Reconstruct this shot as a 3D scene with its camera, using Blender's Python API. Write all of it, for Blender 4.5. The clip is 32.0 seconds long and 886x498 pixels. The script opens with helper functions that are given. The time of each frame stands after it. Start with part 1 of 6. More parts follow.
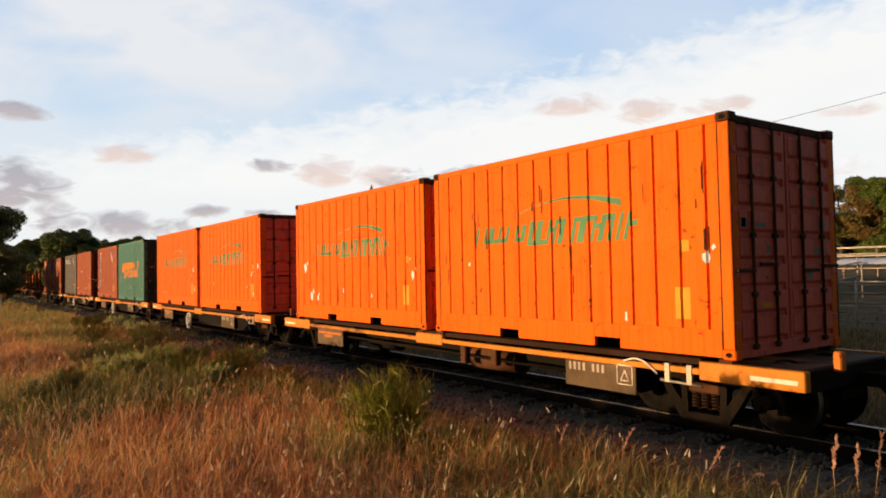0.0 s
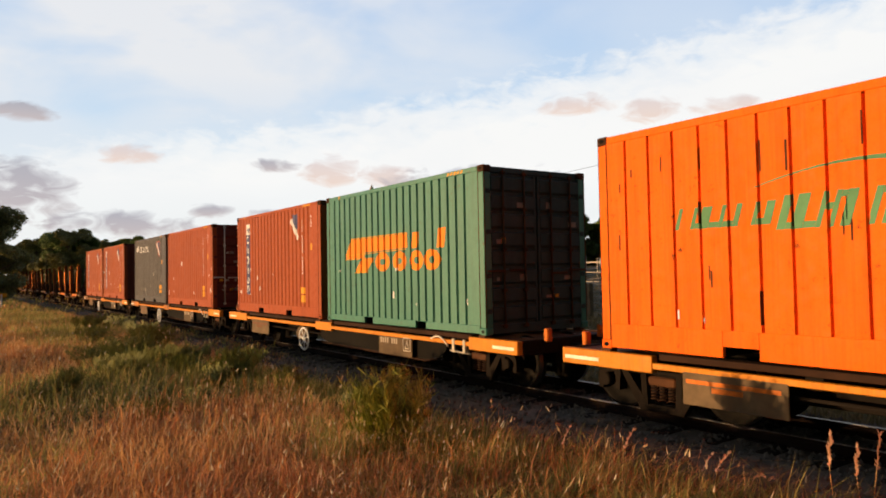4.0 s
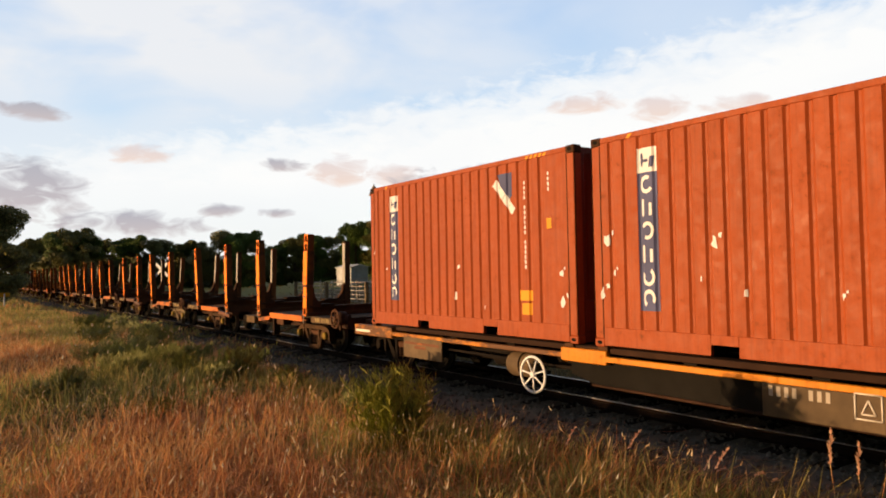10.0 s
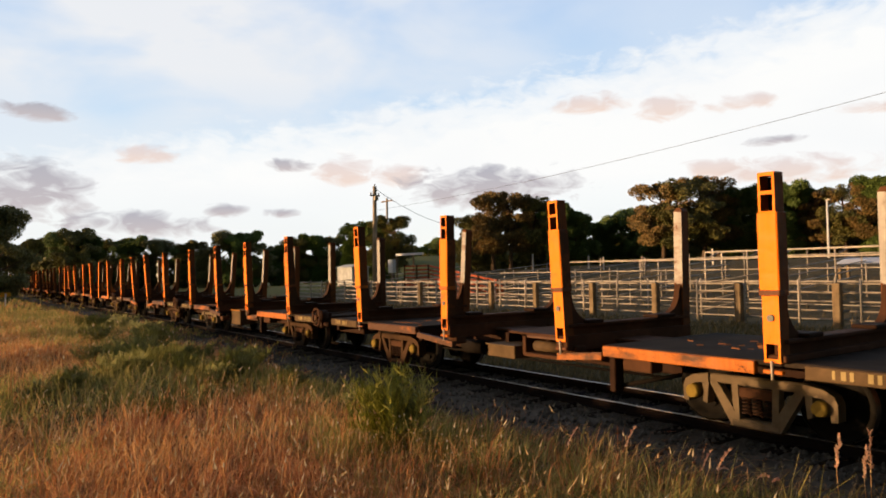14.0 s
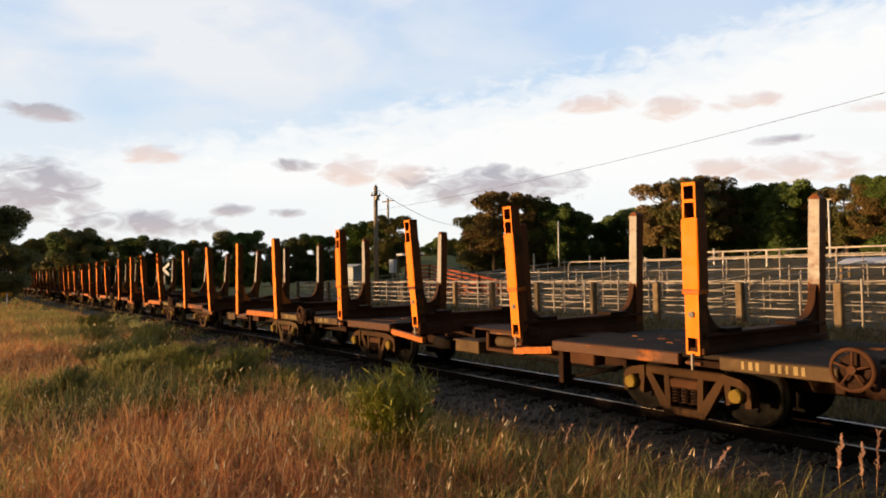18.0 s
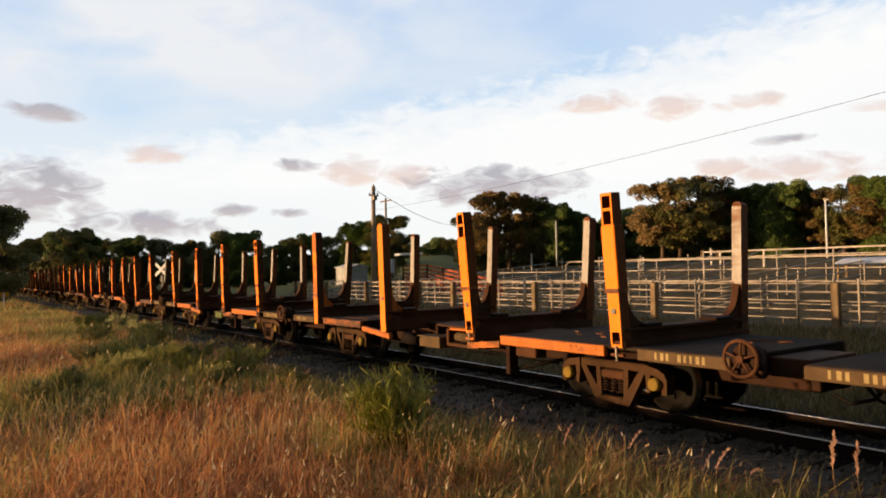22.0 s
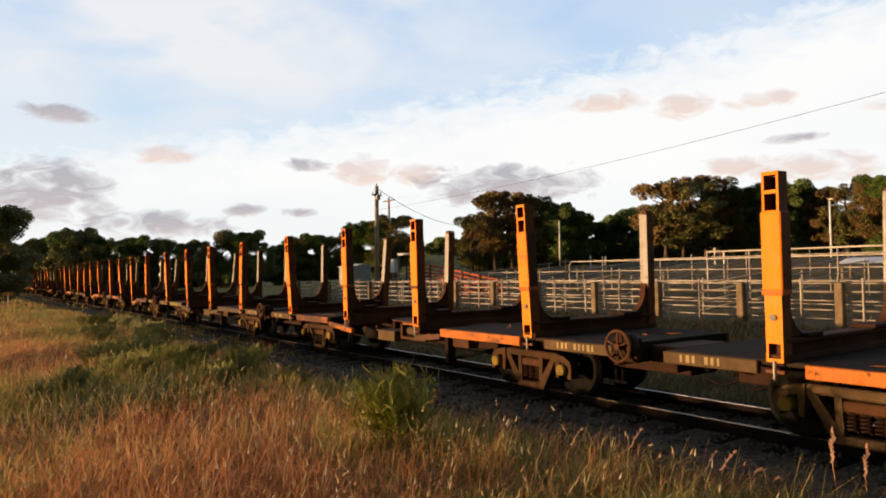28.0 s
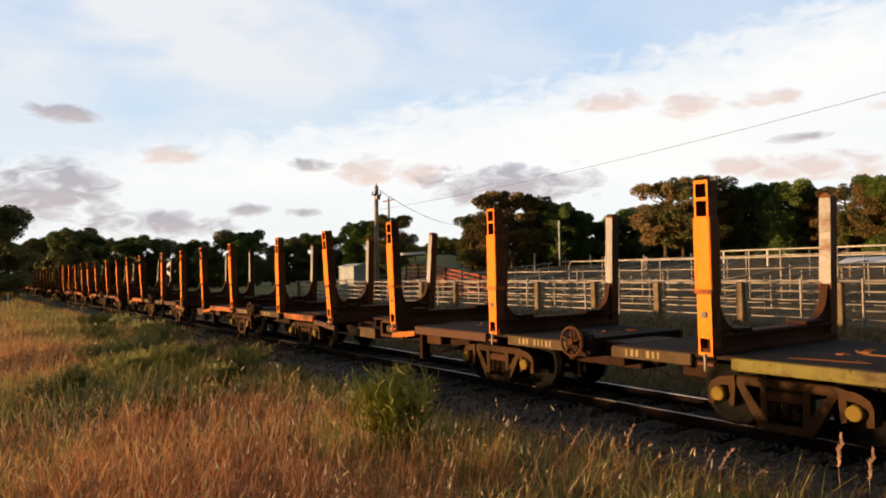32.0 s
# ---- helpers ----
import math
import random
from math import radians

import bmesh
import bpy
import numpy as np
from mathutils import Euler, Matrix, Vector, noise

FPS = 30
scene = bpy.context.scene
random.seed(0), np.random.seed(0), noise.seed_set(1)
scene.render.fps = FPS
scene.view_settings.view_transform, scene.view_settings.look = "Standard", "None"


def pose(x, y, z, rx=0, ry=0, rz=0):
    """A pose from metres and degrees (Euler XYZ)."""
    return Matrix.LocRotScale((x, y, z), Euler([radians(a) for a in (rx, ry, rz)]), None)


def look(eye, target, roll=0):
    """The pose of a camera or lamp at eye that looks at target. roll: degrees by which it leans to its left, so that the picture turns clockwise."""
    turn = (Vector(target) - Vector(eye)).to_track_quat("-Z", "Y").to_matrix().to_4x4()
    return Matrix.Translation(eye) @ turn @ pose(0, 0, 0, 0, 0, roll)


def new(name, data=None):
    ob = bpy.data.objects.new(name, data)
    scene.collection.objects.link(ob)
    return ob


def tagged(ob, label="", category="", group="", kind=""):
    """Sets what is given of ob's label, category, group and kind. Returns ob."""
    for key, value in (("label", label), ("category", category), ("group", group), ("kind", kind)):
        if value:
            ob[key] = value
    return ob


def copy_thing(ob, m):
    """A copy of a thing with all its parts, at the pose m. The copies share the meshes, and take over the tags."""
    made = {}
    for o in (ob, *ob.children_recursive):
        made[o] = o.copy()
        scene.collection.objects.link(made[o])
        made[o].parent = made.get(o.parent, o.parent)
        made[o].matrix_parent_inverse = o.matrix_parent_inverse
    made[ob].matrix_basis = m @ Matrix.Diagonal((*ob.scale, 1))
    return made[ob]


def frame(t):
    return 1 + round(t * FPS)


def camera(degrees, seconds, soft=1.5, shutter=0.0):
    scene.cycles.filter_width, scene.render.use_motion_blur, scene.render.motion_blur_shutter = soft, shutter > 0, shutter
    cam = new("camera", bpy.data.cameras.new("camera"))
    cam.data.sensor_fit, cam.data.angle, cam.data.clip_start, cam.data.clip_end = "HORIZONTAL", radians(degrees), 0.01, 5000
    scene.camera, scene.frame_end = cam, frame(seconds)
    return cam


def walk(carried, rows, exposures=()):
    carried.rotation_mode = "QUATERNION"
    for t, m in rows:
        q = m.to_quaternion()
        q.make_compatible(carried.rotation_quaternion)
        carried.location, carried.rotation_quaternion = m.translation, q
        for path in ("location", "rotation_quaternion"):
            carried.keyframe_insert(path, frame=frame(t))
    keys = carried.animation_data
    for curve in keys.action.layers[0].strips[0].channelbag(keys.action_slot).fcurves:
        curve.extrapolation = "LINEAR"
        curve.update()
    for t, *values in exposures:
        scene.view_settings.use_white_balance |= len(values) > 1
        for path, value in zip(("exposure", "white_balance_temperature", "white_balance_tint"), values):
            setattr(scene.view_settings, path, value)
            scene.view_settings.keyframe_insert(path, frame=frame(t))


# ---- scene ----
# ---- camera and its small drift in the hand ----
cam = camera(64.57, 32.0, soft=1.8)
EYE = Vector((0.0, 0.0, 2.02))


def aim(yaw, pitch, roll=-1.077):
    """Pose of the camera at EYE. yaw: degrees left of +y, pitch: degrees up."""
    a, b = radians(yaw), radians(pitch)
    way = Vector((-math.sin(a) * math.cos(b), math.cos(a) * math.cos(b), math.sin(b)))
    return look(EYE, EYE + way, roll)


DRIFT = [(0, 54.90, 1.93), (3.5, 54.88, 1.92), (5.5, 55.13, 1.90), (9, 55.13, 1.87), (11, 55.06, 1.87), (13, 55.11, 1.87),
         (16.5, 55.25, 1.86), (20, 55.18, 1.85), (21, 55.06, 1.85), (25, 55.11, 1.84), (27.5, 55.32, 1.83), (32, 55.30, 1.82)]
walk(cam, [(t, aim(yaw, pitch)) for t, yaw, pitch in DRIFT], [(0, 0.64), (6.2, 0.64), (6.9, 0.70), (32, 0.70)])

# ---- world and sun ----
SUN_AZ, SUN_EL = 208.0, 3.6   # degrees clockwise from +y, and above the horizon
world = bpy.data.worlds.new("sky")
scene.world = world
world.use_nodes = True
wn = world.node_tree
sky = wn.nodes.new("ShaderNodeTexSky")
sky.sky_type, sky.sun_disc = "NISHITA", False
sky.sun_elevation, sky.sun_rotation = radians(SUN_EL), radians(SUN_AZ)
wn.links.new(sky.outputs[0], wn.nodes["Background"].inputs[0])
wn.nodes["Background"].inputs[1].default_value = 0.068

sun = new("sun", bpy.data.lights.new("sun", "SUN"))
sun.data.energy, sun.data.angle, sun.data.color = 5.0, radians(0.6), (1.0, 0.61, 0.29)
sv = Vector((math.sin(radians(SUN_AZ)) * math.cos(radians(SUN_EL)), math.cos(radians(SUN_AZ)) * math.cos(radians(SUN_EL)), math.sin(radians(SUN_EL))))
sun.matrix_world = look(sv * 50, (0, 0, 0))


# ---- material tools ----
class Nodes:
    """A material's node tree with short hands for the usual nodes."""

    def __init__(self, name):
        self.mat = bpy.data.materials.new(name)
        self.mat.use_nodes = True
        self.t = self.mat.node_tree
        self.bsdf = self.t.nodes["Principled BSDF"]
        self.out = self.t.nodes["Material Output"]
        self.coord = self.t.nodes.new("ShaderNodeTexCoord")

    def put(self, sock, v):
        if isinstance(v, bpy.types.NodeSocket):
            self.t.links.new(v, sock)
        elif isinstance(v, (tuple, list)) and len(v) == 3 and sock.type == "RGBA":
            sock.default_value = (*v, 1)
        else:
            sock.default_value = v

    def math(self, op, a, b=0.0, c=0.0, clamp=False):
        n = self.t.nodes.new("ShaderNodeMath")
        n.operation, n.use_clamp = op, clamp
        for s, v in zip(n.inputs, (a, b, c)):
            self.put(s, v)
        return n.outputs[0]

    def map(self, scale=(1, 1, 1), shift=(0, 0, 0), vec=None):
        n = self.t.nodes.new("ShaderNodeMapping")
        self.put(n.inputs["Vector"], vec or self.coord.outputs["Object"])
        self.put(n.inputs["Scale"], scale)
        self.put(n.inputs["Location"], shift)
        return n.outputs[0]

    def noise(self, scale, detail=4.0, rough=0.55, vec=None, distort=0.0):
        n = self.t.nodes.new("ShaderNodeTexNoise")
        self.put(n.inputs["Vector"], vec or self.coord.outputs["Object"])
        n.inputs["Scale"].default_value, n.inputs["Detail"].default_value = scale, detail
        n.inputs["Roughness"].default_value, n.inputs["Distortion"].default_value = rough, distort
        return n.outputs[0]

    def ramp(self, fac, *stops):
        n = self.t.nodes.new("ShaderNodeValToRGB")
        self.put(n.inputs[0], fac)
        e = n.color_ramp.elements
        while len(e) < len(stops):
            e.new(0.5)
        for k, (p, c) in zip(e, stops):
            k.position = p
            k.color = (c, c, c, 1) if isinstance(c, (int, float)) else (*c, 1)
        return n.outputs[0]

    def mix(self, fac, a, b, kind="MIX"):
        n = self.t.nodes.new("ShaderNodeMix")
        n.data_type, n.blend_type = "RGBA", kind
        self.put(n.inputs[0], fac)
        self.put(n.inputs[6], a)
        self.put(n.inputs[7], b)
        return n.outputs[2]

    def rand(self):
        return self.t.nodes.new("ShaderNodeObjectInfo").outputs["Random"]

    def island(self):
        return self.t.nodes.new("ShaderNodeNewGeometry").outputs["Random Per Island"]

    def bump(self, height, strength=0.3, dist=0.01):
        n = self.t.nodes.new("ShaderNodeBump")
        n.inputs["Strength"].default_value, n.inputs["Distance"].default_value = strength, dist
        self.put(n.inputs["Height"], height)
        self.put(self.bsdf.inputs["Normal"], n.outputs[0])

    def done(self, color, rough=0.6, metal=0.0, spec=0.3):
        self.put(self.bsdf.inputs["Base Color"], color)
        self.put(self.bsdf.inputs["Roughness"], rough)
        self.put(self.bsdf.inputs["Metallic"], metal)
        self.bsdf.inputs["Specular IOR Level"].default_value = spec
        return self.mat


def steel_paint(name, color, worn=(0.075, 0.032, 0.014), amount=0.35, rough=0.55, fade=0.25, grime=0.5, decay=0.0, gloss=0.18):
    """Old paint on steel: faded patches, vertical run-off streaks, rust chips, fine dents."""
    n = Nodes(name)
    off = n.t.nodes.new("ShaderNodeVectorMath")
    off.operation = "ADD"
    n.put(off.inputs[0], n.coord.outputs["Object"])
    comb = n.t.nodes.new("ShaderNodeCombineXYZ")
    r = n.math("MULTIPLY", n.rand(), 37.0)
    for s in comb.inputs:
        n.put(s, r)
    n.put(off.inputs[1], comb.outputs[0])
    p = off.outputs[0]
    big = n.noise(0.9, 5, 0.6, p)
    streak = n.noise(1.0, 4, 0.6, n.map((7, 7, 0.55), vec=p))
    chips = n.noise(9.0, 6, 0.7, p)
    pale = tuple(min(1, c * 1.3 + k) for c, k in zip(color, (0.02, 0.012, 0.005)))
    dark = tuple(c * 0.55 for c in color)
    c = n.mix(n.ramp(big, (0.35, 0.0), (0.75, fade)), color, pale)
    c = n.mix(n.ramp(streak, (0.48, 0.0), (0.78, grime)), c, dark)
    thin = n.noise(1.0, 5, 0.65, n.map((24, 24, 0.7), vec=p))
    c = n.mix(n.ramp(thin, (0.50, 0.0), (0.72, grime * 0.75)), c, tuple(k * 0.5 for k in color))
    c = n.mix(n.ramp(n.noise(2.6, 6, 0.7, n.map((1, 1, 0.6), vec=p)), (0.52, 0.0), (0.75, fade)), c, pale)
    c = n.mix(n.ramp(n.noise(26.0, 4, 0.7, p), (0.45, 0.0), (0.75, grime * 0.5)), c, dark)
    rust = n.math("MULTIPLY", n.ramp(chips, (0.60, 0.0), (0.68, 1.0)), n.ramp(big, (0.42, 0.0), (0.62, amount * 2)), clamp=True)
    c = n.mix(rust, c, worn)
    if decay:
        age = n.math("MULTIPLY_ADD", n.rand(), 0.5, decay - 0.25)
        lost = n.ramp(n.math("ADD", n.noise(2.3, 5, 0.65, n.map((0.6, 1, 1.6), vec=p)), n.math("SUBTRACT", age, 0.5)), (0.42, 0.0), (0.58, 0.95))
        c = n.mix(lost, c, worn)
    n.bump(n.noise(3.0, 3, 0.5, p), 0.25, 0.012)
    return n.done(c, n.ramp(chips, (0.3, rough - 0.1), (0.7, rough + 0.2)), spec=gloss)


def plain(name, color, rough=0.7, metal=0.0, scale=6.0, vary=0.35, bump=0.2, island=0.0, spec=0.12):
    """A surface with broken colour at two sizes."""
    n = Nodes(name)
    a, b = n.noise(scale * 0.15, 4), n.noise(scale, 5, 0.65)
    c = n.mix(n.ramp(a, (0.3, 0.0), (0.7, 1.0)), tuple(x * (1 - vary) for x in color), tuple(min(1, x * (1 + vary)) for x in color))
    c = n.mix(n.ramp(b, (0.35, 0.0), (0.7, vary)), c, tuple(x * 0.5 for x in color))
    if island:
        c = n.mix(n.math("MULTIPLY", n.island(), island), c, tuple(x * 0.35 for x in color))
    if bump:
        n.bump(b, bump, 0.01)
    return n.done(c, rough, metal, spec)


MAT = dict(
    orange=steel_paint("orange_paint", (0.70, 0.120, 0.002), fade=0.12, grime=0.68, amount=0.75, gloss=0.06),
    orange_end=steel_paint("skylit_red_paint", (0.60, 0.105, 0.078), amount=0.6, grime=0.7),
    # red of the door ends, the blue skylight on them mixed into the colour
    orange_red=steel_paint("sun_bleached_red_paint", (0.69, 0.114, 0.005), fade=0.2, grime=0.5, amount=0.55, gloss=0.06),
    redbrown=steel_paint("red_brown_paint", (0.25, 0.050, 0.012), fade=0.3, grime=0.5, gloss=0.15),
    # leading ends: the red-brown darkened, their shade put into the paint
    redbrown_end=steel_paint("shaded_red_brown_paint", (0.10, 0.020, 0.013), grime=0.6),
    grey=steel_paint("slate_grey_paint", (0.040, 0.037, 0.042), worn=(0.085, 0.045, 0.026), amount=0.7, fade=0.12, grime=0.55, rough=0.48, gloss=0.26),
    green=steel_paint("green_paint", (0.012, 0.128, 0.098), fade=0.3, grime=0.5, rough=0.42, gloss=0.4),
    # the green box's leading end: its green darkened for shade
    green_end_shade=steel_paint("shaded_green_paint", (0.016, 0.035, 0.038), grime=0.4),
    yellow=steel_paint("yellow_paint", (0.50, 0.175, 0.009), amount=0.5, grime=0.55, decay=0.30),
    sill=steel_paint("worn_sill_paint", (0.50, 0.13, 0.009), worn=(0.095, 0.034, 0.014), amount=0.6, grime=0.55, decay=0.54),
    old_sill=steel_paint("rusted_sill_paint", (0.42, 0.12, 0.012), worn=(0.060, 0.026, 0.013), amount=0.8, grime=0.6, decay=0.50),
    olive_sill=steel_paint("mossy_olive_sill_paint", (0.15, 0.125, 0.018), worn=(0.055, 0.030, 0.014), amount=0.8, grime=0.7, decay=0.58),
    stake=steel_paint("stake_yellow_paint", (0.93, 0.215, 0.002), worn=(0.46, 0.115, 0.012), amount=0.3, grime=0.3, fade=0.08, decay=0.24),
    # stake sides: worn paint, darkened further for the faces turned from the sun
    stake_side=steel_paint("worn_shaded_stake_paint", (0.15, 0.050, 0.015), worn=(0.06, 0.027, 0.013), amount=0.6, grime=0.6, decay=0.42, gloss=0.08),
    # stake orange darkened for shade, with rust and wear over it
    stake_far=steel_paint("shaded_stake_paint", (0.46, 0.13, 0.02), worn=(0.12, 0.04, 0.016), amount=0.5, grime=0.6, decay=0.45),
    steel=plain("dirty_steel", (0.012, 0.0095, 0.008), 0.85, spec=0.03),
    rust=plain("rusty_steel", (0.066, 0.028, 0.013), 0.85, vary=0.5, spec=0.15),
    rustlight=plain("dusty_cast_steel", (0.052, 0.027, 0.013), 0.85, vary=0.5),
    # grease black, also painted as shade in holes and pockets
    black=plain("black_grease_and_shade", (0.010, 0.009, 0.008), 0.8, spec=0.03),
    galv=plain("galvanised_steel", (0.26, 0.235, 0.205), 0.5, 0.4),
    worn_stake=steel_paint("bare_worn_steel", (0.29, 0.265, 0.25), worn=(0.14, 0.055, 0.024), amount=0.8, rough=0.5, fade=0.5, grime=0.75, decay=0.24, gloss=0.4),
    white=plain("white_paint", (0.60, 0.62, 0.68), 0.6, vary=0.12),
    plate=plain("grey_plate", (0.18, 0.17, 0.15), 0.6, vary=0.25),
    teal=plain("faded_teal_paint", (0.085, 0.225, 0.115), 0.6, vary=0.3, bump=0),
    blue=plain("blue_paint", (0.065, 0.075, 0.17), 0.6, vary=0.2, bump=0),
    label_yellow=plain("yellow_label", (0.55, 0.26, 0.02), 0.6, vary=0.2, bump=0),
    faded_yellow=plain("faded_yellow_lettering", (0.27, 0.205, 0.095), 0.7, vary=0.35, bump=0),
    logo_orange=plain("orange_mark", (0.66, 0.20, 0.012), 0.6, vary=0.15, bump=0),
    rail=plain("rail_steel", (0.26, 0.225, 0.20), 0.42, 0.9),
    rail_web=plain("rail_rust", (0.012, 0.007, 0.006), 0.9, spec=0.1),
    rod=plain("dull_zinc_rod", (0.62, 0.57, 0.52), 0.6, 0.0),
    axle_cap=plain("yellow_axle_cap", (0.17, 0.115, 0.022), 0.85, vary=0.5),
    brown_beam=plain("brown_painted_beam", (0.070, 0.029, 0.014), 0.85, vary=0.5),
    tan_sill=plain("dusty_tan_steel", (0.085, 0.055, 0.030), 0.85, vary=0.5),
    pale_frame=plain("pale_dusty_cast_steel", (0.135, 0.10, 0.064), 0.85, vary=0.6, scale=4),
    dark_rust=plain("dark_rusty_steel", (0.030, 0.0145, 0.009), 0.9, vary=0.5, spec=0.12),
    panel=plain("worn_rusty_panel", (0.105, 0.072, 0.042), 0.7, vary=0.5),
    iron=plain("pale_iron_sheet", (0.40, 0.42, 0.45), 0.6, vary=0.2),
    sleeper=plain("weathered_timber", (0.022, 0.014, 0.011), 0.9, vary=0.5, scale=12),
    ballast=plain("ballast_stone", (0.115, 0.098, 0.082), 0.95, vary=0.4, scale=20, bump=0.8),
    stone=plain("crushed_stone", (0.16, 0.14, 0.12), 0.95, vary=0.3, island=0.8),
    deck=plain("worn_deck", (0.030, 0.022, 0.017), 0.95, vary=0.6, spec=0.08),
    pipe=plain("weathered_pipe", (0.40, 0.35, 0.30), 0.65, 0.1, vary=0.45),
    wire=plain("wire", (0.10, 0.10, 0.11), 0.6, 0.3),
    scrap=plain("bark_litter", (0.22, 0.095, 0.042), 0.9, vary=0.5, island=0.8),
    bark=plain("bark", (0.11, 0.075, 0.05), 0.9, vary=0.4),
    pale_timber=plain("pale_pole_timber", (0.33, 0.275, 0.215), 0.9, vary=0.35, scale=10),
    timber=plain("grey_timber", (0.20, 0.145, 0.09), 0.9, vary=0.4, scale=10),
)


# ---- mesh tools ----
class Mesh:
    """Gathers faces for one mesh."""

    def __init__(self):
        self.v, self.f, self.s = [], [], []

    def add(self, v, f, smooth=False):
        k = len(self.v)
        self.v += [tuple(p) for p in v]
        self.f += [tuple(i + k for i in q) for q in f]
        self.s += [smooth] * len(f)
        return self

    def box(self, x0, x1, y0, y1, z0, z1, b=0.0):
        if b <= 0:
            v = [(x, y, z) for x in (x0, x1) for y in (y0, y1) for z in (z0, z1)]
            return self.add(v, [(0, 1, 3, 2), (4, 6, 7, 5), (0, 4, 5, 1), (2, 3, 7, 6), (0, 2, 6, 4), (1, 5, 7, 3)])
        k, v, f, ids = (x0, x1), [], [], {}
        lo, hi = (x0, y0, z0), (x1, y1, z1)
        for c in range(8):
            bits = [(c >> a) & 1 for a in range(3)]
            for a in range(3):
                p = [(hi if bits[i] else lo)[i] + (0 if i == a else (-b if bits[i] else b)) for i in range(3)]
                ids[(c, a)] = len(v)
                v.append(p)
        for a in range(3):
            o1, o2 = (a + 1) % 3, (a + 2) % 3
            for s in (0, 1):
                ring = [(s << a) | (i << o1) | (j << o2) for i, j in ((0, 0), (1, 0), (1, 1), (0, 1))]
                q = [ids[(c, a)] for c in ring]
                f.append(q if s else q[::-1])
            for s in (0, 1):
                for r in (0, 1):
                    c0 = (s << o1) | (r << o2)
                    c1 = c0 | (1 << a)
                    q = [ids[(c0, o1)], ids[(c1, o1)], ids[(c1, o2)], ids[(c0, o2)]]
                    f.append(q if s == r else q[::-1])
        for c in range(8):
            q = [ids[(c, 0)], ids[(c, 1)], ids[(c, 2)]]
            f.append(q if bin(c).count("1") % 2 else q[::-1])
        return self.add(v, f)

    def pierced(self, xs, y0, y1, zs, holes):
        """A bar on a grid of xs by zs, from y0 to y1, whose cells in holes (column, row) are cut right through."""
        ids, v, f = {}, [], []

        def at(i, j, k):
            if (i, j, k) not in ids:
                ids[(i, j, k)] = len(v)
                v.append((xs[i], (y0, y1)[k], zs[j]))
            return ids[(i, j, k)]

        solid = {(i, j) for i in range(len(xs) - 1) for j in range(len(zs) - 1)} - set(holes)
        for i, j in solid:
            f.append((at(i, j, 0), at(i + 1, j, 0), at(i + 1, j + 1, 0), at(i, j + 1, 0)))
            f.append((at(i, j, 1), at(i, j + 1, 1), at(i + 1, j + 1, 1), at(i + 1, j, 1)))
            for di, dj, a, b in ((-1, 0, (0, 1), (0, 0)), (1, 0, (1, 0), (1, 1)), (0, -1, (0, 0), (1, 0)), (0, 1, (1, 1), (0, 1))):
                if (i + di, j + dj) not in solid:
                    p, q = (i + a[0], j + a[1]), (i + b[0], j + b[1])
                    f.append((at(*p, 0), at(*p, 1), at(*q, 1), at(*q, 0)))
        return self.add(v, f)

    def prism(self, poly, axis, a, b):
        """poly: 2D points in the other two axes (in x, y, z order), pushed from a to b along axis."""
        n, v = len(poly), []
        for d in (a, b):
            for p, q in poly:
                v.append({"x": (d, p, q), "y": (p, d, q), "z": (p, q, d)}[axis])
        f = [tuple(range(n))[::-1], tuple(range(n, 2 * n))]
        f += [(i, (i + 1) % n, n + (i + 1) % n, n + i) for i in range(n)]
        return self.add(v, f)

    def tube(self, p0, p1, r0, r1=None, n=8, caps=True):
        p0, p1 = Vector(p0), Vector(p1)
        r1 = r0 if r1 is None else r1
        d = (p1 - p0).normalized()
        u = d.orthogonal().normalized()
        w = d.cross(u)
        v = []
        for p, r in ((p0, r0), (p1, r1)):
            v += [p + (u * math.cos(2 * math.pi * i / n) + w * math.sin(2 * math.pi * i / n)) * r for i in range(n)]
        self.add(v, [(i, (i + 1) % n, n + (i + 1) % n, n + i) for i in range(n)], True)
        if caps:
            k = len(self.v) - 2 * n
            self.f += [tuple(range(k, k + n))[::-1], tuple(range(k + n, k + 2 * n))]
            self.s += [False, False]
        return self

    def sweep(self, pts, r, n=6):
        """One unbroken round bar along the points."""
        pts = [Vector(p) for p in pts]
        v, m = [], len(pts)
        u = (pts[1] - pts[0]).orthogonal().normalized()
        for i, p in enumerate(pts):
            d = (pts[min(i + 1, m - 1)] - pts[max(i - 1, 0)]).normalized()
            u = (u - d * u.dot(d)).normalized()
            w = d.cross(u)
            v += [p + (u * math.cos(2 * math.pi * k / n) + w * math.sin(2 * math.pi * k / n)) * r for k in range(n)]
        f = [(j * n + i, j * n + (i + 1) % n, (j + 1) * n + (i + 1) % n, (j + 1) * n + i) for j in range(m - 1) for i in range(n)]
        self.add(v, f, True)
        k = len(self.v) - len(v)
        self.f += [tuple(range(k, k + n))[::-1], tuple(range(k + (m - 1) * n, k + m * n))]
        self.s += [False, False]
        return self

    def lathe(self, c, axis, prof, n=24):
        """Rings of (radius, offset along axis) round the point c."""
        c, a = Vector(c), Vector(axis).normalized()
        u = a.orthogonal().normalized()
        w = a.cross(u)
        v, m = [], len(prof)
        for r, d in prof:
            v += [c + a * d + (u * math.cos(2 * math.pi * i / n) + w * math.sin(2 * math.pi * i / n)) * r for i in range(n)]
        f = [(j * n + i, j * n + (i + 1) % n, (j + 1) * n + (i + 1) % n, (j + 1) * n + i) for j in range(m - 1) for i in range(n)]
        return self.add(v, f, True)

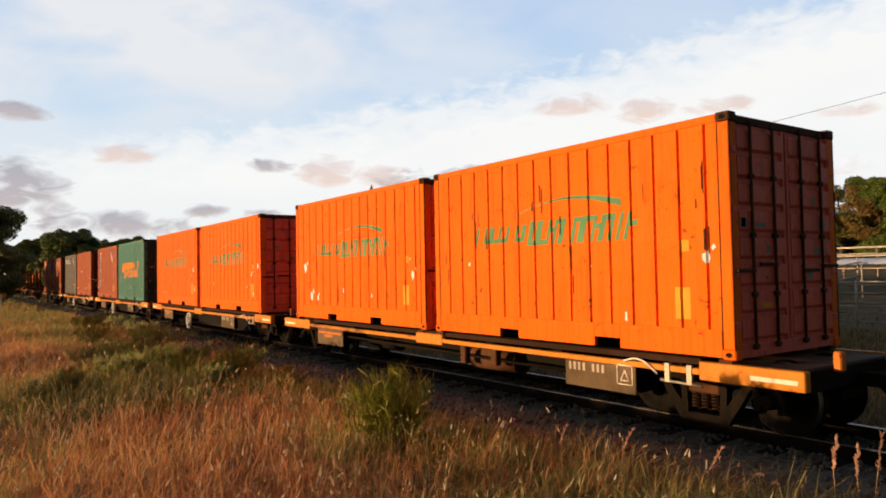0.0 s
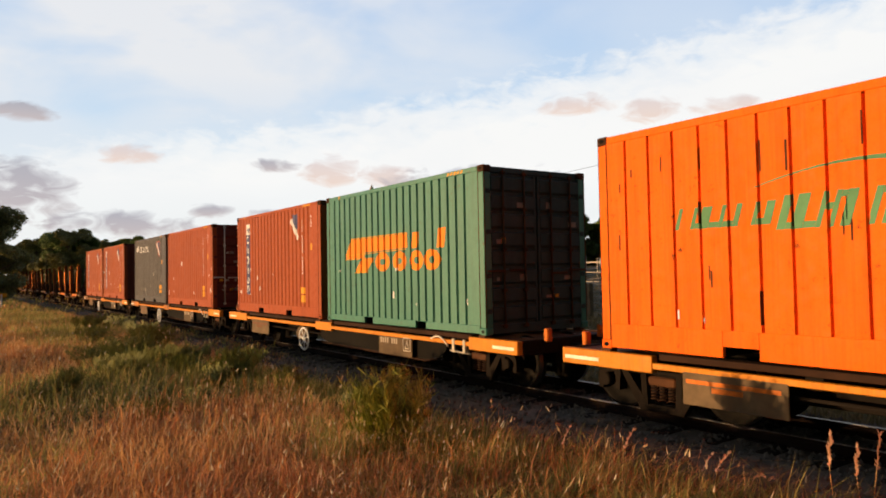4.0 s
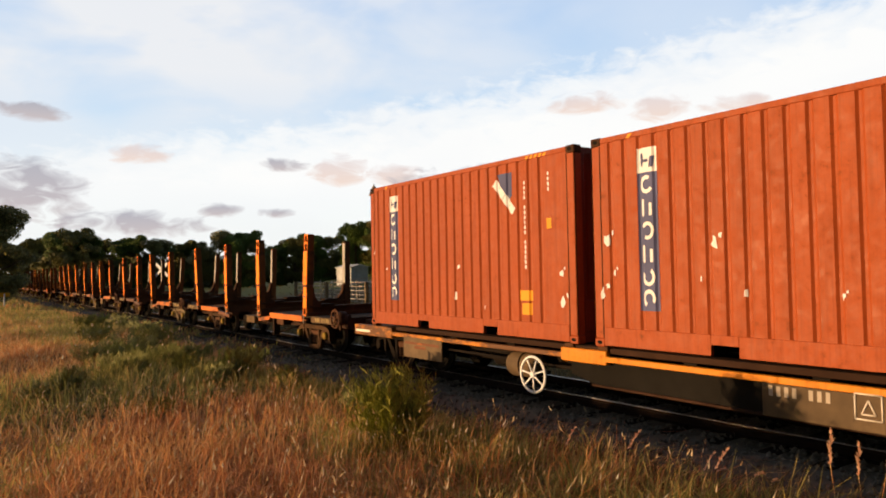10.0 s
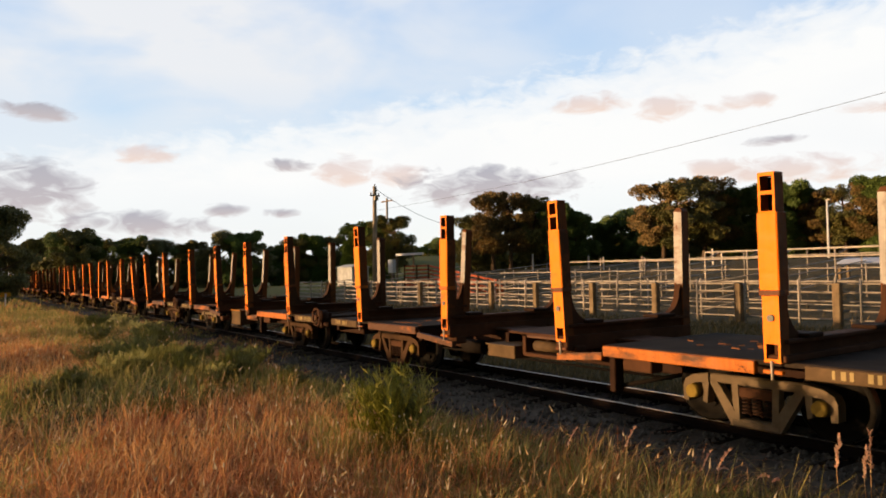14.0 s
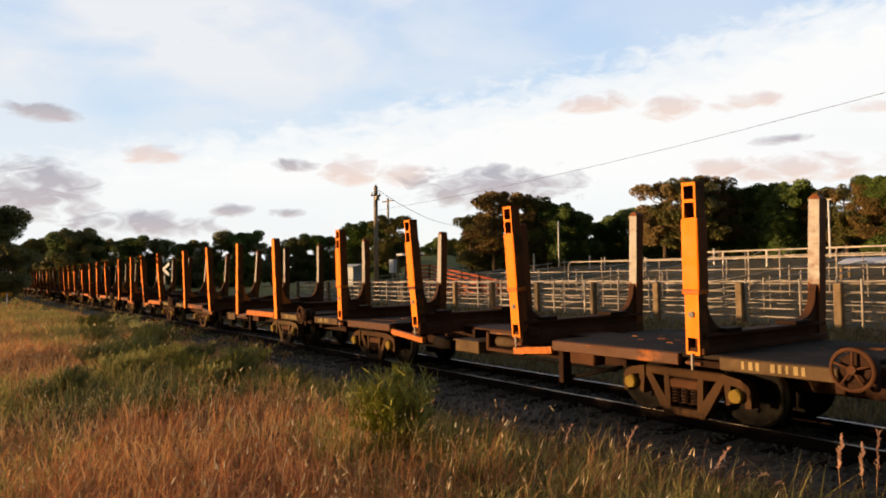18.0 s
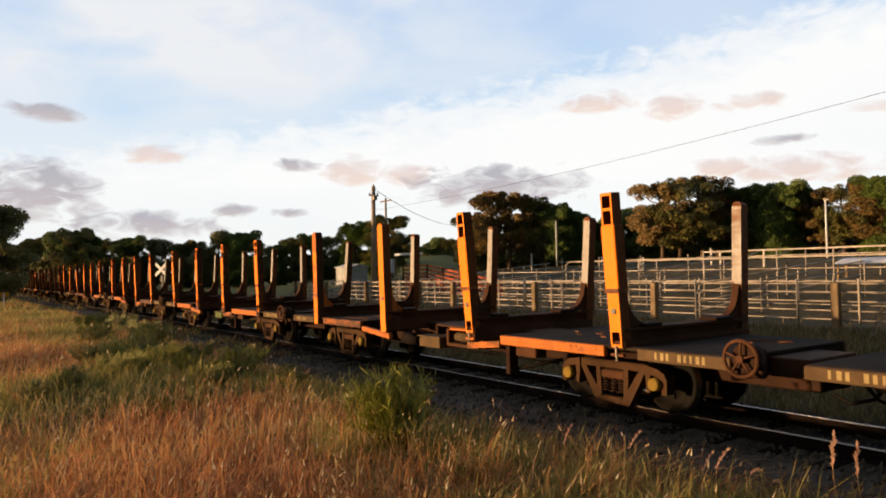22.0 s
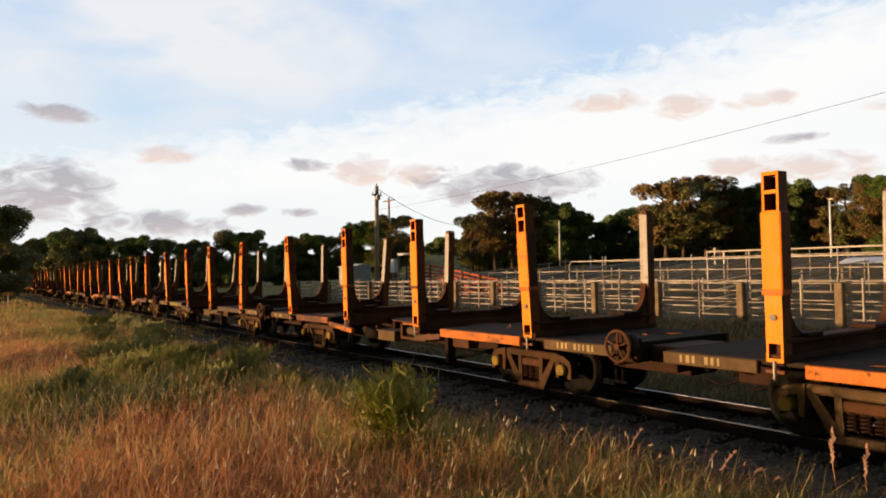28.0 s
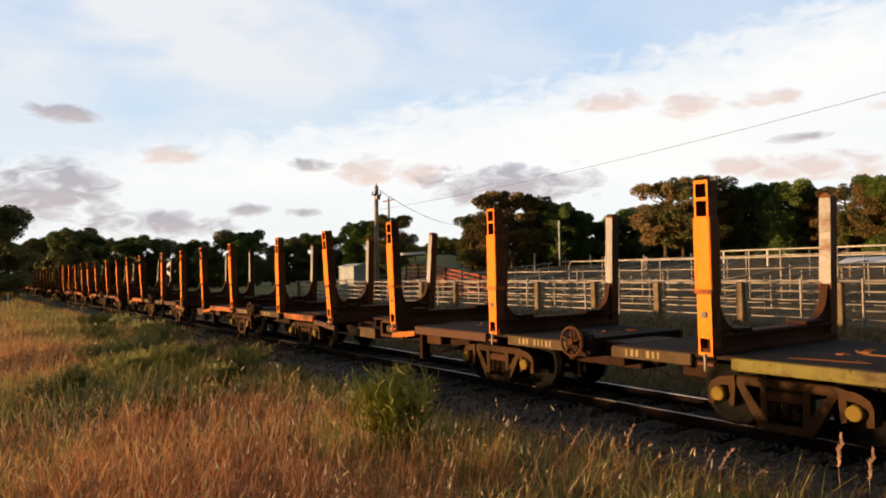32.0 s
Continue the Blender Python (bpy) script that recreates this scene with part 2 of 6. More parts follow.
    def ring(self, c, axis, R, r, n=24, k=6):
        prof = [(R + r * math.cos(2 * math.pi * j / k), r * math.sin(2 * math.pi * j / k)) for j in range(k + 1)]
        return self.lathe(c, axis, prof, n)

    def data(self, name, *mats):
        me = bpy.data.meshes.new(name)
        me.from_pydata(self.v, [], self.f)
        me.polygons.foreach_set("use_smooth", self.s)
        for m in mats:
            me.materials.append(m)
        return me


def part(name, mesh, material, parent, label=""):
    """Links a mesh as one part under a thing or a part."""
    ob = new(name, mesh.data(name, material) if isinstance(mesh, Mesh) else mesh)
    ob.parent = parent
    if label:
        ob["label"] = label
    return ob


def thing(name, label, category, group="", kind="", m=None):
    ob = tagged(new(name), label, category, group, kind)
    ob.empty_display_size = 0.3
    if m:
        ob.matrix_basis = m
    return ob

# ---- sky in view: a drifting dome of cloud far behind everything ----
YAW = 55.1


def cloud_material():
    n = Nodes("evening_clouds")
    nrm = n.t.nodes.new("ShaderNodeVectorMath")
    nrm.operation = "NORMALIZE"
    n.put(nrm.inputs[0], n.coord.outputs["Object"])
    sep = n.t.nodes.new("ShaderNodeSeparateXYZ")
    n.put(sep.inputs[0], nrm.outputs[0])
    az = n.math("MULTIPLY", n.math("ARCTAN2", sep.outputs[0], sep.outputs[1]), 57.296)
    el = n.math("MULTIPLY", n.math("ARCSINE", sep.outputs[2]), 57.296)
    comb = n.t.nodes.new("ShaderNodeCombineXYZ")
    n.put(comb.inputs[0], az)
    n.put(comb.inputs[1], n.math("MULTIPLY", el, 2.2))
    p = comb.outputs[0]
    wisp = n.noise(0.075, 5, 0.48, p, 0.25)
    fine = n.noise(0.34, 6, 0.6, p, 0.4)
    rag = n.noise(0.42, 6, 0.55, p, 0.8)
    # clear sky, paler towards the horizon
    c = n.ramp(n.math("DIVIDE", el, 40.0), (0.0, (0.97, 0.96, 0.88)), (0.13, (0.88, 0.94, 0.94)), (0.33, (0.56, 0.73, 0.92)), (0.55, (0.45, 0.62, 0.88)), (1.0, (0.10, 0.19, 0.42)))
    # thin high veil, thicker on one side
    side = n.math("MULTIPLY_ADD", az, -0.030, 0.42, clamp=True)
    veil = n.math("MULTIPLY", n.ramp(wisp, (0.32, 0.0), (0.58, 1.0)), n.math("ADD", side, 0.2), clamp=True)
    veil = n.math("MULTIPLY", veil, n.ramp(n.math("DIVIDE", el, 20.0), (0.5, 0.35), (0.78, 1.0)))
    c = n.mix(n.math("MULTIPLY", veil, 0.9, clamp=True), c, (0.88, 0.88, 0.89))
    # the broad white bank, its upper edge rising across the view
    edge = n.math("MULTIPLY_ADD", az, 0.165, 12.9)
    d = n.math("SUBTRACT", edge, el)
    d = n.math("ADD", d, n.math("MULTIPLY_ADD", fine, 7.0, -3.5))
    d = n.math("ADD", d, n.math("MULTIPLY_ADD", n.noise(0.8, 4, 0.5, p), 1.2, -0.6))
    bank = n.ramp(n.math("MULTIPLY_ADD", d, 0.12, 0.35), (0.16, 0.0), (0.38, 0.72), (0.66, 1.0))
    low = n.ramp(n.math("DIVIDE", el, 12.0), (0.30, 0.25), (0.62, 1.0))
    c = n.mix(n.math("MULTIPLY", bank, low), c, (0.98, 0.98, 0.97))
    mott = n.ramp(wisp, (0.45, 0.0), (0.72, 0.25))
    c = n.mix(mott, c, (0.80, 0.84, 0.90))
    # small flat clouds: azimuth, elevation, half width, half height, warm or grey
    for a, e, w, h, warm in CLOUDS:
        u = n.math("DIVIDE", n.math("SUBTRACT", az, a), w * 1.25)
        v = n.math("DIVIDE", n.math("SUBTRACT", el, e), h * 1.35)
        r = n.math("ADD", n.math("MULTIPLY", u, u), n.math("MULTIPLY", v, v))
        r = n.math("ADD", r, n.math("MULTIPLY_ADD", rag, 3.6, -1.8))
        tone = n.ramp(n.math("MULTIPLY_ADD", v, 0.4, 0.5), (0.15, (0.88, 0.66, 0.55) if warm else (0.60, 0.52, 0.52)), (0.9, (0.74, 0.64, 0.64) if warm else (0.44, 0.44, 0.50)))
        c = n.mix(n.ramp(n.math("MULTIPLY_ADD", r, 0.5, 0.25), (0.25, 0.95 if not warm else 0.8), (0.78, 0.0)), c, tone)
    em = n.t.nodes.new("ShaderNodeEmission")
    n.put(em.inputs[0], c)
    em.inputs[1].default_value = 0.62
    n.t.links.new(em.outputs[0], n.out.inputs[0])
    return n.mat


CLOUDS = [(-22.9, 9.2, 1.8, .6, 1), (-12.4, 8.7, 1.9, .4, 0), (-8.1, 8.2, 2.0, .9, 1), (-3.8, 7.9, 1.9, .8, 1), (3.6, 6.8, 6.2, 1.3, 0),
          (-31.2, 6.1, 4.0, 1.9, 0), (-17.2, 5.1, 1.6, .4, 0), (-13.3, 4.9, 1.4, .3, 0), (-23.9, 4.0, 4.3, .8, 0), (12.2, 13.1, 2.8, .6, 1),
          (17.8, 12.4, 1.9, .8, 1), (23.4, 12.2, 2.4, .5, 1), (25.3, 9.2, 1.8, .3, 0), (21.6, 7.6, 2.1, .6, 1), (26.9, 7.0, 4.1, .8, 1),
          (31.4, 10.9, 1.9, .4, 1), (-30.3, 11.8, 2.2, .5, 0)]

dome = Mesh()
na, ne = 60, 28
dv = []
for j in range(ne + 1):
    e = radians(-4 + 70 * j / ne)
    for i in range(na + 1):
        a = radians(-82 + 164 * i / na)
        dv.append((2500 * math.sin(a) * math.cos(e), 2500 * math.cos(a) * math.cos(e), 2500 * math.sin(e)))
dome.add(dv, [(j * (na + 1) + i, j * (na + 1) + i + 1, (j + 1) * (na + 1) + i + 1, (j + 1) * (na + 1) + i) for j in range(ne) for i in range(na)], True)
backdrop = tagged(new("backdrop", dome.data("backdrop", cloud_material())), "evening sky with white cloud bank and small grey-pink clouds", "sky", kind="structure")


# ---- ground ----
def smooth(a, b, x):
    k = np.clip((x - a) / (b - a), 0, 1)
    return k * k * (3 - 2 * k)


def height(x, y):
    """The ground's height: a low grassy bank, the dip of the line, then a paddock that climbs behind the yards."""
    x, y = np.asarray(x, float), np.asarray(y, float)
    z = 0.12 - 0.52 * smooth(4.3, 6.9, y)
    z = z + 0.06 * np.sin(x * 0.9 + 1.3 * np.sin(y * 0.7)) * (1 - smooth(4.0, 6.2, y))
    rise = smooth(-150, -45, x)
    z = z + 5.2 * np.exp(-((x + 112) / 11) ** 2 - ((y - 75) / 13) ** 2)      # a green mound between the trees
    z = z + rise * (3.0 * smooth(29, 62, y) + 4.5 * smooth(70, 190, y)) + 2.0 * smooth(150, 500, y)
    return z


def axis_steps(knots):
    out = []
    for (a, b, d) in knots:
        out += list(np.arange(a, b, d))
    return np.array(out + [knots[-1][1]])


gx = axis_steps([(-2400, -400, 100), (-400, -100, 12), (-100, -30, 2.5), (-30, 6, 0.4), (6, 60, 4), (60, 400, 34), (400, 2400, 100)])
gy = axis_steps([(-2400, -100, 100), (-100, -4, 6), (-4, 12, 0.35), (12, 70, 2), (70, 250, 9), (250, 2400, 100)])
GX, GY = np.meshgrid(gx, gy)
GZ = height(GX, GY)
gv = np.stack([GX, GY, GZ], -1).reshape(-1, 3)
idx = np.arange(len(gv)).reshape(GX.shape)
gf = np.stack([idx[:-1, :-1], idx[:-1, 1:], idx[1:, 1:], idx[1:, :-1]], -1).reshape(-1, 4)
gm = bpy.data.meshes.new("ground")
gm.from_pydata(gv.tolist(), [], gf.tolist())
gm.polygons.foreach_set("use_smooth", [True] * len(gf))


def earth_material():
    n = Nodes("paddock_soil")
    a, b, c = n.noise(0.25, 4), n.noise(2.2, 5, 0.65), n.noise(30, 4, 0.7)
    col = n.mix(n.ramp(a, (0.40, 0.0), (0.62, 1.0)), (0.10, 0.08, 0.035), (0.14, 0.09, 0.04))
    col = n.mix(n.ramp(b, (0.4, 0.0), (0.7, 0.7)), col, (0.05, 0.058, 0.02))
    col = n.mix(n.ramp(c, (0.4, 0.0), (0.7, 0.5)), col, (0.05, 0.04, 0.02))
    sep = n.t.nodes.new("ShaderNodeSeparateXYZ")
    n.put(sep.inputs[0], n.coord.outputs["Object"])
    trod = n.ramp(n.math("MULTIPLY_ADD", sep.outputs[1], 0.05, n.math("MULTIPLY_ADD", b, 0.3, -1.5)), (0.0, 0.0), (0.15, 0.85))
    trod = n.math("MULTIPLY", trod, n.ramp(n.math("MULTIPLY_ADD", sep.outputs[0], 0.02, 2.1), (0.5, 0.0), (0.75, 1.0)))
    col = n.mix(n.ramp(n.math("MULTIPLY_ADD", sep.outputs[0], -0.02, -1.1), (0.3, 0.0), (0.6, 0.8)), col, n.mix(b, (0.07, 0.095, 0.025), (0.14, 0.15, 0.05)))
    col = n.mix(trod, col, n.mix(n.ramp(b, (0.35, 0.0), (0.65, 1.0)), (0.062, 0.056, 0.028), (0.125, 0.096, 0.055)))
    n.bump(n.math("ADD", b, n.math("MULTIPLY", c, 0.4)), 0.6, 0.08)
    return n.done(col, 0.95, spec=0.1)


gm.materials.append(earth_material())
ground = tagged(new("ground", gm), "dry grassy paddock soil under patchy green and straw grass", "ground", kind="structure")

# ---- the line: ballast, sleepers, rails ----
YC, RISE = 8.573, 0.05           # the line's middle; height of the rails
bed = Mesh()
bprof = [(-2.25, -0.42), (-1.55, -0.14), (-0.9, -0.105), (0.9, -0.105), (1.55, -0.14), (2.25, -0.42)]
bv, bf = [], []
xs = list(np.arange(-330, -60, 6.0)) + list(np.arange(-60, 14, 0.5)) + [14, 60]
for i, x in enumerate(xs):
    for yy, zz in bprof:
        bv.append((x, YC + yy, zz + 0.02 * noise.noise((x * 0.8, yy * 2, 0))))
k = len(bprof)
for i in range(len(xs) - 1):
    bf += [(i * k + j, (i + 1) * k + j, (i + 1) * k + j + 1, i * k + j + 1) for j in range(k - 1)]
bed.add(bv, bf)
tagged(new("ballast", bed.data("ballast", MAT["ballast"])), "grey crushed stone bed of the railway line", "ballast", kind="structure")

rng = np.random.default_rng(5)


def scatter_mesh(name, verts, faces, mat):
    me = bpy.data.meshes.new(name)
    me.from_pydata(verts, [], faces)
    me.materials.append(mat)
    return me


# loose stones on the bed
sv_, sf_ = [], []
OCT = np.array([(1, 0, 0), (-1, 0, 0), (0, 1, 0), (0, -1, 0), (0, 0, 1), (0, 0, -1)], float)
OCTF = [(0, 2, 4), (2, 1, 4), (1, 3, 4), (3, 0, 4), (2, 0, 5), (1, 2, 5), (3, 1, 5), (0, 3, 5)]
for i in range(11000):
    x = 1.0 - 30 * rng.random() ** 1.6
    yy = rng.uniform(-2.3, 2.2)
    zz = np.interp(yy, [q[0] for q in bprof], [q[1] for q in bprof])
    r = rng.uniform(0.018, 0.042)
    pts = OCT * r * rng.uniform(0.6, 1.25, (6, 1)) + (x, YC + yy, zz + r * 0.4)
    base = len(sv_)
    sv_ += pts.tolist()
    sf_ += [(a + base, b + base, c + base) for a, b, c in OCTF]
tagged(new("ballast_stones", scatter_mesh("ballast_stones", sv_, sf_, MAT["stone"])), "loose grey ballast stones along the line", "stones", kind="stuff")

track = thing("railway_track", "narrow-gauge railway track with dark timber sleepers", "track", kind="structure", m=pose(0, YC, RISE))
RAIL = [(-0.055, -0.14), (0.055, -0.14), (0.05, -0.125), (0.012, -0.11), (0.010, -0.04), (0.032, -0.03), (0.032, -0.006), (0.026, 0), (-0.026, 0), (-0.032, -0.006), (-0.032, -0.03), (-0.010, -0.04), (-0.012, -0.11), (-0.05, -0.125)]
for yy in (-0.567, 0.567):
    part("rail", Mesh().prism([(p + yy, q) for p, q in RAIL], "x", -330, 60), MAT["rail_web"], track, "rusty steel rail")
    part("rail_head", Mesh().box(-330, 60, yy - 0.028, yy + 0.028, 0.0005, 0.004), MAT["rail"], track, "bright worn running surface")
sleeper_mesh = Mesh().box(-0.115, 0.115, -1.05, 1.05, -0.26, -0.141, 0.012).data("sleeper", MAT["sleeper"])
for i in range(150):
    ob = part("sleeper", sleeper_mesh, None, track)
    ob.matrix_basis = pose(5 - i * 0.68, rng.uniform(-0.04, 0.04), rng.uniform(-0.012, 0.0), 0, 0, rng.uniform(-1.2, 1.2))
# rail fastenings, joined: too small to pick apart
fast = Mesh()
for i in range(60):
    x = 5 - i * 0.68
    for yy in (-0.64, -0.49, 0.49, 0.64):
        fast.box(x - 0.05, x + 0.05, yy - 0.03, yy + 0.03, -0.142, -0.115)
part("rail_fastening", fast, MAT["rail_web"], track)["kind"] = "stuff"


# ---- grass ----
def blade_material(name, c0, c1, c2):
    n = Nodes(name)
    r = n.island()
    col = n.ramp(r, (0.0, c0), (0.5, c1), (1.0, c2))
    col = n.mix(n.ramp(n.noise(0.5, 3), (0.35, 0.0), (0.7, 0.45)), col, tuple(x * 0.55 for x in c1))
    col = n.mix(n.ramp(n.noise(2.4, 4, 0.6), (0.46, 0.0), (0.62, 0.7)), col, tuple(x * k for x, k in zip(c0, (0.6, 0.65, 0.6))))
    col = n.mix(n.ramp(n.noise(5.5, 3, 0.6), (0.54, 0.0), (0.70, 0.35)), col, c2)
    tr = n.t.nodes.new("ShaderNodeBsdfTranslucent")
    n.put(tr.inputs[0], col)
    mat = n.done(col, 0.75, spec=0.15)
    mx = n.t.nodes.new("ShaderNodeMixShader")
    mx.inputs[0].default_value = 0.42
    n.t.links.new(n.bsdf.outputs[0], mx.inputs[1])
    n.t.links.new(tr.outputs[0], mx.inputs[2])
    n.t.links.new(mx.outputs[0], n.out.inputs[0])
    return mat


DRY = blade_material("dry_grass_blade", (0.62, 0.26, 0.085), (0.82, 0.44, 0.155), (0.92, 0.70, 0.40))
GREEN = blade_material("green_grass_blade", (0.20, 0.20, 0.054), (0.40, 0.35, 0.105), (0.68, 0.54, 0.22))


def fbm(x, y, s, seed):
    v = np.zeros_like(x)
    for k, (amp, f) in enumerate(((1, 1), (0.5, 2.1), (0.25, 4.3))):
        v += amp * np.sin(x * s * f * 1.3 + seed + 1.7 * np.sin(y * s * f + k)) * np.sin(y * s * f * 1.7 - seed * 2 + 1.3 * np.sin(x * s * f * 0.8 + k))
    return v


def blades(name, label, mat, x, y, h, wid, lean, seed):
    """Bent three-section blades as one mesh."""
    g = np.random.default_rng(seed)
    n = len(x)
    z = np.maximum(height(x, y), np.where(np.abs(y - YC) < 2.25, -0.42 + 0.34 * (2.25 - np.abs(y - YC)), -9)) - 0.02
    a = g.uniform(0, 2 * math.pi, n)
    dx, dy = np.cos(a) * wid * 0.5, np.sin(a) * wid * 0.5
    b = g.normal(0.35, 1.6, n)
    lx, ly = np.cos(b) * lean * h, np.sin(b) * lean * h
    V = np.empty((n, 5, 3))
    for i, (s, t, q) in enumerate(((-1, 0, 0), (1, 0, 0), (0.75, 0.58, 0.36), (-0.75, 0.58, 0.36), (0, 0.98, 1.0))):
        V[:, i, 0] = x + dx * s + lx * q
        V[:, i, 1] = y + dy * s + ly * q
        V[:, i, 2] = z + h * t * np.maximum(0.25, 1 - 0.42 * lean * q)
    me = bpy.data.meshes.new(name)
    me.vertices.add(n * 5)
    me.vertices.foreach_set("co", V.reshape(-1))
    base = np.arange(n) * 5
    quad = np.stack([base, base + 1, base + 2, base + 3], 1)
    tri = np.stack([base + 3, base + 2, base + 4], 1)
    loops = np.concatenate([quad, tri], 1).reshape(-1)
    me.loops.add(n * 7)
    me.loops.foreach_set("vertex_index", loops)
    me.polygons.add(n * 2)
    starts = np.stack([np.arange(n) * 7, np.arange(n) * 7 + 4], 1).reshape(-1)
    me.polygons.foreach_set("loop_start", starts)
    me.materials.append(mat)
    me.update(calc_edges=True)
    me.validate()
    return tagged(new(name, me), label, "grass", kind="stuff")


def field(n, seed, rmin, rmax, ylo, yhi):
    g = np.random.default_rng(seed)
    r = np.exp(g.uniform(math.log(rmin), math.log(rmax), n))
    a = np.radians(YAW + g.uniform(-38, 37, n))
    x, y = -np.sin(a) * r, np.cos(a) * r
    keep = (y > ylo) & (y < yhi)
    return x[keep], y[keep], r[keep], g


# where the bank changes colour: centre, half widths, more straw (+) or more green (-)
# the straw at (-38.0, 5.6) paints in a sunlit patch
PATCHES = [(-18.0, 1.4, 3.8, 0.9, 1.3), (-17.0, 3.2, 2.4, 0.7, -0.8), (-12.4, 4.0, 0.9, 0.5, -0.7), (-12.2, 1.6, 1.8, 0.6, -0.45), (-38.0, 5.6, 5.0, 0.9, 1.6), (-14.5, 5.0, 3.5, 0.7, 0.8),
           (-6.5, 1.5, 2.8, 1.3, 1.0), (-9.3, 3.4, 1.2, 0.7, 0.45), (-4.2, 5.3, 2.2, 1.0, 0.75), (-24.0, 4.4, 4.0, 0.8, 0.5)]


def patchy(x, y):
    """Above zero: straw; below: green. Green gathers towards the line and in a belt further off."""
    r = np.hypot(x, y)
    v = fbm(x, y, 0.42, 2.0) * 0.45 + 0.22 - 0.30 * smooth(1.6, 2.8, y) - 0.40 * smooth(3.6, 4.8, y) * smooth(-18, -10, x) - 0.35 * smooth(9.0, 10.5, r) * (1 - smooth(14.5, 17, r)) - 0.25 * smooth(19, 30, r)
    for cx, cy, rx, ry, k in PATCHES:
        v = v + k * np.exp(-((x - cx) / rx) ** 2 - ((y - cy) / ry) ** 2)
    return v


def tufts(n, seed, rmin, rmax, ylo, yhi, per):
    """Tuft centres spread evenly to the eye, and the blades round each."""
    cx, cy, cr, g = field(n, seed, rmin, rmax, ylo, yhi)
    gaps = (fbm(cx, cy, 2.7, 3.0) + 0.6 * fbm(cx, cy, 6.0, 1.0) < 0.30) | (g.random(len(cx)) < 0.35 + 0.65 * smooth(14, 26, cr))
    cx, cy, cr = cx[gaps], cy[gaps], cr[gaps]
    k = len(cx)
    vig = g.gamma(1.1, 0.88, k)                       # some tufts stand well above the rest
    straw = patchy(cx, cy) + g.normal(0, 0.4, k)
    who = np.repeat(np.arange(k), per)
    a, rad = g.uniform(0, 2 * math.pi, len(who)), np.sqrt(g.random(len(who)))
    size = (0.05 + 0.022 * cr)[who] * rad
    return cx[who] + np.cos(a) * size, cy[who] + np.sin(a) * size, cr[who], vig[who], straw[who], g


x, y, r, vig, straw, g = tufts(12500, 11, 1.6, 150, -30, 7.8, 42)
dry = straw + g.normal(0, 0.12, len(x)) > 0
tall = np.clip(0.15 + 0.17 * vig + 0.08 * fbm(x, y, 0.8, 5.0), 0.1, 0.7)
h = tall * g.uniform(0.4, 1.1, len(x)) * (1 - 0.25 * smooth(3.8, 5.0, y)) * (1 - 0.2 * smooth(-10, -5, x) * smooth(4.8, 6.0, y)) * (1 - 0.55 * smooth(6.0, 6.9, y) * smooth(-20, -12, x))
bare = np.exp(-((x + 38) / 8) ** 2 - ((y - 3.3) / 0.55) ** 2) > g.uniform(0.2, 0.9, len(x))
h = h * (1 + 0.85 * smooth(-9, -5, x) * smooth(4.2, 5.4, y))
rare = ~bare & (y + g.normal(0, 0.18, len(x)) < 6.35 + 1.05 * (1 - smooth(-20, -9, x)))
x, y, r, straw, h, dry = x[rare], y[rare], r[rare], straw[rare], h[rare], dry[rare]
thick = 0.0056 * np.maximum(1.0, r / 5.0) ** 0.72
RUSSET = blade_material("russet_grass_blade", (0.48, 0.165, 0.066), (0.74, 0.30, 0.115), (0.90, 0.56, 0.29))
red = dry & (fbm(x, y, 1.1, 7.0) * 0.6 + g.normal(0, 0.25, len(x)) + 0.3 * smooth(1.0, 2.6, y) > -0.34)
dry = dry & ~red
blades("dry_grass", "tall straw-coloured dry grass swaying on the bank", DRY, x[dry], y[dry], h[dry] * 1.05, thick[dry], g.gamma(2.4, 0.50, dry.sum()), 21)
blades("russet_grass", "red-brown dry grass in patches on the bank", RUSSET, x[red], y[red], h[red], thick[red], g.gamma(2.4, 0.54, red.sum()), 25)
dry = dry | red
gr = ~dry
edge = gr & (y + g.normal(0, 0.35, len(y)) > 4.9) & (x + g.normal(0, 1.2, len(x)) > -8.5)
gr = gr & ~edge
# olive blades with the lineside shade put into their colour
SHADY = blade_material("shaded_grass_blade", (0.085, 0.072, 0.028), (0.17, 0.125, 0.052), (0.34, 0.23, 0.11))
blades("lineside_grass", "short olive grass on the edge of the ballast, coloured darker for shade", SHADY, x[edge], y[edge], h[edge] * 0.8, thick[edge] * 1.5, g.uniform(0.15, 0.95, edge.sum()), 24)
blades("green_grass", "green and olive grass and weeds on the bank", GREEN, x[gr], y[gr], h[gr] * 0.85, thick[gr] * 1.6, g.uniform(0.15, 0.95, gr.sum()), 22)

# the same bank goes on behind and beside the camera
g = np.random.default_rng(41)
x, y = g.uniform(-45, 16, 130000), g.uniform(-14, 6.6, 130000)
far = (np.hypot(x, y) > 1.3)
x, y = x[far], y[far]
h = g.uniform(0.12, 0.5, len(x)) * (1 - 0.5 * smooth(4.9, 6.4, y))
d2 = patchy(x, y) + g.normal(0, 0.3, len(x)) > 0
blades("dry_grass_behind", "straw-coloured dry grass round the camera", DRY, x[d2], y[d2], h[d2], np.full(d2.sum(), 0.011), g.uniform(0.1, 0.8, d2.sum()), 42)
blades("green_grass_behind", "olive green grass round the camera", GREEN, x[~d2], y[~d2], h[~d2], np.full((~d2).sum(), 0.014), g.uniform(0.1, 0.9, (~d2).sum()), 43)

